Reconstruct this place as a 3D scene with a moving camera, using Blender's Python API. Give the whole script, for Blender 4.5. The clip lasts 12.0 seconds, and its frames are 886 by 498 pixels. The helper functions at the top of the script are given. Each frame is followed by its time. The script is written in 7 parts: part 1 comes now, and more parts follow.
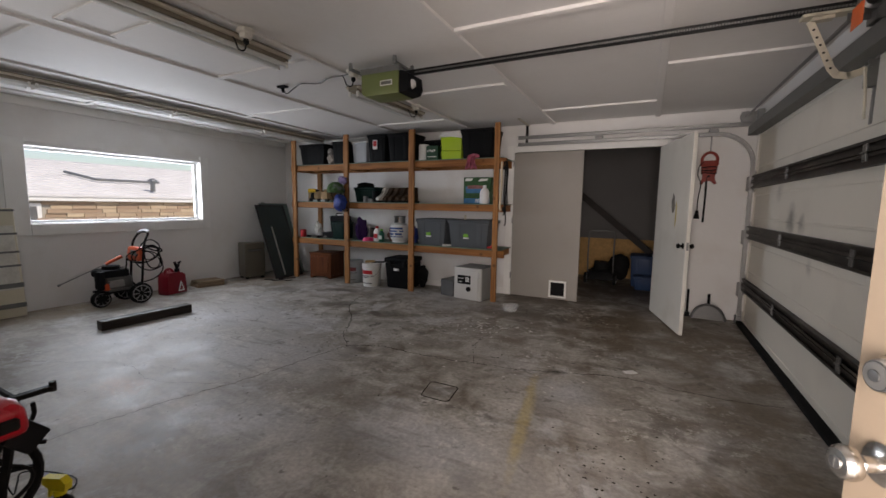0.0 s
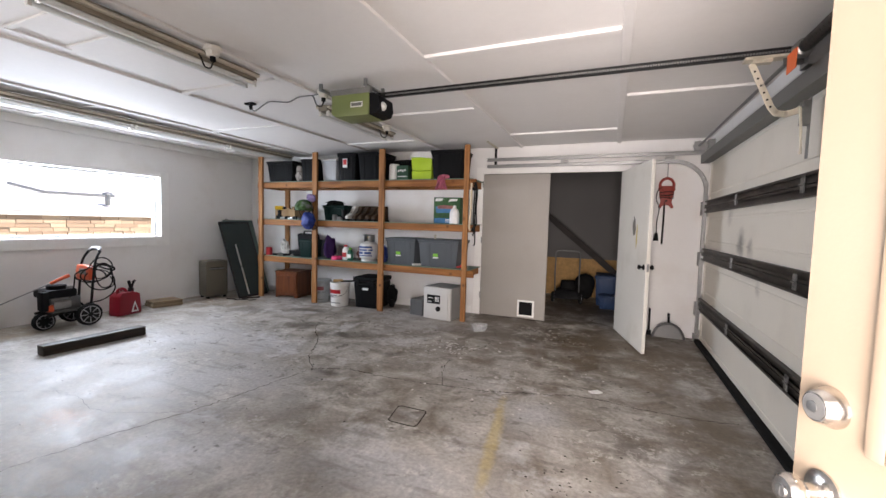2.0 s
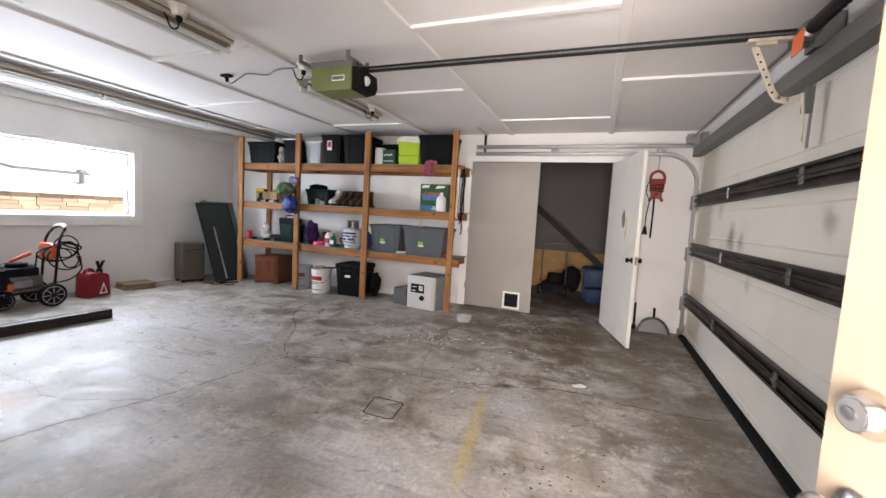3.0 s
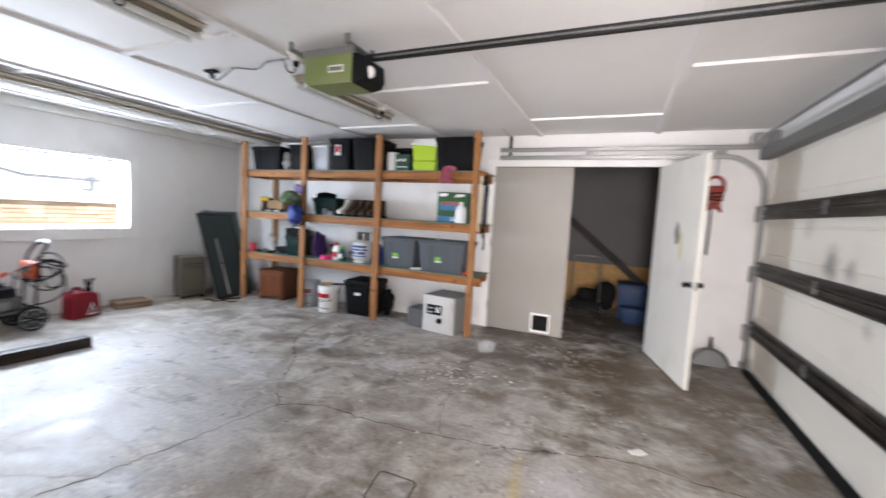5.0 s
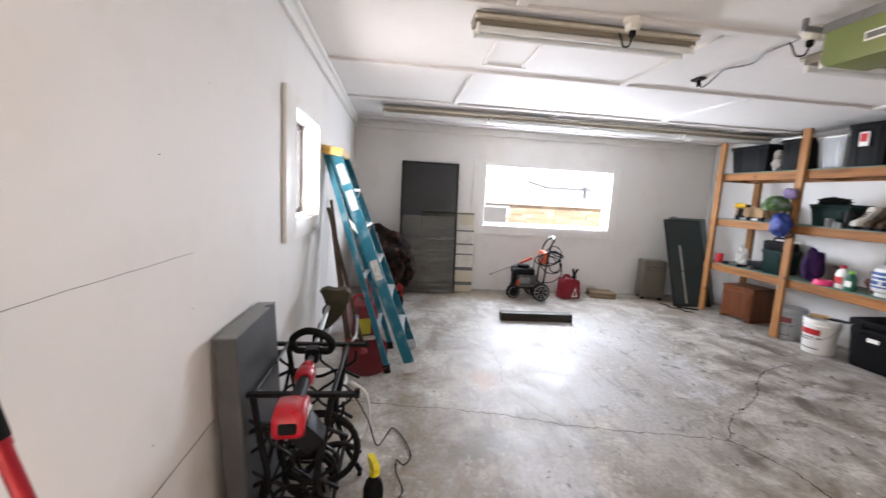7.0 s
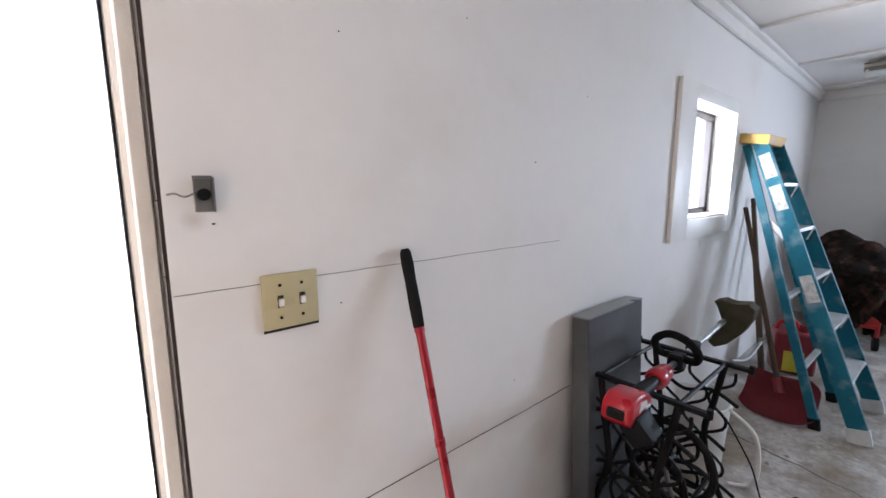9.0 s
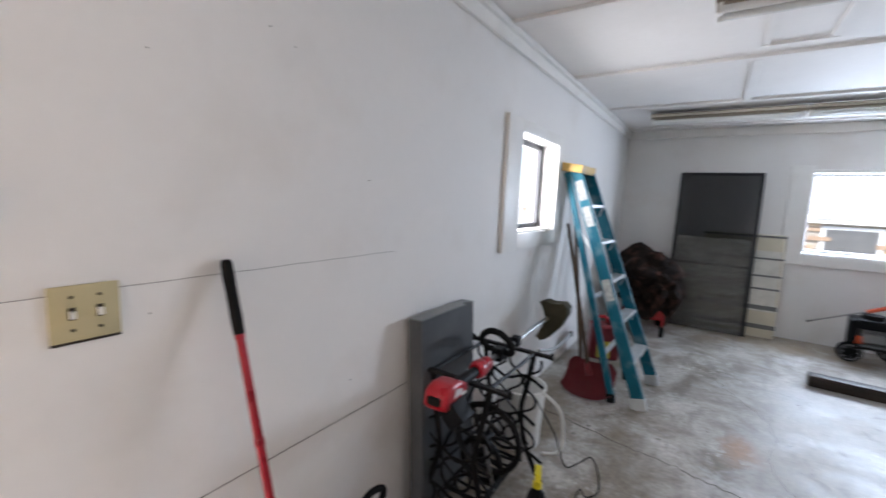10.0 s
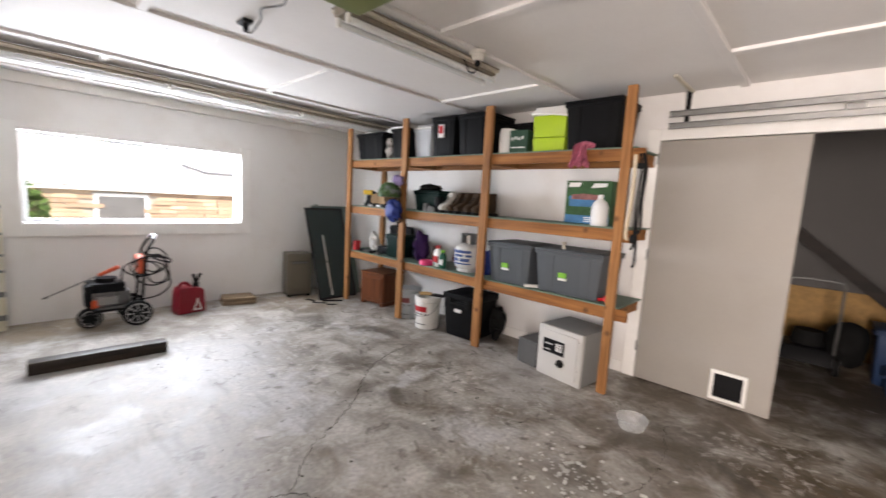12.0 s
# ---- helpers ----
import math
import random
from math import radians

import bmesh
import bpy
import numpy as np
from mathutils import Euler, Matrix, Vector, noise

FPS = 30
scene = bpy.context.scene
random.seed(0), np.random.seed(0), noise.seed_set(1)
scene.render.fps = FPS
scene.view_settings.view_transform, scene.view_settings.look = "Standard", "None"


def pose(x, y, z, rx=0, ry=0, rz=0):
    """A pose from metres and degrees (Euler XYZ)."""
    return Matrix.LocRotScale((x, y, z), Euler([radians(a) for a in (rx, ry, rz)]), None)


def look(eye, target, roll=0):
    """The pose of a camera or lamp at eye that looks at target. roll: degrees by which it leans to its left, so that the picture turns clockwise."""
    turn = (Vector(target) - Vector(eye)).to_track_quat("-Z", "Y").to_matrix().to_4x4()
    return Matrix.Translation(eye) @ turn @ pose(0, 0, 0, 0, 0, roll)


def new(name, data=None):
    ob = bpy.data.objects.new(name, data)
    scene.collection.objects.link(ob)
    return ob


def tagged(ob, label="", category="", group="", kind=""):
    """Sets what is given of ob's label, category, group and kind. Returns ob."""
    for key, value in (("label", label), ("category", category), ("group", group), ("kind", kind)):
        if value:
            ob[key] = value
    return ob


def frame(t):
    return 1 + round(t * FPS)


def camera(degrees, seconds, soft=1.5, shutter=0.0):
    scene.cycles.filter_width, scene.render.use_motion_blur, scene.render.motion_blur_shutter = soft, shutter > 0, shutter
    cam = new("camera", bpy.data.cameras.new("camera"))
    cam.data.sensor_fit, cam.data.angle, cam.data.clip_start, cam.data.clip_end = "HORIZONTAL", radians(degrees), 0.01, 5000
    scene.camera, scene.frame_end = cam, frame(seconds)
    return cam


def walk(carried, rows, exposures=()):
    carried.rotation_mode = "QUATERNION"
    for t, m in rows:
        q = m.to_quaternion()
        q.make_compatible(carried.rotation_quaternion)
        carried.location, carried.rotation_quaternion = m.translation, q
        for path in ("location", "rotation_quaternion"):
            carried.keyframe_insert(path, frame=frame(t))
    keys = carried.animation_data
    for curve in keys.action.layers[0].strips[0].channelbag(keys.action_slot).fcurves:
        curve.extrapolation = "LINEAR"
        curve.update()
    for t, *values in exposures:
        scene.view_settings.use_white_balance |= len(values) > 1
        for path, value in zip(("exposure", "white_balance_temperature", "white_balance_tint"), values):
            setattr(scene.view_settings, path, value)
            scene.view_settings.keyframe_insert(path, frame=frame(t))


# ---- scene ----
cam = camera(95.3, 12.0, shutter=0.3)
PATH = [
    (0, (6.285, -0.06, 1.297), (5.39, 1.715, 1.079), 0.9),
    (0.5, (6.3, -0.04, 1.306), (5.49, 1.778, 1.112), 0.5),
    (1, (6.308, -0.035, 1.312), (5.526, 1.799, 1.153), 0.5),
    (1.5, (6.297, -0.05, 1.322), (5.526, 1.791, 1.192), 0.9),
    (2, (6.294, -0.057, 1.329), (5.526, 1.786, 1.199), 1.6),
    (2.5, (6.286, -0.05, 1.314), (5.533, 1.796, 1.156), 2.5),
    (3, (6.278, 0.087, 1.28), (5.567, 1.949, 1.11), 3.3),
    (3.2, (6.288, 0.198, 1.297), (5.596, 2.067, 1.133), 3.5),
    (4.8, (6.037, 0.61, 1.404), (5.483, 2.524, 1.234), 3.2),
    (5, (6.017, 0.646, 1.404), (5.228, 2.476, 1.237), 3.1),
    (5.5, (6.003, 0.71, 1.437), (4.64, 2.165, 1.271), 3.5),
    (6, (6.002, 0.66, 1.444), (4.303, 1.699, 1.26), 3.8),
    (6.5, (6.011, 0.615, 1.438), (4.126, 1.241, 1.205), 3.5),
    (7, (6.029, 0.603, 1.441), (4.063, 0.845, 1.17), 3.2),
    (7.5, (6.046, 0.58, 1.415), (4.083, 0.329, 1.121), 2.8),
    (7.7, (6.034, 0.576, 1.403), (4.115, 0.104, 1.099), 2.6),
    (9.3, (6.029, 0.933, 1.419), (4.807, -0.622, 1.121), -0.3),
    (9.5, (6.029, 0.973, 1.422), (4.738, -0.529, 1.144), -0.0),
    (10, (6.008, 1.078, 1.454), (4.356, -0.02, 1.196), 2.6),
    (10.5, (5.925, 1.253, 1.433), (3.989, 0.8, 1.22), 2.9),
    (11, (5.846, 1.418, 1.432), (3.873, 1.661, 1.216), 3.2),
    (11.5, (5.706, 1.629, 1.421), (3.964, 2.59, 1.213), 3.3),
    (12, (5.63, 1.895, 1.449), (4.268, 3.34, 1.212), 3.3),
]
walk(cam, [(t, look(eye, target, roll)) for t, eye, target, roll in PATH],
     exposures=[(0, 0.15, 6860, 15), (0.5, 0.65, 6860, 15), (1.0, 1.00, 6710, 15), (1.5, 1.17, 6710, 15), (2.0, 1.27, 6610, 15), (2.5, 1.37, 6710, 15),
                (3.2, 1.45, 6660, 15), (5.0, 1.71, 6260, 13), (5.5, 1.76, 6560, 15), (6.5, 1.79, 6810, 16), (7.5, 1.77, 6510, 15), (9.5, 1.36, 5960, 13),
                (10.0, 1.31, 6010, 12), (10.5, 1.35, 6510, 13), (11.0, 1.50, 6660, 14), (11.5, 1.73, 6760, 15), (12.0, 1.60, 7010, 16)])

# ---- world and lights ----
world = bpy.data.worlds.new("world")
scene.world = world
world.use_nodes = True
wn = world.node_tree
sky = wn.nodes.new("ShaderNodeTexSky")
sky.sky_type, sky.sun_disc = "NISHITA", False
sky.sun_elevation, sky.sun_rotation = radians(50), radians(86)
wn.links.new(sky.outputs[0], wn.nodes["Background"].inputs[0])
wn.nodes["Background"].inputs[1].default_value = 0.12

sun = new("sun", bpy.data.lights.new("sun", "SUN"))
sun.data.energy, sun.data.angle, sun.data.color = 3.0, radians(0.5), (1.0, 0.95, 0.87)
sun.matrix_world = look((0, 0, 20), (-12.6, -0.8, 4.8))


def window_lamp(name, eye, target, w, h, watts, color):
    """Sky light that enters through an opening."""
    lamp = new(name, bpy.data.lights.new(name, "AREA"))
    lamp.data.shape, lamp.data.size, lamp.data.size_y = "RECTANGLE", w, h
    lamp.data.energy, lamp.data.color = watts, color
    lamp.matrix_world = look(eye, target)
    return lamp


window_lamp("sky_light_west", (-0.19, 2.93, 1.445), (2.0, 2.93, 1.40), 1.95, 0.84, 52, (0.78, 0.88, 1.0))
window_lamp("sky_light_south", (3.2, -0.19, 1.56), (3.2, 2.0, 1.5), 0.66, 0.6, 8, (1.0, 0.97, 0.95))
window_lamp("sky_light_entry", (6.45, -1.85, 1.15), (6.3, 1.6, 1.1), 1.7, 2.2, 240, (1.0, 0.925, 0.89))


# ---- materials ----
def shade(name, color, rough=0.6, metal=0.0, vary=0.12, scale=6.0, fine=60.0, bump=0.08, dirt=0.0, dirt_color=(0.12, 0.09, 0.06),
          coat=0.0, alpha=1.0, trans=0.0, rand=0.0, spec=None):
    """A surface with coarse and fine variation, relief and patches of dirt."""
    m = bpy.data.materials.new(name)
    m.use_nodes = True
    nt = m.node_tree
    b = nt.nodes["Principled BSDF"]
    co = nt.nodes.new("ShaderNodeTexCoord")
    n1, n2 = nt.nodes.new("ShaderNodeTexNoise"), nt.nodes.new("ShaderNodeTexNoise")
    n1.inputs["Scale"].default_value, n1.inputs["Detail"].default_value = scale, 6
    n2.inputs["Scale"].default_value, n2.inputs["Detail"].default_value = fine, 4
    for n in (n1, n2):
        nt.links.new(co.outputs["Object"], n.inputs["Vector"])
    add = nt.nodes.new("ShaderNodeMath")
    add.operation = "MULTIPLY_ADD"
    nt.links.new(n2.outputs[0], add.inputs[0])
    add.inputs[1].default_value = 0.4
    nt.links.new(n1.outputs[0], add.inputs[2])
    ramp = nt.nodes.new("ShaderNodeMapRange")
    nt.links.new(add.outputs[0], ramp.inputs[0])
    ramp.inputs[1].default_value, ramp.inputs[2].default_value = 0.35, 1.05
    ramp.inputs[3].default_value, ramp.inputs[4].default_value = 1 - vary, 1 + vary
    last = ramp.outputs[0]
    if rand:
        info = nt.nodes.new("ShaderNodeObjectInfo")
        rr = nt.nodes.new("ShaderNodeMapRange")
        nt.links.new(info.outputs["Random"], rr.inputs[0])
        rr.inputs[3].default_value, rr.inputs[4].default_value = 1 - rand, 1 + rand
        mul = nt.nodes.new("ShaderNodeMath")
        mul.operation = "MULTIPLY"
        nt.links.new(last, mul.inputs[0])
        nt.links.new(rr.outputs[0], mul.inputs[1])
        last = mul.outputs[0]
    vm = nt.nodes.new("ShaderNodeVectorMath")
    vm.operation = "SCALE"
    vm.inputs[0].default_value = color
    nt.links.new(last, vm.inputs["Scale"])
    col = vm.outputs[0]
    if dirt:
        n3 = nt.nodes.new("ShaderNodeTexNoise")
        n3.inputs["Scale"].default_value, n3.inputs["Detail"].default_value = scale * 0.7 + 1.3, 8
        nt.links.new(co.outputs["Object"], n3.inputs["Vector"])
        dr = nt.nodes.new("ShaderNodeMapRange")
        nt.links.new(n3.outputs[0], dr.inputs[0])
        dr.inputs[1].default_value, dr.inputs[2].default_value = 0.52, 0.72
        dr.inputs[3].default_value, dr.inputs[4].default_value = 0.0, dirt
        mix = nt.nodes.new("ShaderNodeMix")
        mix.data_type = "RGBA"
        nt.links.new(dr.outputs[0], mix.inputs["Factor"])
        nt.links.new(col, mix.inputs["A"])
        mix.inputs["B"].default_value = (*dirt_color, 1)
        col = mix.outputs["Result"]
    nt.links.new(col, b.inputs["Base Color"])
    rr2 = nt.nodes.new("ShaderNodeMapRange")
    nt.links.new(n1.outputs[0], rr2.inputs[0])
    rr2.inputs[3].default_value, rr2.inputs[4].default_value = max(0.02, rough - 0.12), min(1, rough + 0.12)
    nt.links.new(rr2.outputs[0], b.inputs["Roughness"])
    b.inputs["Metallic"].default_value = metal
    b.inputs["Coat Weight"].default_value = coat
    b.inputs["Specular IOR Level"].default_value = spec if spec is not None else (0.08 if max(color) < 0.06 and not metal else 0.2 if max(color) < 0.16 and not metal else 0.4)
    b.inputs["Alpha"].default_value = alpha
    b.inputs["Transmission Weight"].default_value = trans
    if bump:
        bp = nt.nodes.new("ShaderNodeBump")
        bp.inputs["Strength"].default_value, bp.inputs["Distance"].default_value = bump, 0.01
        nt.links.new(n2.outputs[0], bp.inputs["Height"])
        nt.links.new(bp.outputs[0], b.inputs["Normal"])
    return m


def wood(name, light, dark, axis="x", scale=3.0, rough=0.6):
    """Sawn wood whose grain runs along one axis of the object."""
    m = bpy.data.materials.new(name)
    m.use_nodes = True
    nt = m.node_tree
    b = nt.nodes["Principled BSDF"]
    co, mp = nt.nodes.new("ShaderNodeTexCoord"), nt.nodes.new("ShaderNodeMapping")
    info = nt.nodes.new("ShaderNodeObjectInfo")
    off = nt.nodes.new("ShaderNodeVectorMath")
    off.operation = "MULTIPLY_ADD"
    nt.links.new(info.outputs["Random"], off.inputs[0])
    off.inputs[1].default_value = (7.0, 5.0, 3.0)
    nt.links.new(co.outputs["Object"], off.inputs[2])
    nt.links.new(off.outputs[0], mp.inputs["Vector"])
    stretch = {"x": (0.06, 1, 1), "y": (1, 0.06, 1), "z": (1, 1, 0.06)}[axis]
    mp.inputs["Scale"].default_value = [s * scale * 9 for s in stretch]
    n1, n2 = nt.nodes.new("ShaderNodeTexNoise"), nt.nodes.new("ShaderNodeTexNoise")
    n1.inputs["Scale"].default_value, n1.inputs["Detail"].default_value, n1.inputs["Distortion"].default_value = 1.0, 8, 0.6
    nt.links.new(mp.outputs[0], n1.inputs["Vector"])
    n2.inputs["Scale"].default_value = 2.2
    nt.links.new(off.outputs[0], n2.inputs["Vector"])
    knot = nt.nodes.new("ShaderNodeTexVoronoi")
    knot.inputs["Scale"].default_value = 4.3
    nt.links.new(off.outputs[0], knot.inputs["Vector"])
    kr = nt.nodes.new("ShaderNodeMapRange")
    nt.links.new(knot.outputs["Distance"], kr.inputs[0])
    kr.inputs[1].default_value, kr.inputs[2].default_value, kr.inputs[3].default_value, kr.inputs[4].default_value = 0.05, 0.13, 0.75, 0.0
    mix = nt.nodes.new("ShaderNodeMix")
    mix.data_type = "RGBA"
    mr = nt.nodes.new("ShaderNodeMapRange")
    nt.links.new(n1.outputs[0], mr.inputs[0])
    mr.inputs[1].default_value, mr.inputs[2].default_value = 0.3, 0.7
    nt.links.new(mr.outputs[0], mix.inputs["Factor"])
    mix.inputs["A"].default_value, mix.inputs["B"].default_value = (*dark, 1), (*light, 1)
    mix2 = nt.nodes.new("ShaderNodeMix")
    mix2.data_type = "RGBA"
    nt.links.new(kr.outputs[0], mix2.inputs["Factor"])
    nt.links.new(mix.outputs["Result"], mix2.inputs["A"])
    mix2.inputs["B"].default_value = (*[c * 0.35 for c in dark], 1)
    hsv = nt.nodes.new("ShaderNodeHueSaturation")
    vr = nt.nodes.new("ShaderNodeMapRange")
    nt.links.new(n2.outputs[0], vr.inputs[0])
    vr.inputs[3].default_value, vr.inputs[4].default_value = 0.7, 1.3
    nt.links.new(vr.outputs[0], hsv.inputs["Value"])
    nt.links.new(mix2.outputs["Result"], hsv.inputs["Color"])
    nt.links.new(hsv.outputs[0], b.inputs["Base Color"])
    b.inputs["Roughness"].default_value = rough
    b.inputs["Specular IOR Level"].default_value = 0.25
    bp = nt.nodes.new("ShaderNodeBump")
    bp.inputs["Strength"].default_value, bp.inputs["Distance"].default_value = 0.15, 0.004
    nt.links.new(n1.outputs[0], bp.inputs["Height"])
    nt.links.new(bp.outputs[0], b.inputs["Normal"])
    return m


def concrete():
    """Old garage slab: trowelled grey cement with warm dirt, pale patches of wear and window sheen, oil spots and rust;
    shade is painted in the back room and under the shelf.
    """
    m = bpy.data.materials.new("concrete")
    m.use_nodes = True
    nt = m.node_tree
    b = nt.nodes["Principled BSDF"]
    co = nt.nodes.new("ShaderNodeTexCoord")

    def noise_at(scale, detail=8, rough=0.6, dist=0.0):
        n = nt.nodes.new("ShaderNodeTexNoise")
        n.inputs["Scale"].default_value, n.inputs["Detail"].default_value = scale, detail
        n.inputs["Roughness"].default_value, n.inputs["Distortion"].default_value = rough, dist
        nt.links.new(co.outputs["Object"], n.inputs["Vector"])
        return n.outputs[0]

    def span(src, a, c, lo=0.0, hi=1.0):
        r = nt.nodes.new("ShaderNodeMapRange")
        nt.links.new(src, r.inputs[0])
        r.inputs[1].default_value, r.inputs[2].default_value, r.inputs[3].default_value, r.inputs[4].default_value = a, c, lo, hi
        return r.outputs[0]

    def blend(fac, a, c):
        x = nt.nodes.new("ShaderNodeMix")
        x.data_type = "RGBA"
        nt.links.new(fac, x.inputs["Factor"])
        nt.links.new(a, x.inputs["A"])
        x.inputs["B"].default_value = (*c, 1)
        return x.outputs["Result"]

    def math(op, a, c):
        x = nt.nodes.new("ShaderNodeMath")
        x.operation = op
        nt.links.new(a, x.inputs[0])
        if isinstance(c, float):
            x.inputs[1].default_value = c
        else:
            nt.links.new(c, x.inputs[1])
        return x.outputs[0]

    big, mid, small = noise_at(0.9, 6, 0.55, 0.4), noise_at(3.2, 9, 0.65, 0.5), noise_at(38, 4)
    base = nt.nodes.new("ShaderNodeMix")
    base.data_type = "RGBA"
    nt.links.new(span(mid, 0.35, 0.68), base.inputs["Factor"])
    base.inputs["A"].default_value, base.inputs["B"].default_value = (0.17, 0.142, 0.108, 1), (0.49, 0.465, 0.43, 1)
    col = base.outputs["Result"]
    col = blend(span(big, 0.52, 0.70, 0, 0.45), col, (0.50, 0.495, 0.49))

    veins = noise_at(5.0, 10, 0.7, 0.3)
    col = blend(span(veins, 0.56, 0.72, 0, 0.5), col, (0.15, 0.125, 0.095))
    haze = noise_at(1.7, 8, 0.65, 0.3)
    col = blend(span(haze, 0.56, 0.64, 0, 0.55), col, (0.56, 0.56, 0.57))

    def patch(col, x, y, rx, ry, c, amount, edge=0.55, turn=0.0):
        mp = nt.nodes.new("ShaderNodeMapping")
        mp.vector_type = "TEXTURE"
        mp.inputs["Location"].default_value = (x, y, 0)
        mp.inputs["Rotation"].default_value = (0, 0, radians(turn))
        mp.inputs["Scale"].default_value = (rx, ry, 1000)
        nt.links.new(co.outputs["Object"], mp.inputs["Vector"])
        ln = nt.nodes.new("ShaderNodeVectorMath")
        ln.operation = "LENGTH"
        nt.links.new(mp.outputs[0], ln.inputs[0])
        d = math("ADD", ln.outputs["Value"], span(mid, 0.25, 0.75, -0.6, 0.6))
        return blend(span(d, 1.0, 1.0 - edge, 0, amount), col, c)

    dirt_brown, oil, pale, rust = (0.19, 0.13, 0.07), (0.06, 0.05, 0.04), (0.54, 0.55, 0.57), (0.33, 0.17, 0.08)
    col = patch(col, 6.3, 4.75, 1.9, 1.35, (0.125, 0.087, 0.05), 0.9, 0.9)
    # this patch paints the back room's dimness onto its floor
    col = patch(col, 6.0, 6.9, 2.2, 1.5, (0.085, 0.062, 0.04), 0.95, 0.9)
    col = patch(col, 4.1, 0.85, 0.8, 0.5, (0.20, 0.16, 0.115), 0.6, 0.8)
    # shade under the storage shelf, put into the slab's colour
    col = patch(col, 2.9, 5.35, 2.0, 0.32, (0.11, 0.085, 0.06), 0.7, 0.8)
    # darker slab before the closed grey door
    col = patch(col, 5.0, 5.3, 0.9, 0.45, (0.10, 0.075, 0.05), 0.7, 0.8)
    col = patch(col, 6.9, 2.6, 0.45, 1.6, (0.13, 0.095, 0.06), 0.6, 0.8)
    col = patch(col, 0.25, 1.6, 0.5, 2.0, (0.27, 0.2, 0.12), 0.6, 0.8)
    col = patch(col, 0.5, 4.6, 0.8, 0.7, (0.24, 0.17, 0.1), 0.5, 0.8)
    col = patch(col, 3.4, 0.25, 1.5, 0.4, (0.25, 0.19, 0.12), 0.5, 0.8)
    col = patch(col, 5.1, 4.75, 0.8, 0.5, oil, 0.5, 0.8, 20)
    for x, y, rx, ry, a, turn in ((5.72, 3.08, 0.10, 0.07, 0.8, 10), (5.45, 4.6, 0.22, 0.06, 0.7, -30), (4.77, 3.93, 0.25, 0.14, 0.35, 0),
                                  (2.26, 4.58, 0.4, 0.13, 0.6, 15), (1.0, 1.0, 0.3, 0.12, 0.35, 0), (3.44, 3.76, 0.3, 0.12, 0.55, 25),
                                  (4.1, 2.75, 0.14, 0.06, 0.6, 0), (6.45, 2.55, 0.12, 0.16, 0.5, 0), (2.75, 3.9, 0.4, 0.2, 0.4, 30),
                                  (4.95, 1.55, 0.35, 0.25, 0.4, 10), (5.57, 1.6, 0.16, 0.12, 0.55, 0), (3.9, 1.1, 0.2, 0.3, 0.35, 40), (6.5, 1.9, 0.3, 0.2, 0.6, 0),
                                  (6.7, 2.4, 0.1, 0.3, 0.5, -20), (4.3, 3.4, 0.2, 0.1, 0.5, 0), (1.5, 4.2, 0.5, 0.2, 0.4, 0), (5.0, 2.33, 0.2, 0.2, 0.3, 0)):
        col = patch(col, x, y, rx, ry, oil, a, 0.8, turn)
    col = patch(col, 3.05, 1.36, 0.22, 0.16, rust, 0.7, 0.8)
    # bluish patches: pale worn cement plus painted sheen of the window's sky
    for x, y, rx, ry, a in ((4.3, 1.5, 0.7, 0.3, 0.5), (5.85, 2.75, 0.25, 0.35, 0.5), (3.3, 2.2, 0.9, 0.6, 0.55), (2.2, 2.9, 1.0, 0.7, 0.55), (1.9, 1.9, 0.5, 0.5, 0.4), (3.0, 3.1, 0.6, 0.4, 0.4), (5.35, 1.75, 0.6, 0.4, 0.55)):
        col = patch(col, x, y, rx, ry, pale, a, 0.9)
    col = patch(col, 5.67, 2.35, 0.05, 0.75, (0.5, 0.38, 0.12), 0.5, 0.6, 8)
    # scaled-off skin, ragged at the edges, where the coarse aggregate shows pale
    flake = noise_at(13, 10, 0.75, 0.2)
    zone = span(noise_at(1.3, 4, 0.5), 0.50, 0.62)
    col = blend(math("MULTIPLY", zone, span(flake, 0.545, 0.575, 0, 0.55)), col, (0.60, 0.58, 0.54))
    # greasy blots a hand wide, gathered towards the back of the room
    blot = noise_at(7.5, 7, 0.62, 0.8)
    back = nt.nodes.new("ShaderNodeSeparateXYZ")
    nt.links.new(co.outputs["Object"], back.inputs[0])
    col = blend(math("MULTIPLY", span(back.outputs["Y"], 1.5, 4.2, 0.45, 1.0), span(blot, 0.60, 0.645, 0, 0.75)), col, (0.11, 0.095, 0.075))
    # long trowel and tyre scuffs
    sm = nt.nodes.new("ShaderNodeMapping")
    sm.inputs["Rotation"].default_value = (0, 0, radians(28))
    sm.inputs["Scale"].default_value = (1.2, 7.0, 1)
    nt.links.new(co.outputs["Object"], sm.inputs["Vector"])
    sn = nt.nodes.new("ShaderNodeTexNoise")
    sn.inputs["Scale"].default_value, sn.inputs["Detail"].default_value = 1.6, 8
    nt.links.new(sm.outputs[0], sn.inputs["Vector"])
    col = blend(span(sn.outputs[0], 0.57, 0.70, 0, 0.45), col, (0.15, 0.13, 0.11))
    speck = nt.nodes.new("ShaderNodeTexVoronoi")
    speck.inputs["Scale"].default_value = 5.0
    nt.links.new(co.outputs["Object"], speck.inputs["Vector"])
    sd = math("ADD", speck.outputs["Distance"], span(small, 0.3, 0.7, -0.05, 0.05))
    col = blend(span(sd, 0.07, 0.045, 0, 0.6), col, oil)
    vm = nt.nodes.new("ShaderNodeVectorMath")
    vm.operation = "SCALE"
    nt.links.new(col, vm.inputs[0])
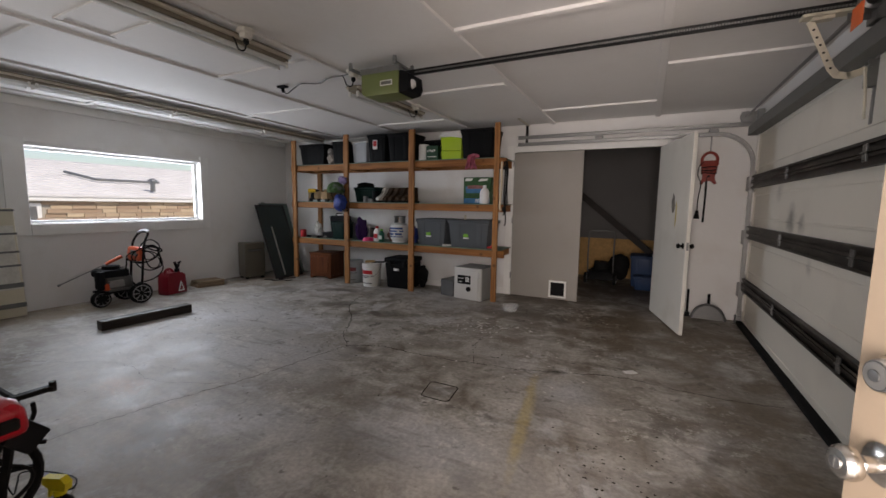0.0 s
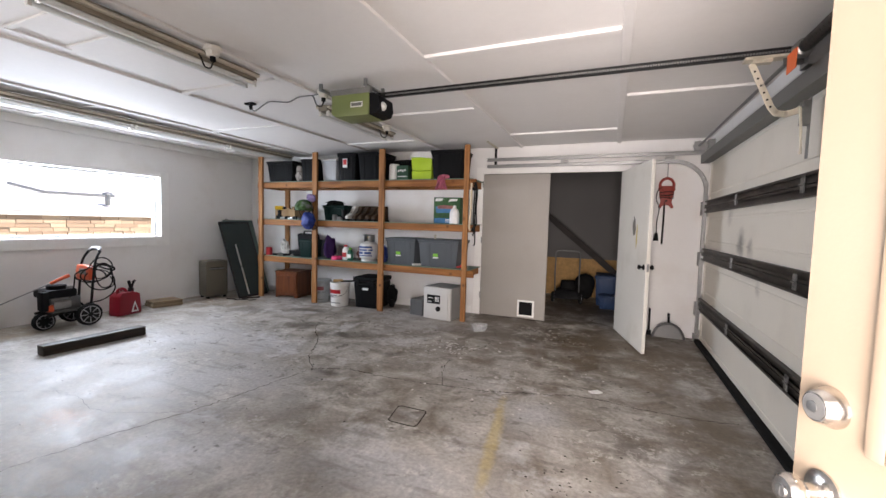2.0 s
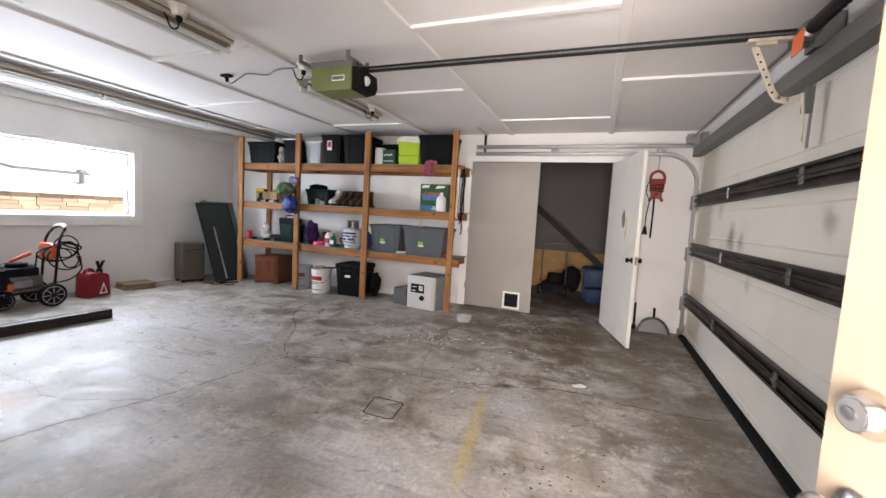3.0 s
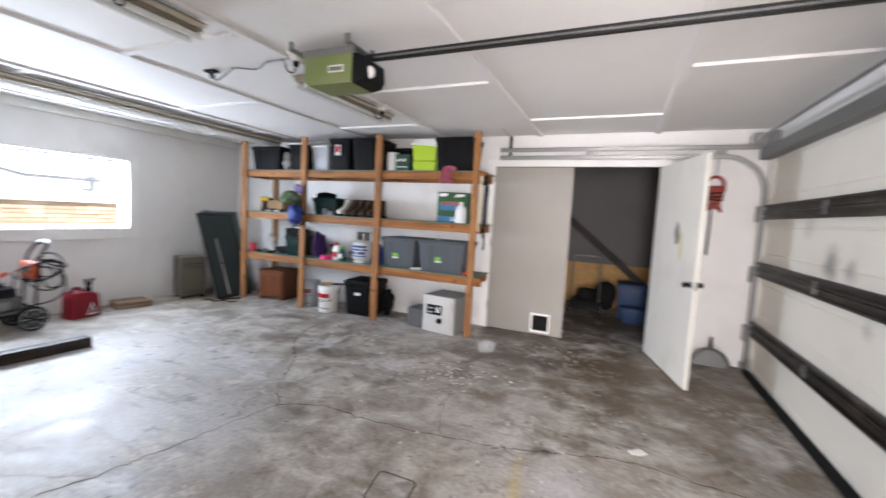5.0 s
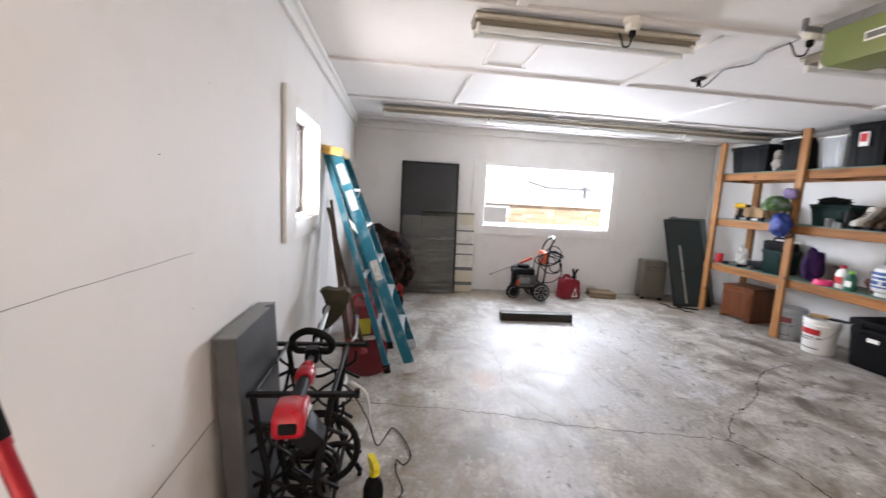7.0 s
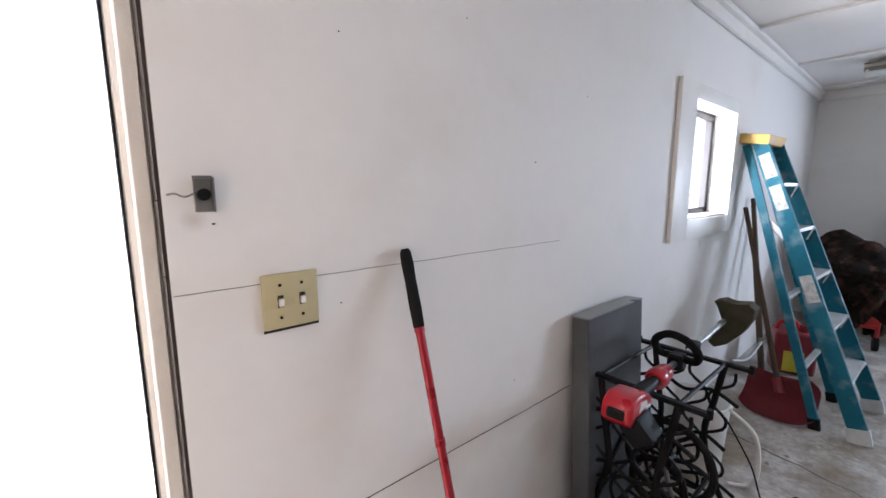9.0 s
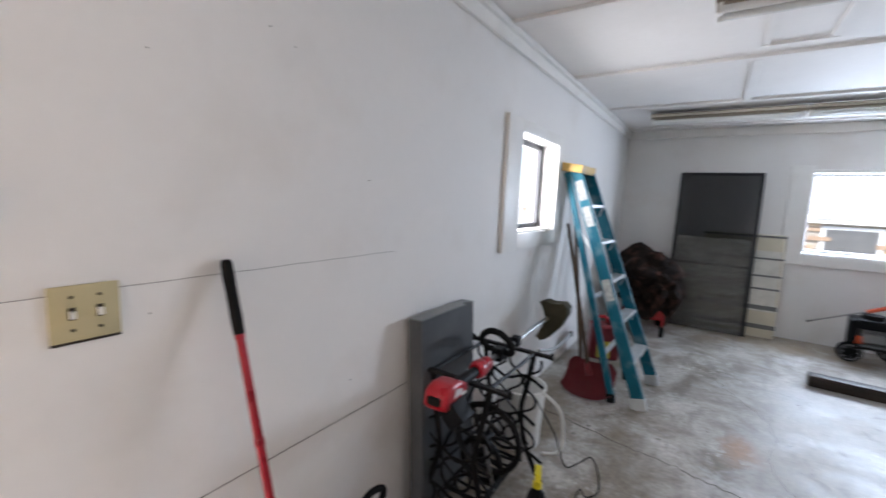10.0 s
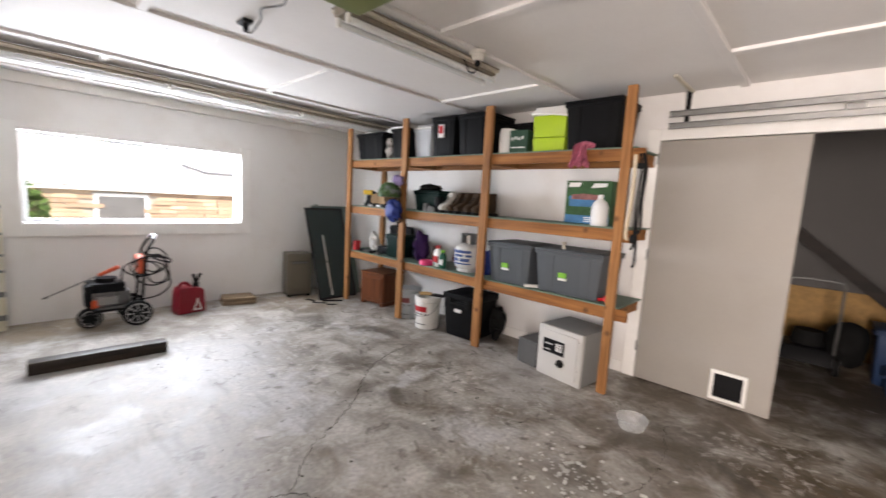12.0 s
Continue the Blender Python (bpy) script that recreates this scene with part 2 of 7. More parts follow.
    nt.links.new(span(small, 0.25, 0.75, 0.74, 1.26), vm.inputs["Scale"])
    nt.links.new(vm.outputs[0], b.inputs["Base Color"])
    nt.links.new(span(math("ADD", mid, math("MULTIPLY", small, 0.25)), 0.3, 0.85, 0.31, 0.66), b.inputs["Roughness"])
    bp = nt.nodes.new("ShaderNodeBump")
    bp.inputs["Strength"].default_value, bp.inputs["Distance"].default_value = 0.22, 0.006
    nt.links.new(math("ADD", small, math("MULTIPLY", mid, 2.0)), bp.inputs["Height"])
    nt.links.new(bp.outputs[0], b.inputs["Normal"])
    return m


def glass(name):
    m = bpy.data.materials.new(name)
    m.use_nodes = True
    nt = m.node_tree
    nt.nodes.remove(nt.nodes["Principled BSDF"])
    out = nt.nodes["Material Output"]
    tr, gl, fr, mx = (nt.nodes.new("ShaderNode" + k) for k in ("BsdfTransparent", "BsdfGlossy", "Fresnel", "MixShader"))
    gl.inputs["Roughness"].default_value = 0.03
    fr.inputs["IOR"].default_value = 1.45
    nt.links.new(fr.outputs[0], mx.inputs[0])
    nt.links.new(tr.outputs[0], mx.inputs[1])
    nt.links.new(gl.outputs[0], mx.inputs[2])
    nt.links.new(mx.outputs[0], out.inputs["Surface"])
    return m


CONCRETE = concrete()
WALL = shade("painted_wall", (0.77, 0.757, 0.737), 0.65, vary=0.035, scale=1.3, fine=25, bump=0.05, dirt=0.22, dirt_color=(0.52, 0.45, 0.37))
CEIL = shade("ceiling_paint", (0.77, 0.75, 0.73), 0.7, vary=0.05, scale=1.0, fine=30, bump=0.06, dirt=0.12, dirt_color=(0.5, 0.46, 0.42))
TRIM = shade("white_trim_paint", (0.80, 0.79, 0.76), 0.45, vary=0.05, scale=4, dirt=0.16, dirt_color=(0.5, 0.44, 0.36))
# the back room's lack of light is put into this darker grey
DARKROOM = shade("dimmed_room_grey", (0.135, 0.13, 0.125), 0.7, vary=0.12, scale=1.5)
GREYDOOR = shade("grey_door_paint", (0.30, 0.278, 0.25), 0.5, vary=0.06, scale=2.0, dirt=0.08)
WHITEDOOR = shade("worn_white_door", (0.70, 0.68, 0.62), 0.5, vary=0.05, scale=2.0, dirt=0.3, dirt_color=(0.45, 0.42, 0.34))
BEIGEDOOR = shade("beige_door_paint", (0.34, 0.268, 0.195), 0.42, vary=0.03, scale=3.0, fine=120, bump=0.03)
CHROME = shade("satin_nickel", (0.62, 0.60, 0.57), 0.22, 1.0, vary=0.04, bump=0.01)
STEEL = shade("galvanised_steel", (0.27, 0.27, 0.265), 0.38, 0.9, vary=0.15, scale=14, dirt=0.2, dirt_color=(0.3, 0.28, 0.25))
DOORPANEL = shade("garage_door_paint", (0.77, 0.735, 0.655), 0.4, vary=0.04, scale=1.6, dirt=0.16, dirt_color=(0.42, 0.38, 0.32))


def smudge_and_shadow(m, spots, color):
    """Soft darker marks on a painted surface, each (place, size, strength)."""
    nt = m.node_tree
    b = nt.nodes["Principled BSDF"]
    geo, ns = nt.nodes.new("ShaderNodeNewGeometry"), nt.nodes.new("ShaderNodeTexNoise")
    ns.inputs["Scale"].default_value, ns.inputs["Detail"].default_value = 11, 6
    nt.links.new(geo.outputs["Position"], ns.inputs["Vector"])
    for at, size, strength in spots:
        d = nt.nodes.new("ShaderNodeVectorMath")
        d.operation = "DISTANCE"
        nt.links.new(geo.outputs["Position"], d.inputs[0])
        d.inputs[1].default_value = at
        ad = nt.nodes.new("ShaderNodeMath")
        ad.operation = "MULTIPLY_ADD"
        nt.links.new(ns.outputs[0], ad.inputs[0])
        ad.inputs[1].default_value = size
        nt.links.new(d.outputs["Value"], ad.inputs[2])
        r = nt.nodes.new("ShaderNodeMapRange")
        r.interpolation_type = "SMOOTHSTEP"
        nt.links.new(ad.outputs[0], r.inputs[0])
        r.inputs[1].default_value, r.inputs[2].default_value, r.inputs[3].default_value, r.inputs[4].default_value = size * 0.45, size * 1.5, strength, 0.0
        mix = nt.nodes.new("ShaderNodeMix")
        mix.data_type = "RGBA"
        nt.links.new(r.outputs[0], mix.inputs["Factor"])
        nt.links.new(b.inputs["Base Color"].links[0].from_socket, mix.inputs["A"])
        mix.inputs["B"].default_value = (*color, 1)
        nt.links.new(mix.outputs["Result"], b.inputs["Base Color"])


smudge_and_shadow(DOORPANEL, [((7.3, 4.05, 1.22), 0.17, 0.8), ((7.3, 3.80, 1.19), 0.11, 0.6), ((7.3, 2.55, 1.36), 0.11, 0.5), ((7.3, 3.55, 0.90), 0.08, 0.35), ((7.3, 4.45, 1.46), 0.13, 0.35)], (0.10, 0.09, 0.08))
# first two paint mostly the shadow beside the ladder, with some dirt
smudge_and_shadow(WALL, [((2.95, 0.0, 0.95), 0.10, 0.25), ((3.25, 0.0, 1.08), 0.05, 0.3), ((4.75, 0.0, 0.45), 0.16, 0.25), ((5.9, 0.0, 1.36), 0.03, 0.4)], (0.36, 0.30, 0.24))
BRONZE = shade("dark_bronze_strut", (0.030, 0.025, 0.021), 0.45, 0.3, vary=0.35, scale=5, dirt=0.35, dirt_color=(0.2, 0.17, 0.14))
GREYSTRUT = shade("grey_strut", (0.16, 0.16, 0.155), 0.5, 0.4, vary=0.2, scale=5)
BLACKMETAL = shade("black_iron", (0.011, 0.010, 0.010), 0.45, 0.0, vary=0.3, scale=20, bump=0.15)
BLACKPLASTIC = shade("black_plastic", (0.009, 0.009, 0.010), 0.5, vary=0.15, scale=8, bump=0.05)
RUBBER = shade("black_rubber", (0.012, 0.012, 0.012), 0.75, vary=0.2, scale=12)
PINE = wood("pine_lumber_x", (0.36, 0.155, 0.046), (0.17, 0.062, 0.018), "x")
PINEZ = wood("pine_lumber_z", (0.40, 0.19, 0.068), (0.20, 0.08, 0.025), "z")
GREENPLY = shade("green_painted_plywood", (0.13, 0.19, 0.15), 0.6, vary=0.2, scale=5, dirt=0.3)
CRACK = shade("dark_crack_and_shadow", (0.045, 0.038, 0.032), 0.9, vary=0.3, scale=10)
GLASS = glass("window_glass")
ALU = shade("window_aluminium", (0.55, 0.55, 0.54), 0.4, 0.8, vary=0.08)


# ---- mesh tools ----
def box(bm, x0, x1, y0, y1, z0, z1, bevel=0.0, seg=1):
    r = bmesh.ops.create_cube(bm, size=1)
    vs = r["verts"]
    for v in vs:
        v.co = (x0 + (v.co.x + 0.5) * (x1 - x0), y0 + (v.co.y + 0.5) * (y1 - y0), z0 + (v.co.z + 0.5) * (z1 - z0))
    if bevel:
        es = list({e for v in vs for e in v.link_edges})
        bmesh.ops.bevel(bm, geom=es, offset=bevel, segments=seg, affect="EDGES", profile=0.6)
    return bm


def cyl(bm, p0, p1, r0, r1=None, seg=16, caps=True):
    p0, p1 = Vector(p0), Vector(p1)
    r1 = r0 if r1 is None else r1
    d = p1 - p0
    m = Matrix.Translation((p0 + p1) / 2) @ d.to_track_quat("Z", "Y").to_matrix().to_4x4()
    bmesh.ops.create_cone(bm, cap_ends=caps, cap_tris=False, segments=seg, radius1=r0, radius2=r1, depth=d.length, matrix=m)
    return bm


def lathe(bm, profile, at=(0, 0, 0), seg=24, m=None):
    rows = []
    m = m or Matrix.Translation(at)
    for r, z in profile:
        rows.append([bm.verts.new(m @ Vector((r * math.cos(2 * math.pi * i / seg), r * math.sin(2 * math.pi * i / seg), z))) for i in range(seg)])
    for a, b in zip(rows, rows[1:]):
        for i in range(seg):
            bm.faces.new((a[i], a[(i + 1) % seg], b[(i + 1) % seg], b[i]))
    bm.faces.new(rows[0][::-1])
    bm.faces.new(rows[-1])
    return bm


def smooth_line(pts, n=6, closed=False):
    pts = [Vector(p) for p in pts]
    out, k = [], len(pts)
    for i in range(k if closed else k - 1):
        g = (lambda j: pts[j % k]) if closed else (lambda j: pts[max(0, min(k - 1, j))])
        a, b, c, d = g(i - 1), g(i), g(i + 1), g(i + 2)
        for s in range(n):
            t = s / n
            out.append(0.5 * (2 * b + (c - a) * t + (2 * a - 5 * b + 4 * c - d) * t * t + (3 * b - a - 3 * c + d) * t ** 3))
    if not closed:
        out.append(pts[-1])
    return out


def tube(bm, pts, r, seg=8, smooth=6, closed=False):
    line = smooth_line(pts, smooth, closed) if smooth else [Vector(p) for p in pts]
    n, rows, up = len(line), [], Vector((0, 0, 1))
    for i, p in enumerate(line):
        a, b = (line[(i - 1) % n], line[(i + 1) % n]) if closed else (line[max(0, i - 1)], line[min(n - 1, i + 1)])
        t = (b - a).normalized()
        side = t.cross(up)
        if side.length < 0.05:
            side = t.cross(Vector((1, 0, 0)))
        side.normalize()
        up = side.cross(t).normalized()
        rows.append([bm.verts.new(p + r * (math.cos(2 * math.pi * k / seg) * side + math.sin(2 * math.pi * k / seg) * up)) for k in range(seg)])
    for i in range(n if closed else n - 1):
        a, b = rows[i], rows[(i + 1) % n]
        for k in range(seg):
            bm.faces.new((a[k], b[k], b[(k + 1) % seg], a[(k + 1) % seg]))
    if not closed:
        bm.faces.new(rows[0])
        bm.faces.new(rows[-1][::-1])
    return bm


def slab(bm, poly, a, b, m=None):
    """A flat outline in x and z, extruded along y from a to b."""
    m = m or Matrix()
    f = [bm.verts.new(m @ Vector((x, a, z))) for x, z in poly]
    g = [bm.verts.new(m @ Vector((x, b, z))) for x, z in poly]
    bm.faces.new(f)
    bm.faces.new(g[::-1])
    for i in range(len(poly)):
        j = (i + 1) % len(poly)
        bm.faces.new((f[j], f[i], g[i], g[j]))
    return bm


def taper(bm, w0, d0, w1, d1, z0, z1, bevel=0.0, at=(0, 0)):
    """A block that widens from its base to its top."""
    r = bmesh.ops.create_cube(bm, size=1)
    for v in r["verts"]:
        top = v.co.z > 0
        v.co = (at[0] + v.co.x * (w1 if top else w0), at[1] + v.co.y * (d1 if top else d0), z1 if top else z0)
    if bevel:
        bmesh.ops.bevel(bm, geom=list({e for v in r["verts"] for e in v.link_edges}), offset=bevel, segments=2, affect="EDGES", profile=0.6)
    return bm


def blob(bm, at, size, rough=0.25, freq=3.0, sub=3, seed=0.0):
    r = bmesh.ops.create_icosphere(bm, subdivisions=sub, radius=1)
    for v in r["verts"]:
        k = 1 + rough * noise.noise(v.co * freq + Vector((seed, seed, seed)))
        v.co = Vector(at) + Vector((v.co.x * size[0], v.co.y * size[1], v.co.z * size[2])) * k
    return bm


def turned(bm, m):
    bmesh.ops.transform(bm, matrix=m, verts=bm.verts)
    return bm


def finish(name, bm, material, angle=35):
    bmesh.ops.recalc_face_normals(bm, faces=bm.faces)
    lim = math.cos(radians(angle))
    for f in bm.faces:
        f.smooth = True
    for e in bm.edges:
        if len(e.link_faces) == 2 and e.link_faces[0].normal.dot(e.link_faces[1].normal) < lim:
            e.smooth = False
    me = bpy.data.meshes.new(name)
    bm.to_mesh(me)
    bm.free()
    me.materials.append(material)
    return me


def part(name, bm, material, parent, label=""):
    ob = new(name, finish(name, bm, material))
    ob.parent = parent
    return tagged(ob, label)


def thing(name, label, category, at=(0, 0, 0), rz=0.0, group="", rx=0.0, ry=0.0):
    ob = new(name)
    ob.empty_display_size = 0.1
    ob.matrix_world = pose(*at, rx, ry, rz)
    return tagged(ob, label, category, group)


def solid(name, bm, material, label, category, at=(0, 0, 0), rz=0.0, group="", rx=0.0, ry=0.0):
    ob = new(name, finish(name, bm, material))
    ob.matrix_world = pose(*at, rx, ry, rz)
    return tagged(ob, label, category, group)


def structure(name, bm, material, label="", category="", parent=None):
    ob = new(name, finish(name, bm, material))
    if parent:
        ob.parent = parent
        return tagged(ob, label)
    return tagged(ob, label, category, kind="structure")


def B():
    return bmesh.new()

# ---- the room ----
L, W, H = 7.32, 5.62, 2.42          # length to the garage door's wall, width, ceiling

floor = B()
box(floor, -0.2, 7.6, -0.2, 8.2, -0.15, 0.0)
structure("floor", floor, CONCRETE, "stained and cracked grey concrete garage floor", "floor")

w = B()
box(w, -0.2, 0, -0.2, W + 0.15, 0, 1.0)
box(w, -0.2, 0, -0.2, W + 0.15, 1.89, 2.6)
box(w, -0.2, 0, -0.2, 1.93, 1.0, 1.89)
box(w, -0.2, 0, 3.93, W + 0.15, 1.0, 1.89)
structure("wall_west", w, WALL, "white painted wall with a wide window", "wall")

w = B()
box(w, 0, 2.86, -0.2, 0, 0, 2.6)
box(w, 3.56, 5.947, -0.2, 0, 0, 2.6)
box(w, 2.86, 3.56, -0.2, 0, 0, 1.235)
box(w, 2.86, 3.56, -0.2, 0, 1.88, 2.6)
box(w, 5.947, 6.98, -0.2, 0, 2.09, 2.6)
box(w, 6.98, 7.6, -0.2, 0, 0, 2.6)
structure("wall_south", w, WALL, "white painted drywall with a small window and a doorway", "wall")

w = B()
box(w, 0, 4.53, W, W + 0.12, 0, 2.6)
box(w, 6.40, 7.6, W, W + 0.12, 0, 2.6)
box(w, 4.53, 6.40, W, W + 0.12, 2.06, 2.6)
structure("wall_north", w, WALL, "white painted wall behind shelves with a double doorway", "wall")

w = B()
box(w, L, L + 0.15, 0, W, 2.16, 2.6)
box(w, L, L + 0.15, 0, 0.12, 0, 2.16)
box(w, L, L + 0.15, 5.5, W, 0, 2.16)
structure("wall_east", w, WALL, "white painted wall over the garage door", "wall")

# ceiling with its cover strips over the sheet joints
c = B()
box(c, -0.2, 7.6, -0.2, W + 0.15, H, H + 0.15)
strips = (0.30, 1.50, 2.71, 3.86, 5.07, 6.32)
for x in strips:
    box(c, x - 0.028, x + 0.028, 0.0, W, H - 0.02, H + 0.01, 0.004)
for i, (a, b) in enumerate(zip(strips, strips[1:] + (7.3,))):
    for y in ((2.42, 4.83) if i in (0, 2, 4) else (1.2, 3.64)):
        box(c, a + 0.03, b - 0.03, y - 0.028, y + 0.028, H - 0.02, H + 0.01, 0.004)
box(c, 2.92, 3.5, 1.20, 1.235, H - 0.012, H + 0.01)
box(c, 2.92, 3.5, 1.495, 1.53, H - 0.012, H + 0.01)
box(c, 2.905, 2.925, 1.20, 1.53, H - 0.016, H + 0.01)
structure("ceiling", c, CEIL, "white sheet ceiling with painted cover strips", "ceiling")

t = B()
box(t, 0.002, 0.03, 0.03, W - 0.02, H - 0.10, H - 0.002, 0.004)
structure("trim_west", t, TRIM, "white wooden trim along the ceiling", "trim")
t = B()
box(t, 0.03, 7.3, 0.002, 0.03, H - 0.10, H - 0.002, 0.004)
box(t, 0.03, 7.3, 0.002, 0.06, H - 0.035, H - 0.004, 0.004)
structure("trim_south", t, TRIM, "white wooden trim along the ceiling", "trim")

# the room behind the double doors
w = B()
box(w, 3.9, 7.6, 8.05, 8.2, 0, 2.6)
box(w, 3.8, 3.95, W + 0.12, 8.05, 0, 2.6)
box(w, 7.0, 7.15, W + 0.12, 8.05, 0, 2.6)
structure("wall_back_room", w, DARKROOM, "grey back room walls, coloured darker for the dimness", "wall")
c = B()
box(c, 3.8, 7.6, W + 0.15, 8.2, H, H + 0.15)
structure("ceiling_back_room", c, DARKROOM, "back room ceiling, its grey darkened for the dimness", "ceiling")


def pane_sheet(corners, parent):
    """One sheet of glass whose front looks into the room."""
    me = bpy.data.meshes.new("pane")
    me.from_pydata(corners, [], [(0, 1, 2, 3)])
    me.materials.append(GLASS)
    ob = new("pane", me)
    ob.parent, ob.visible_shadow = parent, False
    return ob


# window in the west wall
win = tagged(new("window_1"), "wide white framed window over the pressure washer", "window", kind="structure")
f = B()
box(f, 0.002, 0.022, 1.74, 1.93, 0.87, 1.97, 0.003)
part("trim_board", f, TRIM, win)
f = B()
box(f, 0.002, 0.022, 3.93, 4.05, 0.87, 1.97, 0.003)
part("trim_board", f, TRIM, win)
f = B()
box(f, 0.002, 0.026, 1.93, 3.93, 0.87, 1.0, 0.003)
part("trim_board", f, TRIM, win)
f = B()
box(f, 0.002, 0.022, 1.93, 3.93, 1.89, 1.93, 0.003)
part("trim_board", f, TRIM, win)
f = B()
box(f, -0.16, 0.0, 1.932, 3.928, 1.0, 1.012, 0.002)
part("window_sill", f, TRIM, win)
f = B()
box(f, -0.14, -0.10, 1.932, 1.965, 1.012, 1.888, 0.003)
box(f, -0.14, -0.10, 3.895, 3.928, 1.012, 1.888, 0.003)
box(f, -0.14, -0.10, 1.965, 3.895, 1.012, 1.04, 0.003)
box(f, -0.14, -0.10, 1.965, 3.895, 1.855, 1.888, 0.003)
part("window_frame", f, ALU, win)
pane_sheet([(-0.12, 1.965, 1.04), (-0.12, 3.895, 1.04), (-0.12, 3.895, 1.855), (-0.12, 1.965, 1.855)], win)

# small window in the south wall
DARKALU = shade("dark_window_frame", (0.035, 0.035, 0.037), 0.4, 0.5, vary=0.1)
win = tagged(new("window_2"), "small deep-set window with white trim and a dark frame", "window", kind="structure")
for x0, x1, z0, z1 in ((2.76, 2.86, 1.125, 1.96), (3.56, 3.775, 1.125, 1.96), (2.86, 3.56, 1.125, 1.235), (2.86, 3.56, 1.88, 1.96)):
    f = B()
    box(f, x0, x1, 0.002, 0.025, z0, z1, 0.004, 2)
    part("trim_board", f, TRIM, win)
f = B()
box(f, 2.862, 3.558, -0.10, 0.012, 1.235, 1.247, 0.003)
part("window_sill", f, TRIM, win, "white wooden sill with dusty edge")
f = B()
box(f, 2.862, 2.902, -0.145, -0.10, 1.237, 1.878, 0.004)
box(f, 3.518, 3.558, -0.145, -0.10, 1.237, 1.878, 0.004)
box(f, 2.902, 3.518, -0.145, -0.10, 1.247, 1.282, 0.004)
box(f, 2.902, 3.518, -0.145, -0.10, 1.840, 1.878, 0.004)
part("window_frame", f, DARKALU, win, "dark aluminium window frame")
f = B()
box(f, 3.25, 3.278, -0.14, -0.112, 1.282, 1.840, 0.003)
part("meeting_stile", f, DARKALU, win)
pane_sheet([(3.25, -0.13, 1.282), (2.902, -0.13, 1.282), (2.902, -0.13, 1.84), (3.25, -0.13, 1.84)], win)
pane_sheet([(3.518, -0.12, 1.282), (3.278, -0.12, 1.282), (3.278, -0.12, 1.84), (3.518, -0.12, 1.84)], win)

# doorway and entry door
d = tagged(new("door_frame"), "white wooden door jamb with dark weather strip", "door frame", kind="structure")
f = B()
box(f, 5.954, 5.982, -0.2, -0.06, 0, 2.06, 0.003)
box(f, 5.954, 5.994, -0.2, -0.10, 0, 2.06, 0.003)
part("jamb", f, TRIM, d)
f = B()
box(f, 5.947, 5.9535, -0.19, -0.001, 0, 2.06)
part("dark_gap", f, CRACK, d)
f = B()
box(f, 5.9945, 6.0, -0.12, -0.10, 0, 2.06)
part("weather_strip", f, RUBBER, d)
f = B()
box(f, 6.94, 6.98, -0.2, 0.0, 0, 2.06, 0.003)
part("jamb", f, TRIM, d)
f = B()
box(f, 5.9545, 6.98, -0.2, 0.0, 2.06, 2.09, 0.003)
part("head_jamb", f, TRIM, d)

door = tagged(new("door_1"), "open beige panelled entry door with satin knob and deadbolt", "door", kind="structure")
door.matrix_world = pose(6.935, 0.0, 0.0, 0, 0, 110.5)
# local x runs from the hinge to the free edge; the outer face looks along +y
DW, DT = 0.905, 0.045
f = B()
box(f, 0, DW, -DT, 0.0, 0.012, 2.045, 0.003)
part("door_leaf", f, BEIGEDOOR, door)
for px0, px1 in ((0.13, 0.40), (0.505, 0.775)):
    for pz0, pz1 in ((0.22, 0.80), (1.0, 1.86)):
        f = B()
        for x0, x1, z0, z1 in ((px0, px0 + 0.03, pz0, pz1), (px1 - 0.03, px1, pz0, pz1), (px0 + 0.03, px1 - 0.03, pz0, pz0 + 0.03), (px0 + 0.03, px1 - 0.03, pz1 - 0.03, pz1)):
            box(f, x0, x1, -0.002, 0.011, z0, z1, 0.006, 2)
        box(f, px0 + 0.055, px1 - 0.055, -0.002, 0.008, pz0 + 0.055, pz1 - 0.055, 0.005, 2)
        part("raised_panel", f, BEIGEDOOR, door)
turn_y = pose(DW - 0.065, 0, 0.90, -90, 0, 0)
f = B()
lathe(f, [(0.002, -0.001), (0.034, 0.0), (0.034, 0.004), (0.028, 0.009), (0.013, 0.012), (0.012, 0.032), (0.017, 0.036), (0.026, 0.046), (0.0275, 0.054), (0.026, 0.062), (0.021, 0.068), (0.012, 0.069)], seg=32, m=turn_y)
k = part("door_knob", f, CHROME, door, "satin nickel door knob")
f = B()
lathe(f, [(0.002, 0.066), (0.010, 0.0665), (0.010, 0.0715), (0.004, 0.072)], seg=20, m=turn_y)
box(f, DW - 0.0665, DW - 0.0635, 0.0725, 0.0735, 0.893, 0.907)
part("keyhole", f, STEEL, k)
turn_y = pose(DW - 0.065, 0, 1.045, -90, 0, 0)
f = B()
lathe(f, [(0.002, -0.001), (0.034, 0.0), (0.034, 0.004), (0.030, 0.014), (0.025, 0.026), (0.0235, 0.028), (0.012, 0.0285)], seg=32, m=turn_y)
k = part("deadbolt", f, CHROME, door, "satin nickel deadbolt with a dark key face")
f = B()
lathe(f, [(0.002, 0.027), (0.021, 0.0288), (0.021, 0.0295), (0.004, 0.0298)], seg=24, m=turn_y)
part("key_face", f, GREYSTRUT, k)
f = B()
lathe(f, [(0.002, 0.0285), (0.009, 0.0302), (0.009, 0.0325), (0.003, 0.033)], seg=20, m=turn_y)
part("keyhole", f, STEEL, k)

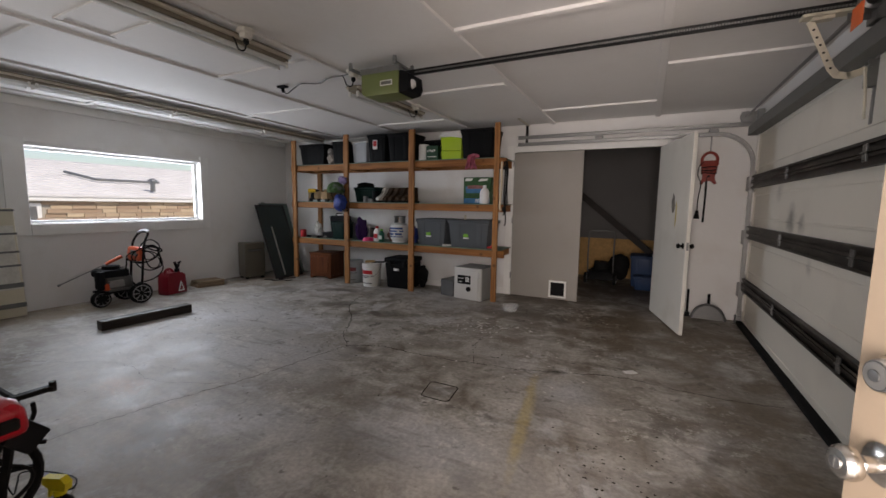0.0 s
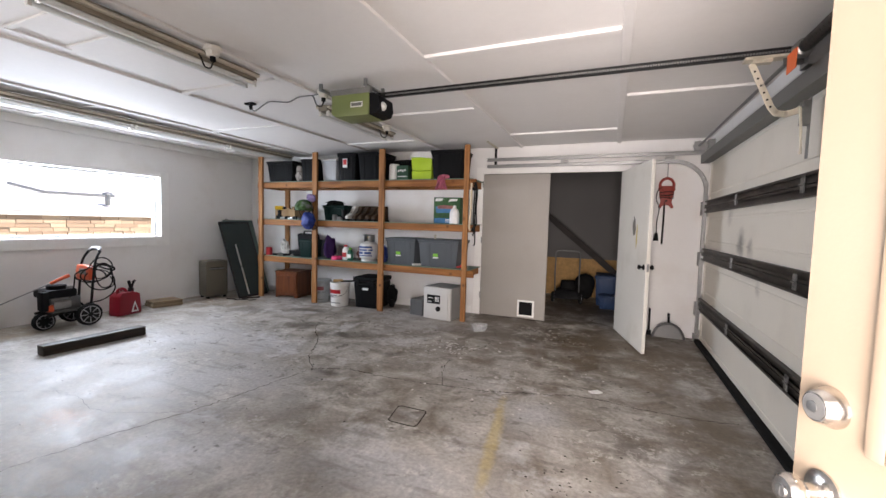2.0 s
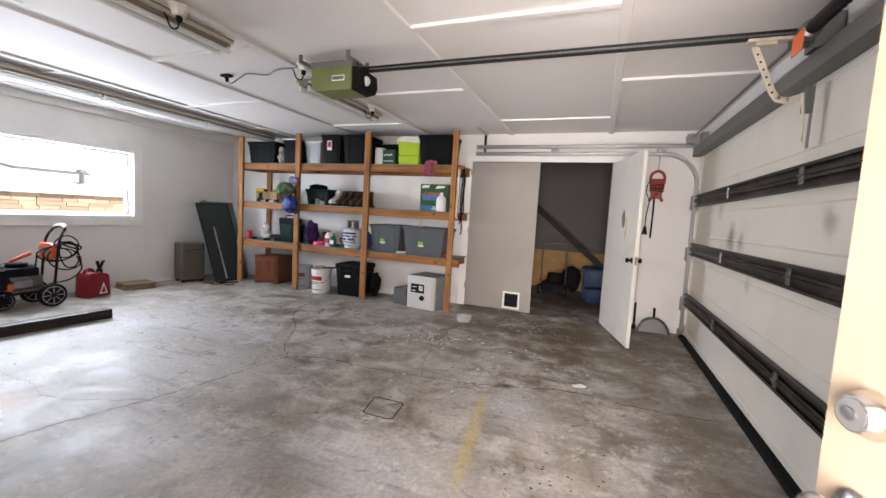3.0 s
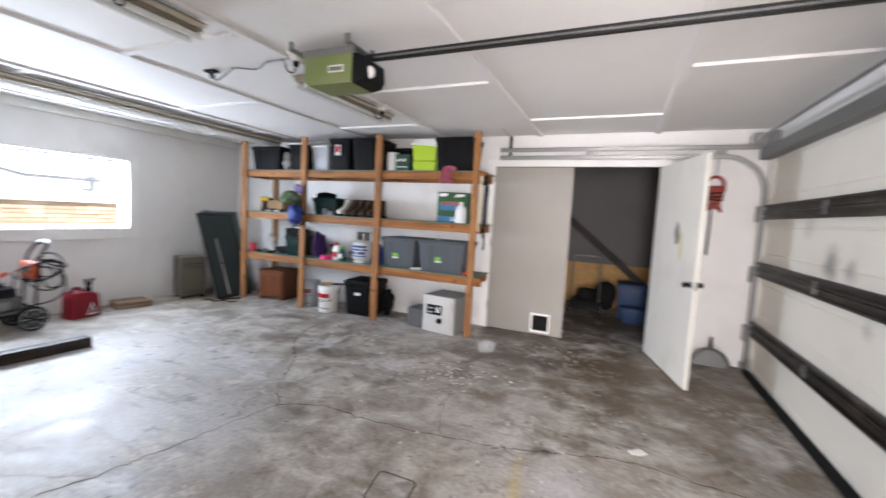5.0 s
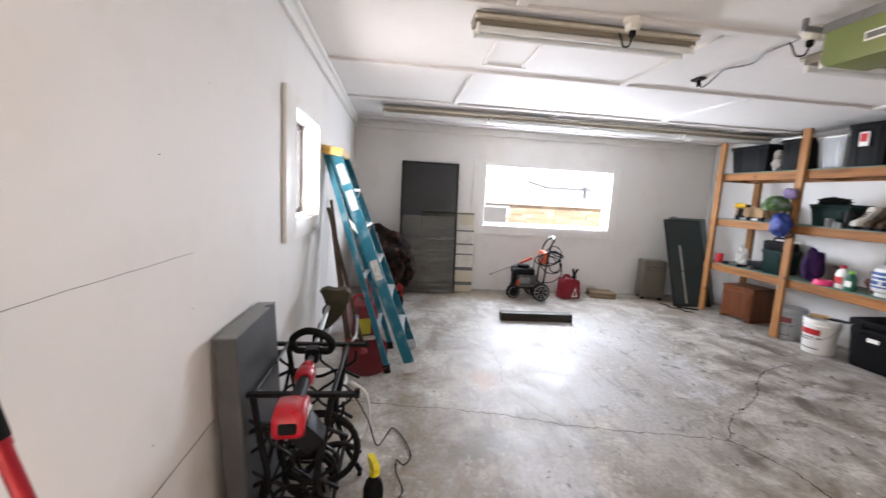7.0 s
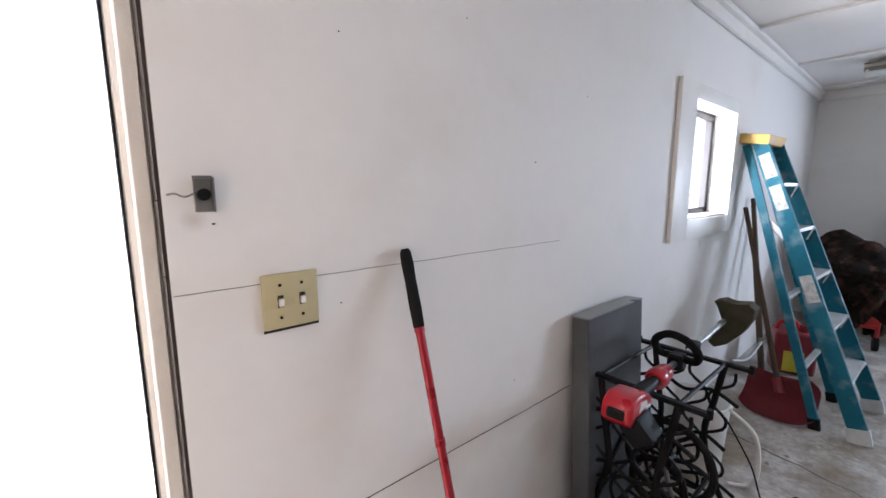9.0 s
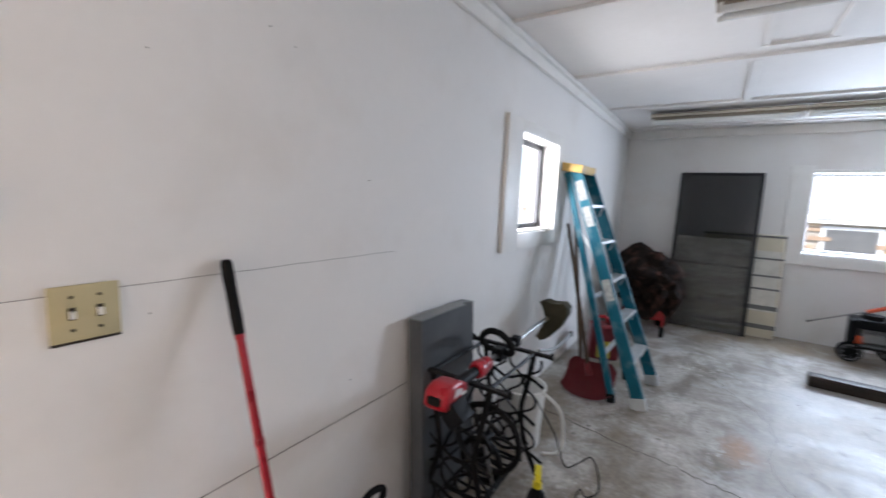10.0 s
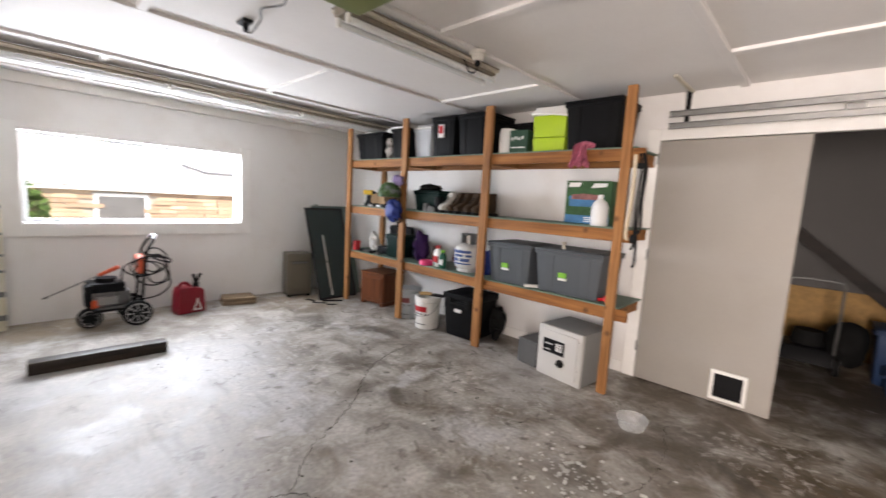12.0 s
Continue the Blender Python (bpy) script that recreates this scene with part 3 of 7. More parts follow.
# garage door
gd = tagged(new("door_2"), "closed white sectional garage door with dark bronze struts", "garage door", kind="structure")
GX = 7.30
JOINTS = (0.045, 0.466, 1.05, 1.595, 2.21)
for i in range(4):
    z0, z1 = JOINTS[i], JOINTS[i + 1] - 0.004
    f = B()
    box(f, GX, GX + 0.04, 0.14, 5.44, z0, z1, 0.004)
    s = part("door_section", f, DOORPANEL, gd, "white painted steel door section")
    for z in ((0.10,) if i == 0 else (z0 + 0.155, z1 - 0.135)):
        f = B()
        slab(f, [(GX + 0.001, z - 0.012), (GX - 0.006, z - 0.006), (GX - 0.006, z + 0.004), (GX + 0.001, z + 0.007)], 0.16, 5.42)
        part("pressed_rib", f, DOORPANEL, s)
    for y in (0.18, 5.33):
        f = B()
        box(f, GX - 0.006, GX, y, y + 0.07, z0 + 0.005, z1 - 0.005, 0.002)
        part("end_stile", f, DOORPANEL, s)
    f = B()
    box(f, GX - 0.02, GX - 0.006, 5.375, 5.387, z0 + 0.12, z1 - 0.11, 0.003)
    part("pull_strip", f, TRIM, s)
    if i:
        for y in (1.48, 2.8, 4.13):
            f = B()
            box(f, GX - 0.046, GX - 0.036, y - 0.022, y + 0.026, z0 - 0.046, z0 - 0.006, 0.003)
            box(f, GX - 0.046, GX - 0.036, y - 0.022, y + 0.026, z0 + 0.006, z0 + 0.046, 0.003)
            cyl(f, (GX - 0.047, y - 0.024, z0), (GX - 0.047, y + 0.028, z0), 0.007, seg=8)
            for dz in (-0.03, 0.03):
                cyl(f, (GX - 0.05, y + 0.002, z0 + dz), (GX - 0.045, y + 0.002, z0 + dz), 0.005, seg=6)
            part("hinge", f, STEEL, s, "dull galvanised steel hinge")
# a pair of channels stiffens each joint, one over and one under it
for z in JOINTS[1:4]:
    for z0, z1 in ((z - 0.070, z - 0.003), (z + 0.003, z + 0.066)):
        f = B()
        box(f, GX - 0.036, GX - 0.002, 0.15, 5.43, z0, z0 + 0.005)
        box(f, GX - 0.036, GX - 0.002, 0.15, 5.43, z1 - 0.005, z1)
        box(f, GX - 0.036, GX - 0.031, 0.15, 5.43, z0 + 0.005, z0 + 0.018)
        box(f, GX - 0.036, GX - 0.031, 0.15, 5.43, z1 - 0.018, z1 - 0.005)
        box(f, GX - 0.014, GX - 0.009, 0.15, 5.43, z0 + 0.005, z1 - 0.005)
        part("strut", f, BRONZE, gd, "dark bronze steel strut")
f = B()
box(f, GX - 0.10, GX - 0.003, 0.1, 5.46, 2.095, 2.101)
box(f, GX - 0.10, GX - 0.094, 0.1, 5.46, 2.101, 2.19)
box(f, GX - 0.012, GX - 0.003, 0.1, 5.46, 2.101, 2.19)
part("top_strut", f, GREYSTRUT, gd, "grey steel angle strut")
f = B()
box(f, GX - 0.05, GX + 0.05, 0.14, 5.44, 0.0, 0.045, 0.010, 2)
part("bottom_seal", f, RUBBER, gd, "black rubber bottom seal")

# double doors of the back room
d = tagged(new("door_3"), "closed grey flush door with a white cat flap", "door", kind="structure")
f = B()
box(f, 4.555, 5.49, 5.575, 5.61, 0.012, 2.035, 0.003)
part("door_leaf", f, GREYDOOR, d)
f = B()
for x0, x1, z0, z1 in ((5.11, 5.345, 0.04, 0.065), (5.11, 5.345, 0.25, 0.275), (5.11, 5.135, 0.065, 0.25), (5.32, 5.345, 0.065, 0.25)):
    box(f, x0, x1, 5.555, 5.575, z0, z1, 0.003)
k = part("cat_flap", f, TRIM, d, "white plastic cat flap frame")
f = B()
box(f, 5.136, 5.319, 5.566, 5.572, 0.066, 0.249)
part("flap", f, BLACKPLASTIC, k)
for z in (0.25, 1.05, 1.85):
    f = B()
    cyl(f, (4.547, 5.572, z), (4.547, 5.572, z + 0.09), 0.007, seg=10)
    part("hinge", f, STEEL, d)

d = tagged(new("door_4"), "open worn white door with dark stains and brass knobs", "door", kind="structure")
ang = math.degrees(math.atan2(4.585 - 5.60, 6.64 - 6.375))
d.matrix_world = pose(6.375, 5.60, 0, 0, 0, ang)
f = B()
box(f, 0, 1.04, -0.002, 0.035, 0.012, 2.035, 0.003)
part("door_leaf", f, WHITEDOOR, d)
for y0, y1 in ((0.035, 0.09), (-0.002, -0.057)):
    s = 1 if y1 > y0 else -1
    f = B()
    m4 = pose(0.975, y0, 0.92, -90 * s, 0, 0)
    lathe(f, [(0.002, 0.0), (0.03, 0.0), (0.03, 0.005), (0.012, 0.009), (0.012, 0.03), (0.024, 0.038), (0.026, 0.05), (0.02, 0.058), (0.006, 0.06)], seg=20, m=m4)
    part("door_knob", f, BLACKMETAL, d, "dark brass door knob")
f = B()
box(f, 1.0395, 1.042, 0.006, 0.028, 0.88, 0.96)
part("latch_plate", f, STEEL, d)
SMUDGE = shade("dark_smudge", (0.16, 0.15, 0.13), 0.6, vary=0.5, scale=14)
YELLOWSMUDGE = shade("yellow_smudge", (0.6, 0.48, 0.16), 0.6, vary=0.3, scale=14)
f = B()
blob(f, (0.60, -0.003, 1.35), (0.05, 0.0015, 0.10), 0.5, 2.0, 3, 3.0)
part("stain", f, SMUDGE, d, "dark oval stain")
f = B()
blob(f, (0.70, -0.003, 1.24), (0.018, 0.0015, 0.13), 0.6, 2.0, 3, 8.0)
part("stain", f, YELLOWSMUDGE, d, "yellow paint drip")

f = tagged(new("door_trim"), "white trim round the double doorway", "door frame", kind="structure")
for a in ((4.44, 4.545, 0, 2.14), (4.545, 6.48, 2.045, 2.14), (6.40, 6.48, 0, 2.045)):
    g = B()
    box(g, a[0], a[1], W - 0.026, W - 0.002, a[2], a[3], 0.003)
    part("trim_board", g, TRIM, f)

# outside
GROUND = shade("pale_paving", (0.50, 0.47, 0.42), 0.85, vary=0.2, scale=2.5, dirt=0.2)
g = B()
box(g, -400, 400, -400, 400, -0.42, -0.16)
structure("ground", g, GROUND, "pale sunlit paving and earth around the garage", "ground")

# ---- neighbouring house beyond the west window ----
def island_tint(name, a, b, rough=0.8):
    m = shade(name, a, rough, vary=0.15, scale=3)
    nt = m.node_tree
    bs = nt.nodes["Principled BSDF"]
    src = bs.inputs["Base Color"].links[0].from_socket
    geo, mix = nt.nodes.new("ShaderNodeNewGeometry"), nt.nodes.new("ShaderNodeMix")
    mix.data_type = "RGBA"
    nt.links.new(geo.outputs["Random Per Island"], mix.inputs["Factor"])
    nt.links.new(src, mix.inputs["A"])
    mix.inputs["B"].default_value = (*b, 1)
    nt.links.new(mix.outputs["Result"], bs.inputs["Base Color"])
    return m


STONE = island_tint("tan_stone", (0.56, 0.44, 0.30), (0.36, 0.25, 0.17))
MORTAR = shade("mortar", (0.4, 0.36, 0.3), 0.9)
SHINGLE = shade("pale_shingles", (0.66, 0.64, 0.63), 0.8, vary=0.1, scale=2, fine=12)
house = thing("house", "neighbouring house with tan stone walls and a pale roof", "house", (-6, 5, -0.16))
f = B()
box(f, -7, -0.05, -9, 12, 0, 1.42)
part("wall", f, MORTAR, house)
f = B()
rng = random.Random(4)
for row in range(14):
    y = -9 + rng.uniform(0, 0.3)
    while y < 12:
        n = rng.uniform(0.25, 0.65)
        if not (-2.0 < y + n / 2 < -0.9):
            box(f, -0.06, rng.uniform(-0.035, 0.0), y, y + n - 0.015, 0.02 + row * 0.1, 0.11 + row * 0.1)
        y += n
st = tagged(part("stone", f, STONE, house, "split tan and brown stone courses"), kind="stuff")
f = B()
box(f, -0.05, -0.02, -1.95, -0.95, 0.5, 1.35, 0.01)
wn_ = part("window", f, TRIM, house, "pale framed window")
f = B()
box(f, -0.019, -0.015, -1.87, -1.03, 0.58, 1.28)
part("pane", f, GREYSTRUT, wn_)
f = B()
box(f, 0.02, 0.08, -9.4, 12.4, 1.40, 1.50, 0.01)
part("fascia", f, TRIM, house, "pale gutter board")
f = B()
slab(f, [(0.10, 1.54), (0.10, 1.50), (-3.6, 2.54), (-7.3, 1.5), (-7.3, 1.54), (-3.6, 2.60)], -9.4, 12.4)
rf = part("roof", f, SHINGLE, house, "pale sunlit shingle roof")
f = B()
for i in range(15):
    x = 0.08 - i * 0.24
    z = 1.54 + (0.10 - x) * 1.06 / 3.7
    box(f, x - 0.235, x, -9.39, 12.39, z - 0.015, z + 0.018)
part("shingle_course", f, SHINGLE, rf)
f = B()
for a, b in (((-1.9, 0.2), (-1.2, 0.62)), ((-1.2, 0.62), (-1.2, 2.2))):
    za, zb = (1.56 + (0.10 - p[0]) * 0.286 for p in (a, b))
    cyl(f, (a[0], a[1], za + 0.06), (b[0], b[1], zb + 0.06), 0.035, seg=6)
part("roof_rail", f, STEEL, rf, "grey edging on the roof")
f = B()
cyl(f, (-0.3, 1.55, 1.7), (-0.3, 1.55, 1.98), 0.06, seg=10)
lathe(f, [(0.01, 1.98), (0.12, 1.98), (0.11, 2.03), (0.02, 2.07)], (-0.3, 1.55, 0), 10)
part("vent_pipe", f, STEEL, rf)

LEAF = shade("leaves", (0.07, 0.12, 0.03), 0.6, vary=0.5, scale=9)
BARK = shade("bark", (0.12, 0.09, 0.06), 0.9, vary=0.3, scale=9, bump=0.5)


def shrub(at, w, h, count, seed, label):
    r = random.Random(seed)
    sh = thing("shrub", label, "shrub", at)
    f = B()
    for k in range(7):
        a = r.uniform(0, 6.28)
        tube(f, [(0, 0, 0), (0.2 * w * math.cos(a), 0.2 * w * math.sin(a), h * 0.4), (0.6 * w * math.cos(a), 0.6 * w * math.sin(a), h * r.uniform(0.6, 0.95))], 0.02 * h, 5, 3)
    part("trunk", f, BARK, sh)
    vs, fs = [], []
    for k in range(count):
        d = Vector((r.gauss(0, 1), r.gauss(0, 1), r.gauss(0, 1))).normalized() * r.uniform(0.4, 1) ** 0.5
        p = Vector((d.x * w * r.uniform(0.8, 1.15), d.y * w, h * 0.6 + d.z * h * 0.42))
        a, b = Vector((r.uniform(-1, 1), r.uniform(-1, 1), r.uniform(-1, 1))).normalized(), Vector((r.uniform(-1, 1), r.uniform(-1, 1), r.uniform(-1, 1))).normalized()
        s = 0.08 * h
        n = len(vs)
        vs += [p - a * s, p + b * s * 0.4, p + a * s, p - b * s * 0.4]
        fs.append((n, n + 1, n + 2, n + 3))
    me = bpy.data.meshes.new("crown")
    me.from_pydata(vs, [], fs)
    me.materials.append(LEAF)
    cr = new("crown", me)
    cr.parent = sh
    return sh


shrub((-5.2, 1.9, -0.16), 0.45, 1.5, 500, 3, "green leafy shrub beside the stone wall")
shrub((-12.5, -11.0, -0.16), 1.6, 2.9, 900, 8, "green leafy bush across the yard")
STUCCO = shade("white_stucco", (0.82, 0.80, 0.77), 0.85, vary=0.05, scale=2, bump=0.2)
gw = B()
box(gw, 4.0, 9.0, -3.0, -2.8, -0.16, 4.4)
box(gw, 3.9, 9.1, -3.1, -2.7, 4.4, 4.52)
solid("garden_wall", gw, STUCCO, "white sunlit stucco wall facing the doorway", "wall")
POSTBLUE = shade("pale_blue_paint", (0.45, 0.62, 0.72), 0.5)
gp = B()
box(gp, 0.55, 0.67, -2.62, -2.5, -0.16, 3.0, 0.01)
solid("porch_post", gp, POSTBLUE, "pale blue painted porch post outside the small window", "post")

# ---- ceiling fixtures ----
# brown of the channel: dirt plus painted shade between tubes and reflectors
TAUPE = shade("dirty_shaded_enamel", (0.25, 0.215, 0.165), 0.5, vary=0.15, scale=5, dirt=0.4, dirt_color=(0.12, 0.09, 0.06))
CREAM = shade("cream_enamel", (0.62, 0.57, 0.47), 0.45, vary=0.08, scale=6, dirt=0.35, dirt_color=(0.3, 0.22, 0.13))
TUBEWHITE = shade("unlit_fluorescent_tube", (0.78, 0.79, 0.78), 0.25, vary=0.03, bump=0)
PORCELAIN = shade("white_porcelain", (0.72, 0.69, 0.62), 0.3, vary=0.05, dirt=0.2)


def tube_light(at, length, label, boxed=True):
    """A bare strip light: channel, reflector lip, two tubes and their holders, along y."""
    t = thing("strip_light", label, "strip light", at, group="strip lights on the ceiling")
    f = B()
    box(f, -0.05, 0.05, 0, length, -0.055, 0, 0.004)
    box(f, -0.082, 0.082, 0, length, -0.012, -0.003, 0.002)
    part("channel", f, TAUPE, t, "enamel channel coloured brown for dirt and shade")
    for s in (-1, 1):
        f = B()
        box(f, s * 0.062 - 0.018, s * 0.062 + 0.018, 0.0, length, -0.03, -0.012, 0.005)
        part("reflector", f, CREAM, t)
        f = B()
        cyl(f, (s * 0.045, 0.03, -0.078), (s * 0.045, length - 0.03, -0.078), 0.017, seg=12)
        part("tube", f, TUBEWHITE, t, "white unlit fluorescent tube")
        for y in (0.012, length - 0.03):
            f = B()
            box(f, s * 0.045 - 0.014, s * 0.045 + 0.014, y, y + 0.018, -0.10, -0.05, 0.003)
            part("lamp_holder", f, TRIM, t)
    return t


tube_light((3.74, 0.98, H - 0.024), 1.27, "stained cream strip light with two unlit tubes under the ceiling")
tube_light((3.74, 3.05, H - 0.024), 1.24, "stained cream strip light with two unlit tubes behind the opener")
for y in (0.42, 1.66, 2.90, 4.14):
    tube_light((1.16, y, H - 0.024), 1.23, "stained cream strip light in the row near the window")

for at in ((3.90, 1.80, H - 0.022), (3.90, 3.95, H - 0.022), (4.02, 2.72, H - 0.022)):
    t = thing("lamp_socket", "white porcelain ceiling socket with a black plug and cord", "ceiling socket", at)
    f = B()
    lathe(f, [(0.01, 0), (0.055, 0), (0.055, -0.022), (0.042, -0.030), (0.036, -0.055), (0.028, -0.06), (0.01, -0.06)], seg=8)
    part("socket", f, PORCELAIN, t)
    f = B()
    lathe(f, [(0.005, -0.058), (0.018, -0.06), (0.018, -0.085), (0.006, -0.095)], seg=10)
    tube(f, [(0, 0, -0.09), (-0.02, 0.0, -0.125), (-0.06, -0.01, -0.115), (-0.085, -0.015, -0.06), (-0.10, -0.02, -0.035)], 0.005, 6)
    part("plug", f, RUBBER, t, "black rubber plug and cord")

t = thing("ceiling_outlet", "black outlet with a loose grey cord on the ceiling", "outlet", (3.04, 2.86, H))
f = B()
box(f, -0.05, 0.05, -0.03, 0.03, -0.018, 0, 0.004)
cyl(f, (0, 0, -0.018), (0.01, 0, -0.06), 0.016, seg=10)
part("plate", f, BLACKPLASTIC, t)
f = B()
tube(f, [(0.01, 0, -0.05), (0.05, 0.01, -0.075), (0.14, 0.03, -0.02), (0.28, -0.02, -0.016), (0.45, 0.02, -0.025), (0.62, -0.04, -0.014), (0.80, -0.06, -0.02), (0.98, -0.12, -0.03)], 0.006, 6)
part("cord", f, GREYSTRUT, t, "grey electric cord")

# garage door opener with rail, trolley and arm
OLIVE = shade("olive_green_enamel", (0.165, 0.20, 0.07), 0.35, vary=0.06, scale=5, dirt=0.12)
RAIL = shade("black_rail", (0.02, 0.02, 0.02), 0.4, 0.5, vary=0.3, scale=20)
ORANGE = shade("orange_tag", (0.75, 0.14, 0.03), 0.5)
WHITEPL = shade("white_plastic", (0.75, 0.74, 0.71), 0.35, vary=0.03, bump=0.01)
CREAMARM = shade("cream_painted_steel", (0.62, 0.57, 0.46), 0.45, 0.2, vary=0.12, scale=10, dirt=0.3)
op = thing("garage_opener", "olive green garage door opener hung under the ceiling", "door opener", (4.13, 2.60, 2.11))
f = B()
slab(f, [(0.05, 0.055), (0.085, 0.03), (0.40, 0.03), (0.40, 0.20), (0.05, 0.20)], 0.02, 0.25)
bmesh.ops.bevel(f, geom=list(f.edges), offset=0.012, segments=2, affect="EDGES", profile=0.6)
body = part("housing", f, OLIVE, op)
f = B()
slab(f, [(0.40, 0.033), (0.47, 0.045), (0.49, 0.085), (0.48, 0.17), (0.44, 0.195), (0.40, 0.195)], 0.03, 0.24)
part("end_cap", f, BLACKPLASTIC, op, "black plastic end cap")
f = B()
lathe(f, [(0.002, -0.01), (0.036, 0.0), (0.036, 0.015), (0.03, 0.035), (0.018, 0.045), (0.003, 0.048)], seg=20, m=pose(0.462, 0.09, 0.10, 0, 80, 0))
part("bulb", f, WHITEPL, op, "white lamp bulb")
f = B()
box(f, 0.235, 0.345, 0.0170, 0.0195, 0.095, 0.135)
pl = part("name_plate", f, WHITEPL, op, "small white name plate")
f = B()
box(f, 0.243, 0.337, 0.0158, 0.0168, 0.103, 0.127)
slab(f, [(0.247, 0.106), (0.262, 0.106), (0.2545, 0.124)], 0.0145, 0.0156)
part("plate_field", f, GREYSTRUT, pl)
f = B()
box(f, 0.03, 0.40, 0.03, 0.07, 0.20, 0.245, 0.002)
box(f, 0.03, 0.40, 0.20, 0.24, 0.20, 0.245, 0.002)
for x in (0.08, 0.2, 0.32):
    cyl(f, (x, 0.026, 0.224), (x, 0.03, 0.224), 0.012, seg=8)
part("mount_rail", f, STEEL, op, "punched steel mounting rail")
for x in (-0.06, 0.36):
    f = B()
    box(f, x, x + 0.03, 0.0, 0.27, 0.245, 0.262, 0.002)
    for y in (0.0, 0.252):
        box(f, x + 0.002, x + 0.028, y, y + 0.018, 0.262, 0.30, 0.002)
    part("hanger", f, STEEL, op, "punched steel hanger")
f = B()
box(f, 0.36, 3.10, 0.135, 0.165, 0.185, 0.225, 0.003)
part("rail", f, RAIL, op, "black T-shaped drive rail")
f = B()
for i in range(180):
    x = 0.48 + i * 0.0142
    box(f, x, x + 0.009, 0.128, 0.1345, 0.196, 0.206)
tagged(part("chain", f, STEEL, op, "greasy drive chain"), kind="stuff")
f = B()
box(f, 2.80, 3.00, 0.115, 0.185, 0.168, 0.1845, 0.003)
box(f, 2.84, 2.93, 0.125, 0.175, 0.15, 0.168, 0.003)
part("trolley", f, CREAMARM, op, "cream trolley on the rail")
f = B()
arm = [(2.84, 0.15, 0.15), (2.89, 0.15, 0.03), (2.94, 0.15, -0.09), (2.965, 0.15, -0.125), (3.01, 0.15, -0.135), (3.09, 0.15, -0.11)]
for a, b in zip(arm, arm[1:]):
    p0, p1 = Vector(a), Vector(b)
    m = Matrix.Translation((p0 + p1) / 2) @ (p1 - p0).to_track_quat("X", "Z").to_matrix().to_4x4()
    g = B()
    box(g, -(p1 - p0).length / 2 - 0.006, (p1 - p0).length / 2 + 0.006, -0.004, 0.004, -0.017, 0.017, 0.002)
    turned(g, m)
    tmp = bpy.data.meshes.new("tmp")
    g.to_mesh(tmp)
    f.from_mesh(tmp)
    bpy.data.meshes.remove(tmp)
ar = part("arm", f, CREAMARM, op, "bent cream steel arm")
f = B()
for k in range(6):
    x, z = 2.855 + k * 0.0165, 0.11 - k * 0.04
    cyl(f, (x, 0.1445, z), (x, 0.1435, z), 0.006, seg=8)
tagged(part("punched_holes", f, RUBBER, ar), kind="stuff")
f = B()
box(f, 3.075, 3.115, 0.128, 0.134, -0.20, -0.07, 0.002)
box(f, 3.075, 3.115, 0.166, 0.172, -0.20, -0.07, 0.002)
box(f, 3.112, 3.117, 0.135, 0.165, -0.38, -0.05, 0.002)
cyl(f, (3.085, 0.12, -0.10), (3.085, 0.18, -0.10), 0.009, seg=8)
part("door_bracket", f, STEEL, op, "steel door bracket")
f = B()
tube(f, [(3.06, 0.12, -0.11), (3.07, 0.115, -0.22), (3.075, 0.11, -0.36)], 0.007, 6)
part("release_lever", f, CREAMARM, op)

ts = thing("torsion_spring", "black torsion spring on a steel shaft over the garage door", "spring", (7.16, 2.75, 2.285))
f = B()
cyl(f, (0, -2.5, 0), (0, 2.72, 0), 0.012, seg=12)
part("shaft", f, STEEL, ts)
f = B()
n = 260
tube(f, [(0.030 * math.cos(k * 0.9), -0.07 - k * 0.0055, 0.030 * math.sin(k * 0.9)) for k in range(n)], 0.0042, 5, 0)
cyl(f, (0, -0.07, 0), (0, -1.5, 0), 0.031, seg=16)
tagged(part("spring", f, RAIL, ts, "black coiled spring"), kind="stuff")
f = B()
lathe(f, [(0.01, 0), (0.045, 0), (0.045, 0.05), (0.03, 0.06), (0.01, 0.06)], seg=14, m=pose(0, -0.08, 0, 90, 0, 0))
part("cone", f, STEEL, ts)
f = B()
box(f, 0.04, 0.155, -0.06, 0.05, -0.07, 0.10, 0.004)
box(f, -0.05, 0.04, -0.005, 0.003, -0.05, 0.05, 0.004)
part("center_bracket", f, STEEL, ts)
f = B()
box(f, -0.04, 0.10, 2.66, 2.668, -0.06, 0.06, 0.003)
box(f, 0.09, 0.155, 2.60, 2.72, -0.07, 0.07, 0.003)
lathe(f, [(0.01, 0), (0.055, 0), (0.055, 0.01), (0.045, 0.015), (0.045, 0.03), (0.055, 0.035), (0.055, 0.045), (0.01, 0.045)], seg=18, m=pose(0, 2.65, 0, 90, 0, 0))
part("end_bracket", f, STEEL, ts)
f = B()
box(f, -0.062, -0.058, -0.22, -0.10, -0.13, -0.03)
part("tag", f, ORANGE, ts, "orange warning tag")

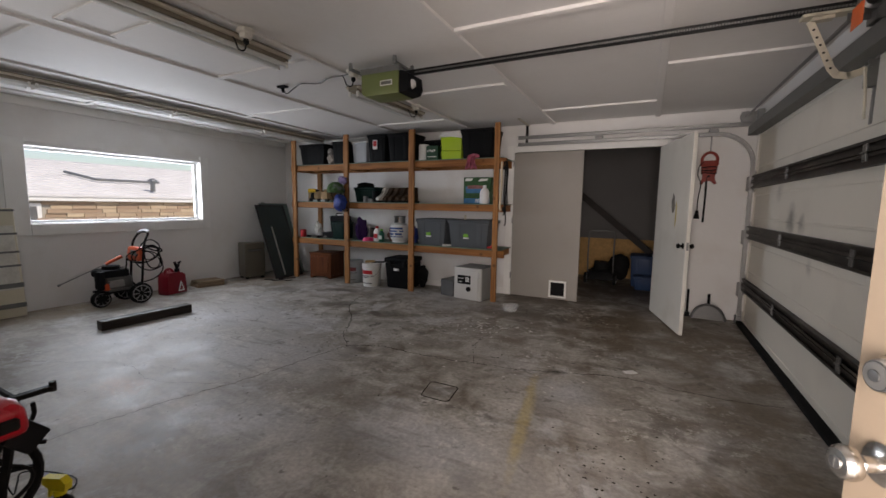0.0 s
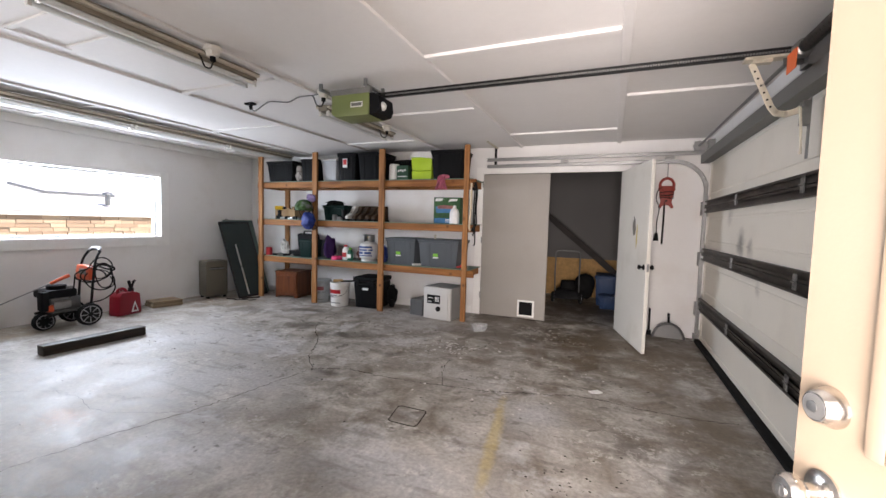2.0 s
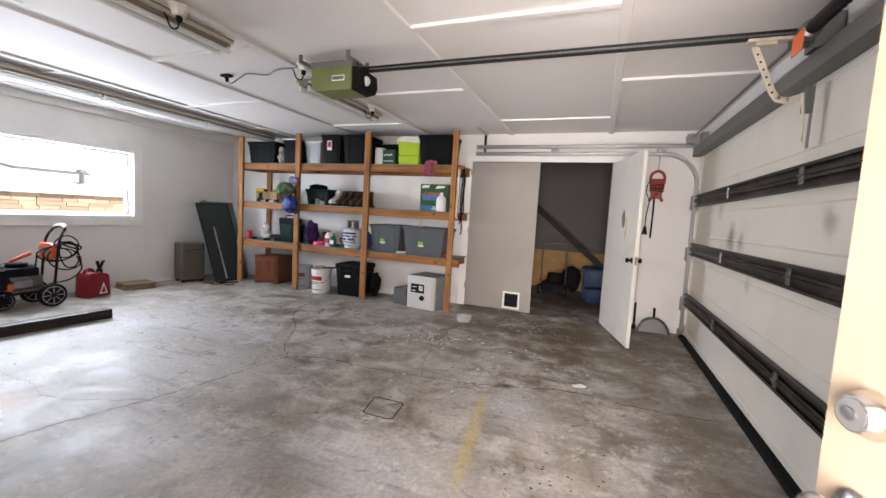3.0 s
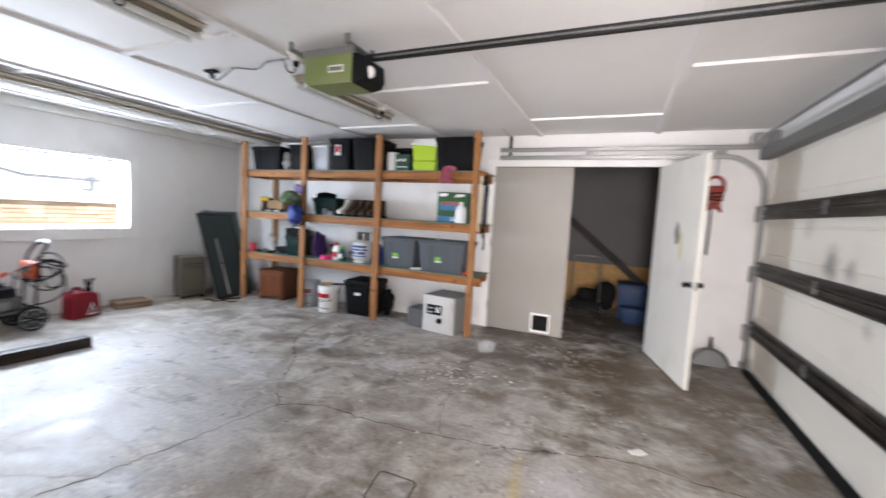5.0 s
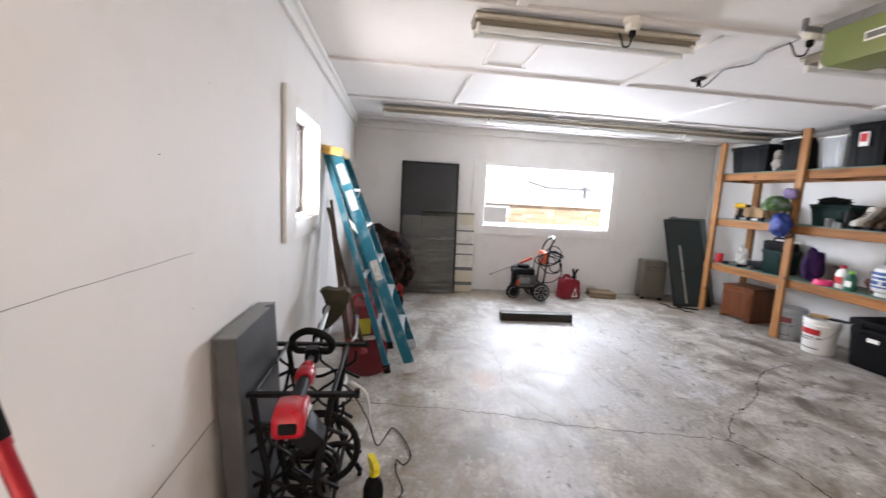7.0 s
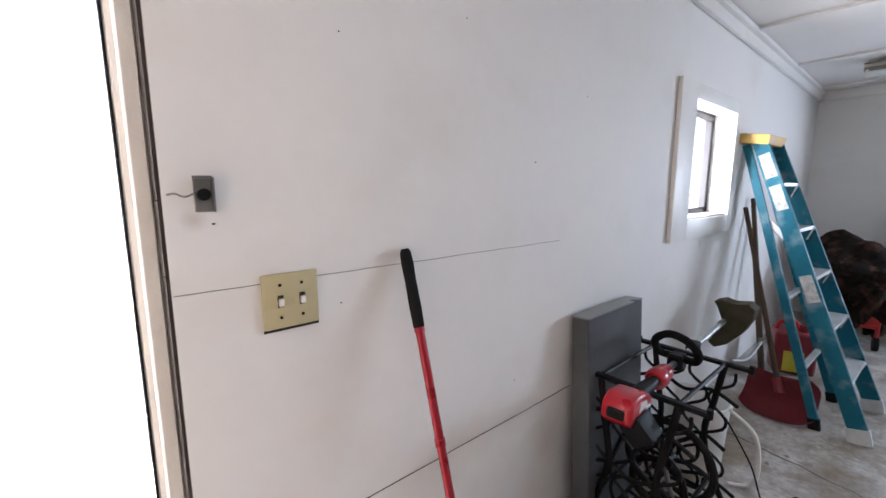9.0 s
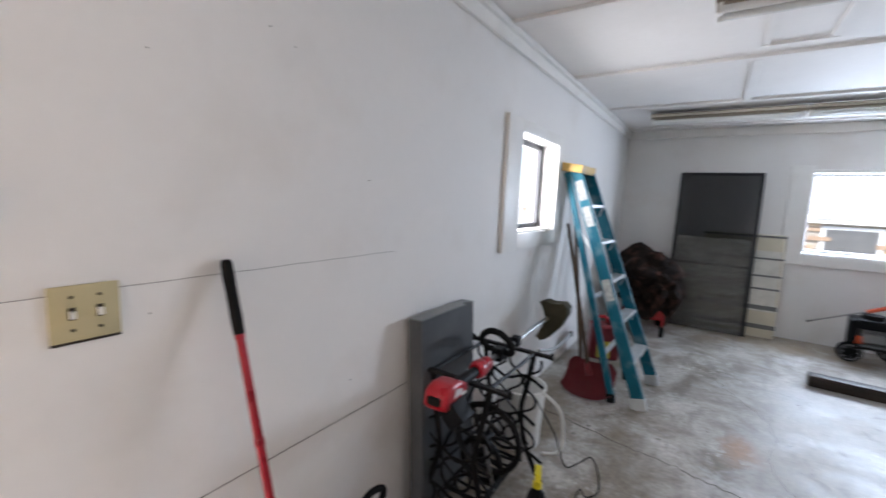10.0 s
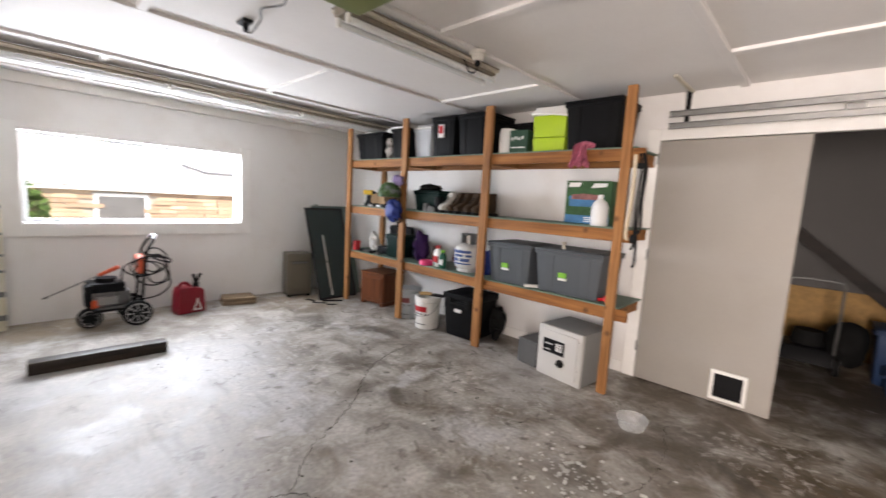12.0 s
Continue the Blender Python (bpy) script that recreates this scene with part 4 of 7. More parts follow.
# the north door track
tr = thing("door_track", "galvanised double garage door track along the wall", "door track", (0, 0, 0))
for z, x_end, r in ((2.22, 7.30, 0.05), (2.13, 7.275, 0.36)):
    line = [(4.63, z), (x_end - r, z)]
    for k in range(1, 11):
        a = radians(9 * k)
        line.append((x_end - r + r * math.sin(a), z - r + r * math.cos(a)))
    line.append((x_end, 0.02 if r > 0.1 else 2.10))
    f = B()
    for dy0, dy1, dz in ((5.47, 5.474, 0.019), (5.474, 5.51, 0.0045)):
        for (xa, za), (xb, zb) in zip(line, line[1:]):
            d = Vector((xb - xa, zb - za)).normalized()
            nx, nz = -d.y * dz, d.x * dz
            slab(f, [(xa - nx, za - nz), (xb - nx, zb - nz), (xb + nx, zb + nz), (xa + nx, za + nz)], dy0, dy1)
    for (xa, za), (xb, zb) in zip(line, line[1:]):
        d = Vector((xb - xa, zb - za)).normalized()
        nx, nz = -d.y * 0.018, d.x * 0.018
        for s in (-1, 1):
            slab(f, [(xa + s * nx, za + s * nz), (xb + s * nx, zb + s * nz), (xb + s * nx * 1.2, zb + s * nz * 1.2), (xa + s * nx * 1.2, za + s * nz * 1.2)], 5.44, 5.47)
    part("track", f, STEEL, tr)
f = B()
box(f, 4.72, 4.75, 5.51, 5.535, 2.12, 2.405, 0.002)
part("hanger", f, BLACKMETAL, tr, "black perforated hanger")
f = B()
box(f, 4.735, 4.765, 5.05, 5.54, 2.385, 2.398, 0.002)
part("hanger", f, CREAMARM, tr)
for x in (5.62, 6.85):
    f = B()
    box(f, x, x + 0.09, 5.512, 5.617, 2.13, 2.20, 0.002)
    for k in range(3):
        cyl(f, (x + 0.02 + k * 0.025, 5.468, 2.22), (x + 0.02 + k * 0.025, 5.4695, 2.22), 0.006, seg=8)
    part("splice_bracket", f, STEEL, tr)
for z in (0.3, 0.9, 1.5):
    f = B()
    box(f, 7.255, 7.30, 5.512, 5.618, z, z + 0.16, 0.002)
    part("wall_bracket", f, STEEL, tr)
f = B()
box(f, 7.245, 7.30, 5.45, 5.54, 0.0, 0.09, 0.004)
part("foot_plate", f, STEEL, tr)

# ---- storage shelves ----
SY = 5.02
sh = thing("storage_shelf", "full pine storage shelf of four posts and three decks", "shelf", (0, 0, 0))
for x in (0.80, 1.93, 3.14, 4.448):
    f = B()
    box(f, x, x + (0.070 if x > 4 else 0.089), SY, SY + 0.038, 0, {0.80: 2.335}.get(x, 2.365), 0.004)
    part("post", f, PINEZ, sh)
for x in (0.84,):
    f = B()
    box(f, x, x + 0.089, 5.575, 5.613, 0, 2.1, 0.004)
    part("back_post", f, PINEZ, sh)
DECK = (0.705, 1.318, 1.928)
for z in DECK:
    f = B()
    box(f, 0.74, 4.605, SY + 0.0385, SY + 0.0765, z - 0.106, z - 0.012, 0.004)
    part("front_rail", f, PINE, sh)
    f = B()
    box(f, 0.74, 4.52, 5.536, 5.574, z - 0.106, z - 0.012, 0.004)
    part("back_rail", f, PINE, sh)
    for x in (0.80, 2.02, 3.24, 4.54):
        f = B()
        box(f, x - 0.06, x - 0.022, SY + 0.077, 5.535, z - 0.103, z - 0.013, 0.003)
        part("cross_piece", f, PINE, sh)
    f = B()
    box(f, 0.75, 4.545, SY + 0.04, 5.572, z - 0.0115, z, 0.002)
    part("deck", f, GREENPLY, sh, "green painted plywood deck")
D1, D2, D3 = DECK

TOTEBLACK = shade("black_tote_plastic", (0.006, 0.006, 0.0065), 0.55, vary=0.15, scale=4, bump=0.03)
TOTEGREY = shade("grey_tote_plastic", (0.085, 0.095, 0.105), 0.45, vary=0.08, scale=4, bump=0.03)
TOTEGREEN = shade("dark_green_plastic", (0.006, 0.020, 0.017), 0.5, vary=0.1, scale=4)
LABELWHITE = shade("paper_label", (0.75, 0.74, 0.72), 0.6, vary=0.05)
LIME = shade("lime_plastic", (0.36, 0.52, 0.02), 0.35, vary=0.04, scale=4, bump=0.01)
GREENLABEL = shade("green_sticker", (0.2, 0.5, 0.05), 0.5)
REDPL = shade("red_plastic", (0.45, 0.015, 0.02), 0.35, vary=0.1, scale=5)


def tote(name, at, w, d, h, mat, label, lid=None, rz=0.0, group="", sticker=None):
    t = thing(name, label, "storage bin", at, rz, group)
    f = B()
    taper(f, w * 0.86, d * 0.86, w * 0.97, d * 0.97, 0, h - 0.03, 0.02)
    for s in (-0.26, 0.26):
        taper(f, w * 0.12, d * 0.875, w * 0.14, d * 0.985, 0.01, h - 0.045, 0.006, (s * w, 0))
    part("bin", f, mat, t)
    f = B()
    box(f, -w / 2, w / 2, -d / 2, d / 2, h - 0.055, h - 0.025, 0.008, 2)
    part("rim", f, mat, t)
    f = B()
    box(f, -w / 2 - 0.004, w / 2 + 0.004, -d / 2 - 0.004, d / 2 + 0.004, h - 0.024, h - 0.006, 0.007, 2)
    box(f, -w * 0.42, w * 0.42, -d * 0.42, d * 0.42, h - 0.008, h, 0.004)
    part("lid", f, lid or mat, t)
    for s in (-1, 1):
        f = B()
        box(f, s * w / 2 - 0.012, s * w / 2 + 0.012, -d * 0.16, d * 0.16, h - 0.085, h - 0.06, 0.005)
        part("handle", f, mat, t)
    if sticker == "green":
        f = B()
        box(f, -0.07, 0.0, -d / 2 - 0.002, -d / 2 + 0.01, h * 0.42, h * 0.53)
        turned(f, pose(0, 0.022, 0.0, 4, 0, 0))
        part("sticker", f, GREENLABEL, t, "green sticker")
        f = B()
        box(f, -0.075, 0.005, -d / 2 - 0.002, -d / 2 + 0.01, h * 0.36, h * 0.41)
        turned(f, pose(0, 0.026, 0.0, 4, 0, 0))
        part("sticker", f, LABELWHITE, t, "white sticker")
    if sticker == "white":
        f = B()
        box(f, -0.06, 0.02, -d / 2 - 0.002, -d / 2 + 0.008, h * 0.48, h * 0.80)
        turned(f, pose(0, 0.008, 0.0, 2, 0, 0))
        k = part("sticker", f, LABELWHITE, t, "white label with a dark picture")
        f = B()
        box(f, -0.052, 0.012, -d / 2 + 0.0, -d / 2 + 0.006, h * 0.58, h * 0.77)
        turned(f, pose(0, 0.005, 0.0, 2, 0, 0))
        part("label_print", f, REDPL, k)
    return t


TOPS = "black totes on the top shelf"
tote("storage_tote", (1.20, 5.30, D3), 0.56, 0.44, 0.34, TOTEBLACK, "black lidded plastic tote on the top shelf", group=TOPS)
tote("storage_tote", (1.78, 5.32, D3), 0.32, 0.44, 0.38, TOTEBLACK, "small black tote with a pale lid on the top shelf", lid=WHITEPL, group=TOPS)
tote("storage_tote", (2.53, 5.30, D3), 0.34, 0.46, 0.42, TOTEBLACK, "black tote with a white label on the top shelf", group=TOPS, sticker="white")
tote("storage_tote", (2.92, 5.32, D3), 0.40, 0.46, 0.42, TOTEBLACK, "tall black lidded tote on the top shelf", group=TOPS)
tote("storage_tote", (3.38, 5.44, D3), 0.36, 0.22, 0.32, TOTEBLACK, "small black tote behind a white jar", group=TOPS)
tote("storage_tote", (4.16, 5.30, D3), 0.47, 0.42, 0.40, TOTEBLACK, "wide black lidded tote on the top shelf", group=TOPS)
CLEAR = shade("clear_plastic", (0.72, 0.75, 0.78), 0.3, vary=0.04, bump=0.02, alpha=0.45)
tote("clear_bin", (2.18, 5.30, D3), 0.29, 0.40, 0.34, CLEAR, "clear plastic bin of odds on the top shelf", lid=WHITEPL)
PLUSH = shade("grey_plush", (0.34, 0.31, 0.28), 0.9, vary=0.25, scale=20, bump=0.4)
f = B()
blob(f, (2.17, 5.25, D3 + 0.15), (0.10, 0.09, 0.12), 0.5, 2.5, 3, 2.0)
solid("cloth_bundle", f, PLUSH, "grey cloth bundle inside the clear bin", "cloth")
f = B()
blob(f, (1.56, 5.16, D3 + 0.08), (0.07, 0.06, 0.08), 0.4, 2.5, 3, 5.0)
blob(f, (1.57, 5.14, D3 + 0.20), (0.05, 0.05, 0.055), 0.4, 2.5, 3, 6.0)
solid("plush_toy", f, PLUSH, "grey plush toy between two black totes", "toy")

f = B()
lathe(f, [(0.002, 0), (0.072, 0), (0.075, 0.01), (0.075, 0.20), (0.07, 0.21), (0.07, 0.23), (0.002, 0.232)], (0, 0, 0), 24)
solid("white_jar", f, WHITEPL, "white plastic canister on the top shelf", "jar", (3.31, 5.17, D3))
GREENBOX = shade("green_printed_box", (0.03, 0.07, 0.045), 0.5, vary=0.4, scale=16)
t = thing("small_carton", "dark green printed carton with white marks", "box", (3.48, 5.15, D3), 6)
f = B()
box(f, -0.09, 0.09, -0.06, 0.06, 0, 0.20, 0.003)
part("carton", f, GREENBOX, t)
f = B()
for k in range(4):
    box(f, -0.07 + k * 0.033, -0.05 + k * 0.033, -0.0635, -0.0605, 0.11 + 0.01 * (k % 2), 0.135 + 0.01 * (k % 2))
box(f, -0.07, 0.07, -0.0635, -0.0605, 0.04, 0.05)
part("print", f, LABELWHITE, t)

t = thing("cooler", "lime green cooler with a white lid and handle", "cooler", (3.77, 5.24, D3), 4)
f = B()
taper(f, 0.29, 0.24, 0.31, 0.26, 0, 0.12, 0.015)
taper(f, 0.295, 0.245, 0.32, 0.27, 0.122, 0.31, 0.015)
part("body", f, LIME, t)
f = B()
taper(f, 0.33, 0.28, 0.29, 0.24, 0.31, 0.385, 0.02)
part("lid", f, WHITEPL, t, "white lid")
f = B()
tube(f, [(-0.165, -0.05, 0.30), (-0.168, -0.12, 0.32), (-0.13, -0.155, 0.325), (0.0, -0.16, 0.315), (0.13, -0.155, 0.30), (0.17, -0.12, 0.29), (0.167, -0.05, 0.28)], 0.013, 8)
part("handle", f, WHITEPL, t, "white swing handle")

CLOTHPINK = shade("pink_striped_cloth", (0.52, 0.15, 0.22), 0.9, vary=0.5, scale=22, bump=0.3)
f = B()
rows = []
for i in range(9):
    s = i / 8
    rows.append([f.verts.new((4.12 + (j / 12 - 0.5) * 0.13 * (0.7 + 0.6 * s), 5.045 - 0.022 * math.sin(s * 2.5) - 0.012 * math.sin(j * 1.9 + i), D3 + 0.045 - s * 0.19 - 0.012 * math.sin(j * 1.3))) for j in range(13)])
for a, b in zip(rows, rows[1:]):
    for j in range(12):
        f.faces.new((a[j], a[j + 1], b[j + 1], b[j]))
bmesh.ops.solidify(f, geom=list(f.faces), thickness=0.004)
blob(f, (4.14, 5.09, D3 + 0.03), (0.07, 0.05, 0.03), 0.5, 3, 3, 1.0)
solid("pink_cloth", f, CLOTHPINK, "pink striped cloth hanging over the top shelf", "cloth")

# middle deck
CARD = shade("cardboard", (0.36, 0.23, 0.12), 0.8, vary=0.1, scale=5, fine=80)
YELLOWT = shade("yellow_tool_plastic", (0.65, 0.40, 0.02), 0.4)
t = thing("cardboard_box", "open brown cardboard box on the middle shelf", "box", (1.24, 5.36, D2), -6)
f = B()
box(f, -0.16, 0.16, -0.11, 0.11, 0, 0.17, 0.003)
part("carton", f, CARD, t)
f = B()
slab(f, [(-0.16, 0.17), (0.16, 0.17), (0.17, 0.21), (-0.17, 0.22)], 0.105, 0.11)
part("flap", f, CARD, t)
f = B()
box(f, -0.17, 0.16, -0.16, -0.12, 0.0, 0.19, 0.002)
solid("flat_carton", f, CARD, "flattened pale carton leaning on the shelf wall", "carton", (1.02, 5.50, D2), 0)
t = thing("cordless_drill", "yellow and black cordless drill standing on its battery", "drill", (1.13, 5.15, D2), 20)
f = B()
box(f, -0.04, 0.045, -0.035, 0.035, 0, 0.055, 0.006)
part("battery", f, BLACKPLASTIC, t)
f = B()
slab(f, [(-0.02, 0.055), (0.025, 0.055), (0.03, 0.15), (-0.012, 0.15)], -0.018, 0.018)
part("grip", f, BLACKPLASTIC, t)
f = B()
cyl(f, (-0.06, 0, 0.185), (0.07, 0, 0.185), 0.032, seg=14)
part("motor_housing", f, YELLOWT, t, "yellow housing")
f = B()
cyl(f, (0.07, 0, 0.185), (0.12, 0, 0.185), 0.022, 0.014, seg=12)
part("chuck", f, BLACKMETAL, t)
rng = random.Random(11)
for k in range(6):
    f = B()
    x = 1.24 + k * 0.085
    if k % 2:
        box(f, -0.035, 0.035, -0.03, 0.03, 0, rng.uniform(0.03, 0.06), 0.006)
        solid("tool_case", f, BLACKPLASTIC, "small black tool case on the middle shelf", "case", (x, 5.13, D2), rng.uniform(-30, 30))
    else:
        cyl(f, (-0.05, 0, 0.018), (0.05, 0, 0.018), 0.018, seg=10)
        cyl(f, (0.05, 0, 0.018), (0.085, 0, 0.018), 0.008, seg=8)
        solid("hand_tool", f, STEEL, "grey hand tool lying on the middle shelf", "tool", (x, 5.12, D2), rng.uniform(-50, 50))

HELMETGREEN = shade("green_patterned_helmet", (0.05, 0.10, 0.03), 0.3, vary=0.9, scale=16, fine=30, dirt=0.5, dirt_color=(0.35, 0.3, 0.42))
BLUE = shade("blue_nylon", (0.015, 0.035, 0.20), 0.5, vary=0.3, scale=9)
t = thing("bike_helmet", "green patterned bicycle helmet hung on the shelf post", "helmet", (1.85, 4.93, 1.50), 15)
f = B()
lathe(f, [(0.002, 0.10), (0.05, 0.095), (0.09, 0.07), (0.115, 0.02), (0.12, -0.03), (0.10, -0.035), (0.095, 0.0), (0.05, 0.06), (0.002, 0.07)], seg=24)
for v in f.verts:
    v.co = Vector((v.co.x * 1.2, v.co.y * 1.05, v.co.z * 1.3))
part("shell", f, HELMETGREEN, t)
for s in (-1, 1):
    f = B()
    tube(f, [(s * 0.10, 0.03, -0.03), (s * 0.06, 0.01, -0.11), (0.01 * s, 0, -0.16)], 0.005, 5)
    part("strap", f, RUBBER, t)
f = B()
blob(f, (0, 0, 0), (0.075, 0.05, 0.06), 0.4, 2.0, 3, 4.0)
solid("knit_hat", f, shade("purple_cloth", (0.20, 0.15, 0.27), 0.85, vary=0.4, scale=14), "faded purple knit hat hung above the helmet", "hat", (1.97, 4.96, 1.655))
t = thing("blue_bag", "blue nylon helmet bag hanging from the shelf post", "bag", (1.93, 4.93, 1.30))
f = B()
blob(f, (0, 0, 0), (0.115, 0.08, 0.125), 0.3, 1.8, 4, 9.0)
part("bag", f, BLUE, t)
f = B()
tube(f, [(-0.05, 0, 0.08), (0.0, 0.06, 0.17), (0.03, 0.08, 0.21), (0.06, 0.03, 0.08)], 0.008, 6)
tube(f, [(0.06, -0.02, -0.09), (0.13, -0.03, -0.13), (0.17, 0.0, -0.10), (0.12, 0.02, -0.06)], 0.008, 6)
part("strap", f, RUBBER, t)

tote("green_bin", (2.24, 5.32, D2), 0.42, 0.34, 0.24, TOTEGREEN, "dark green plastic bin on the middle shelf")
f = B()
blob(f, (0, 0, 0.03), (0.15, 0.10, 0.045), 0.5, 3, 3, 7.0)
solid("black_rag", f, RUBBER, "crumpled black rag on the green bin", "rag", (2.16, 5.30, D2 + 0.24))
for x, y, h, r, mt, nm in ((2.30, 5.11, 0.09, 0.035, STEEL, "steel cup on the middle shelf"), (2.38, 5.10, 0.06, 0.03, STEEL, "short steel tin on the middle shelf"), (2.47, 5.14, 0.17, 0.05, BLACKPLASTIC, "black canister on the middle shelf"), (2.43, 5.09, 0.05, 0.025, STEEL, "small steel tin on the middle shelf")):
    f = B()
    lathe(f, [(0.002, 0), (r * 0.9, 0), (r, 0.01), (r, h - 0.012), (r * 1.04, h - 0.01), (r * 1.04, h), (r * 0.9, h - 0.004), (0.002, h - 0.006)], seg=18)
    solid("canister", f, mt, nm, "canister", (x, y, D2))

LEATHER = shade("brown_leather", (0.05, 0.032, 0.02), 0.6, vary=0.3, scale=14, bump=0.25)
PALELEATHER = shade("pale_canvas", (0.55, 0.52, 0.47), 0.75, vary=0.15, scale=14)


def boot(at, rz, mat, label):
    t = thing("work_boot", label, "boot", at, rz, "boots on the middle shelf")
    f = B()
    slab(f, [(-0.13, 0.03), (0.13, 0.03), (0.135, 0.065), (0.10, 0.095), (0.03, 0.12), (0.005, 0.225), (-0.125, 0.235), (-0.125, 0.10)], -0.042, 0.042)
    bmesh.ops.bevel(f, geom=list(f.edges), offset=0.014, segments=2, affect="EDGES", profile=0.6)
    part("upper", f, mat, t)
    f = B()
    slab(f, [(-0.15, 0.0), (-0.08, 0.0), (-0.07, 0.012), (-0.03, 0.0), (0.14, 0.0), (0.145, 0.03), (-0.148, 0.03)], -0.046, 0.046)
    part("sole", f, RUBBER, t)
    f = B()
    for k in range(4):
        tube(f, [(0.075 - k * 0.022, -0.03, 0.115 + k * 0.022), (0.07 - k * 0.02, 0, 0.128 + k * 0.024), (0.06 - k * 0.02, 0.03, 0.125 + k * 0.022)], 0.004, 5, 3)
    part("laces", f, RUBBER, t)
    return t


boot((2.59, 5.20, D2), -110, PALELEATHER, "pale canvas boot standing on the middle shelf")
for x, a in ((2.71, -108), (2.82, -112), (2.94, -105), (3.06, -110)):
    boot((x, 5.20, D2), a, LEATHER, "worn brown leather boot standing on the middle shelf")

POOLBLUE = shade("blue_print", (0.04, 0.16, 0.32), 0.5, vary=0.4, scale=9)
POOLGREEN = shade("green_print", (0.035, 0.09, 0.035), 0.5, vary=0.6, scale=12)
t = thing("product_carton", "upright carton printed with a blue pool on grass", "box", (4.11, 5.34, D2), 2)
f = B()
box(f, -0.20, 0.20, -0.06, 0.06, 0, 0.37, 0.003)
part("carton", f, POOLGREEN, t)
f = B()
slab(f, [(-0.16, 0.15), (0.12, 0.15), (0.14, 0.24), (-0.17, 0.24)], -0.0625, -0.0605)
part("print", f, POOLBLUE, t)
f = B()
slab(f, [(-0.14, 0.21), (0.11, 0.21), (0.10, 0.25), (-0.04, 0.262), (-0.14, 0.25)], -0.065, -0.063)
part("print", f, shade("red_brown_print", (0.25, 0.1, 0.09), 0.5, vary=0.6, scale=20), t)
f = B()
box(f, -0.195, 0.195, -0.063, -0.0605, 0.005, 0.075)
part("print", f, POOLBLUE, t)
for k in range(3):
    f = B()
    box(f, -0.02, 0.10 - 0.03 * k, -0.0645, -0.0632, 0.02 + k * 0.017, 0.028 + k * 0.017)
    part("printed_line", f, LABELWHITE, t)
for outline in ([(-0.18, 0.315), (-0.08, 0.32), (-0.06, 0.355), (-0.17, 0.355)], [(0.02, 0.31), (0.15, 0.32), (0.16, 0.35), (0.05, 0.35)]):
    f = B()
    slab(f, outline, -0.063, -0.0605)
    part("print", f, LABELWHITE, t)
f = B()
lathe(f, [(0.002, 0), (0.062, 0), (0.066, 0.01), (0.066, 0.15), (0.05, 0.19), (0.024, 0.215), (0.02, 0.22), (0.022, 0.222), (0.022, 0.25), (0.002, 0.252)], seg=20)
solid("white_jug", f, shade("milky_plastic", (0.72, 0.73, 0.73), 0.4, vary=0.03, bump=0.01), "milky white plastic jug before the printed carton", "jug", (4.28, 5.15, D2))

# lower deck
f = B()
lathe(f, [(0.002, 0), (0.05, 0), (0.052, 0.01), (0.052, 0.12), (0.045, 0.13), (0.002, 0.132)], seg=20)
solid("red_can", f, REDPL, "red metal can on the lower shelf", "can", (0.93, 5.13, D1))
RAG = shade("white_rag", (0.66, 0.64, 0.6), 0.9, vary=0.15, scale=12, bump=0.3)
f = B()
blob(f, (0, 0, 0.12), (0.07, 0.06, 0.13), 0.6, 2.2, 3, 12.0)
blob(f, (0.05, 0.02, 0.06), (0.05, 0.06, 0.06), 0.5, 2.2, 3, 14.0)
solid("work_gloves", f, RAG, "pair of dirty white work gloves", "gloves", (1.13, 5.28, D1))
for k in range(4):
    f = B()
    cyl(f, (-0.06, 0, 0.02), (0.05, 0, 0.02), 0.02, 0.014, seg=10)
    box(f, 0.045, 0.075, -0.02, 0.02, 0.004, 0.036, 0.004)
    solid("hose_nozzle", f, STEEL if k % 2 else BLACKPLASTIC, "small metal hose fitting on the lower shelf", "fitting", (1.10 + k * 0.11, 5.12, D1), 15 + k * 37)
t = thing("tool_case", "open black plastic tool case on the lower shelf", "tool case", (1.47, 5.36, D1), 4)
f = B()
box(f, -0.20, 0.20, -0.13, 0.13, 0, 0.09, 0.012, 2)
part("base", f, BLACKPLASTIC, t)
f = B()
box(f, -0.20, 0.20, -0.04, 0.04, 0, 0.30, 0.014, 2)
turned(f, pose(0, 0.16, 0.07, 8, 0, 0))
k = part("lid", f, BLACKPLASTIC, t)
f = B()
tube(f, [(-0.08, 0, 0.29), (-0.07, 0, 0.34), (0.07, 0, 0.34), (0.08, 0, 0.29)], 0.012, 6)
turned(f, pose(0, 0.16, 0.07, 8, 0, 0))
part("handle", f, BLACKPLASTIC, k)
tote("green_bin", (1.72, 5.24, D1), 0.26, 0.28, 0.29, TOTEGREEN, "small dark green bin with handles on the lower shelf")
f = B()
blob(f, (0, 0, 0.17), (0.09, 0.10, 0.19), 0.45, 1.8, 3, 21.0)
solid("purple_bag", f, shade("purple_fabric", (0.04, 0.012, 0.075), 0.7, vary=0.3, scale=9), "dark purple fabric bag on the lower shelf", "bag", (2.10, 5.26, D1))
f = B()
lathe(f, [(0.002, 0), (0.05, 0), (0.055, 0.01), (0.06, 0.19), (0.055, 0.2), (0.05, 0.19), (0.045, 0.02), (0.002, 0.018)], seg=18)
solid("dark_jug", f, shade("dark_brown_glaze", (0.05, 0.035, 0.03), 0.4), "dark brown jug on the lower shelf", "jug", (2.30, 5.30, D1))
f = B()
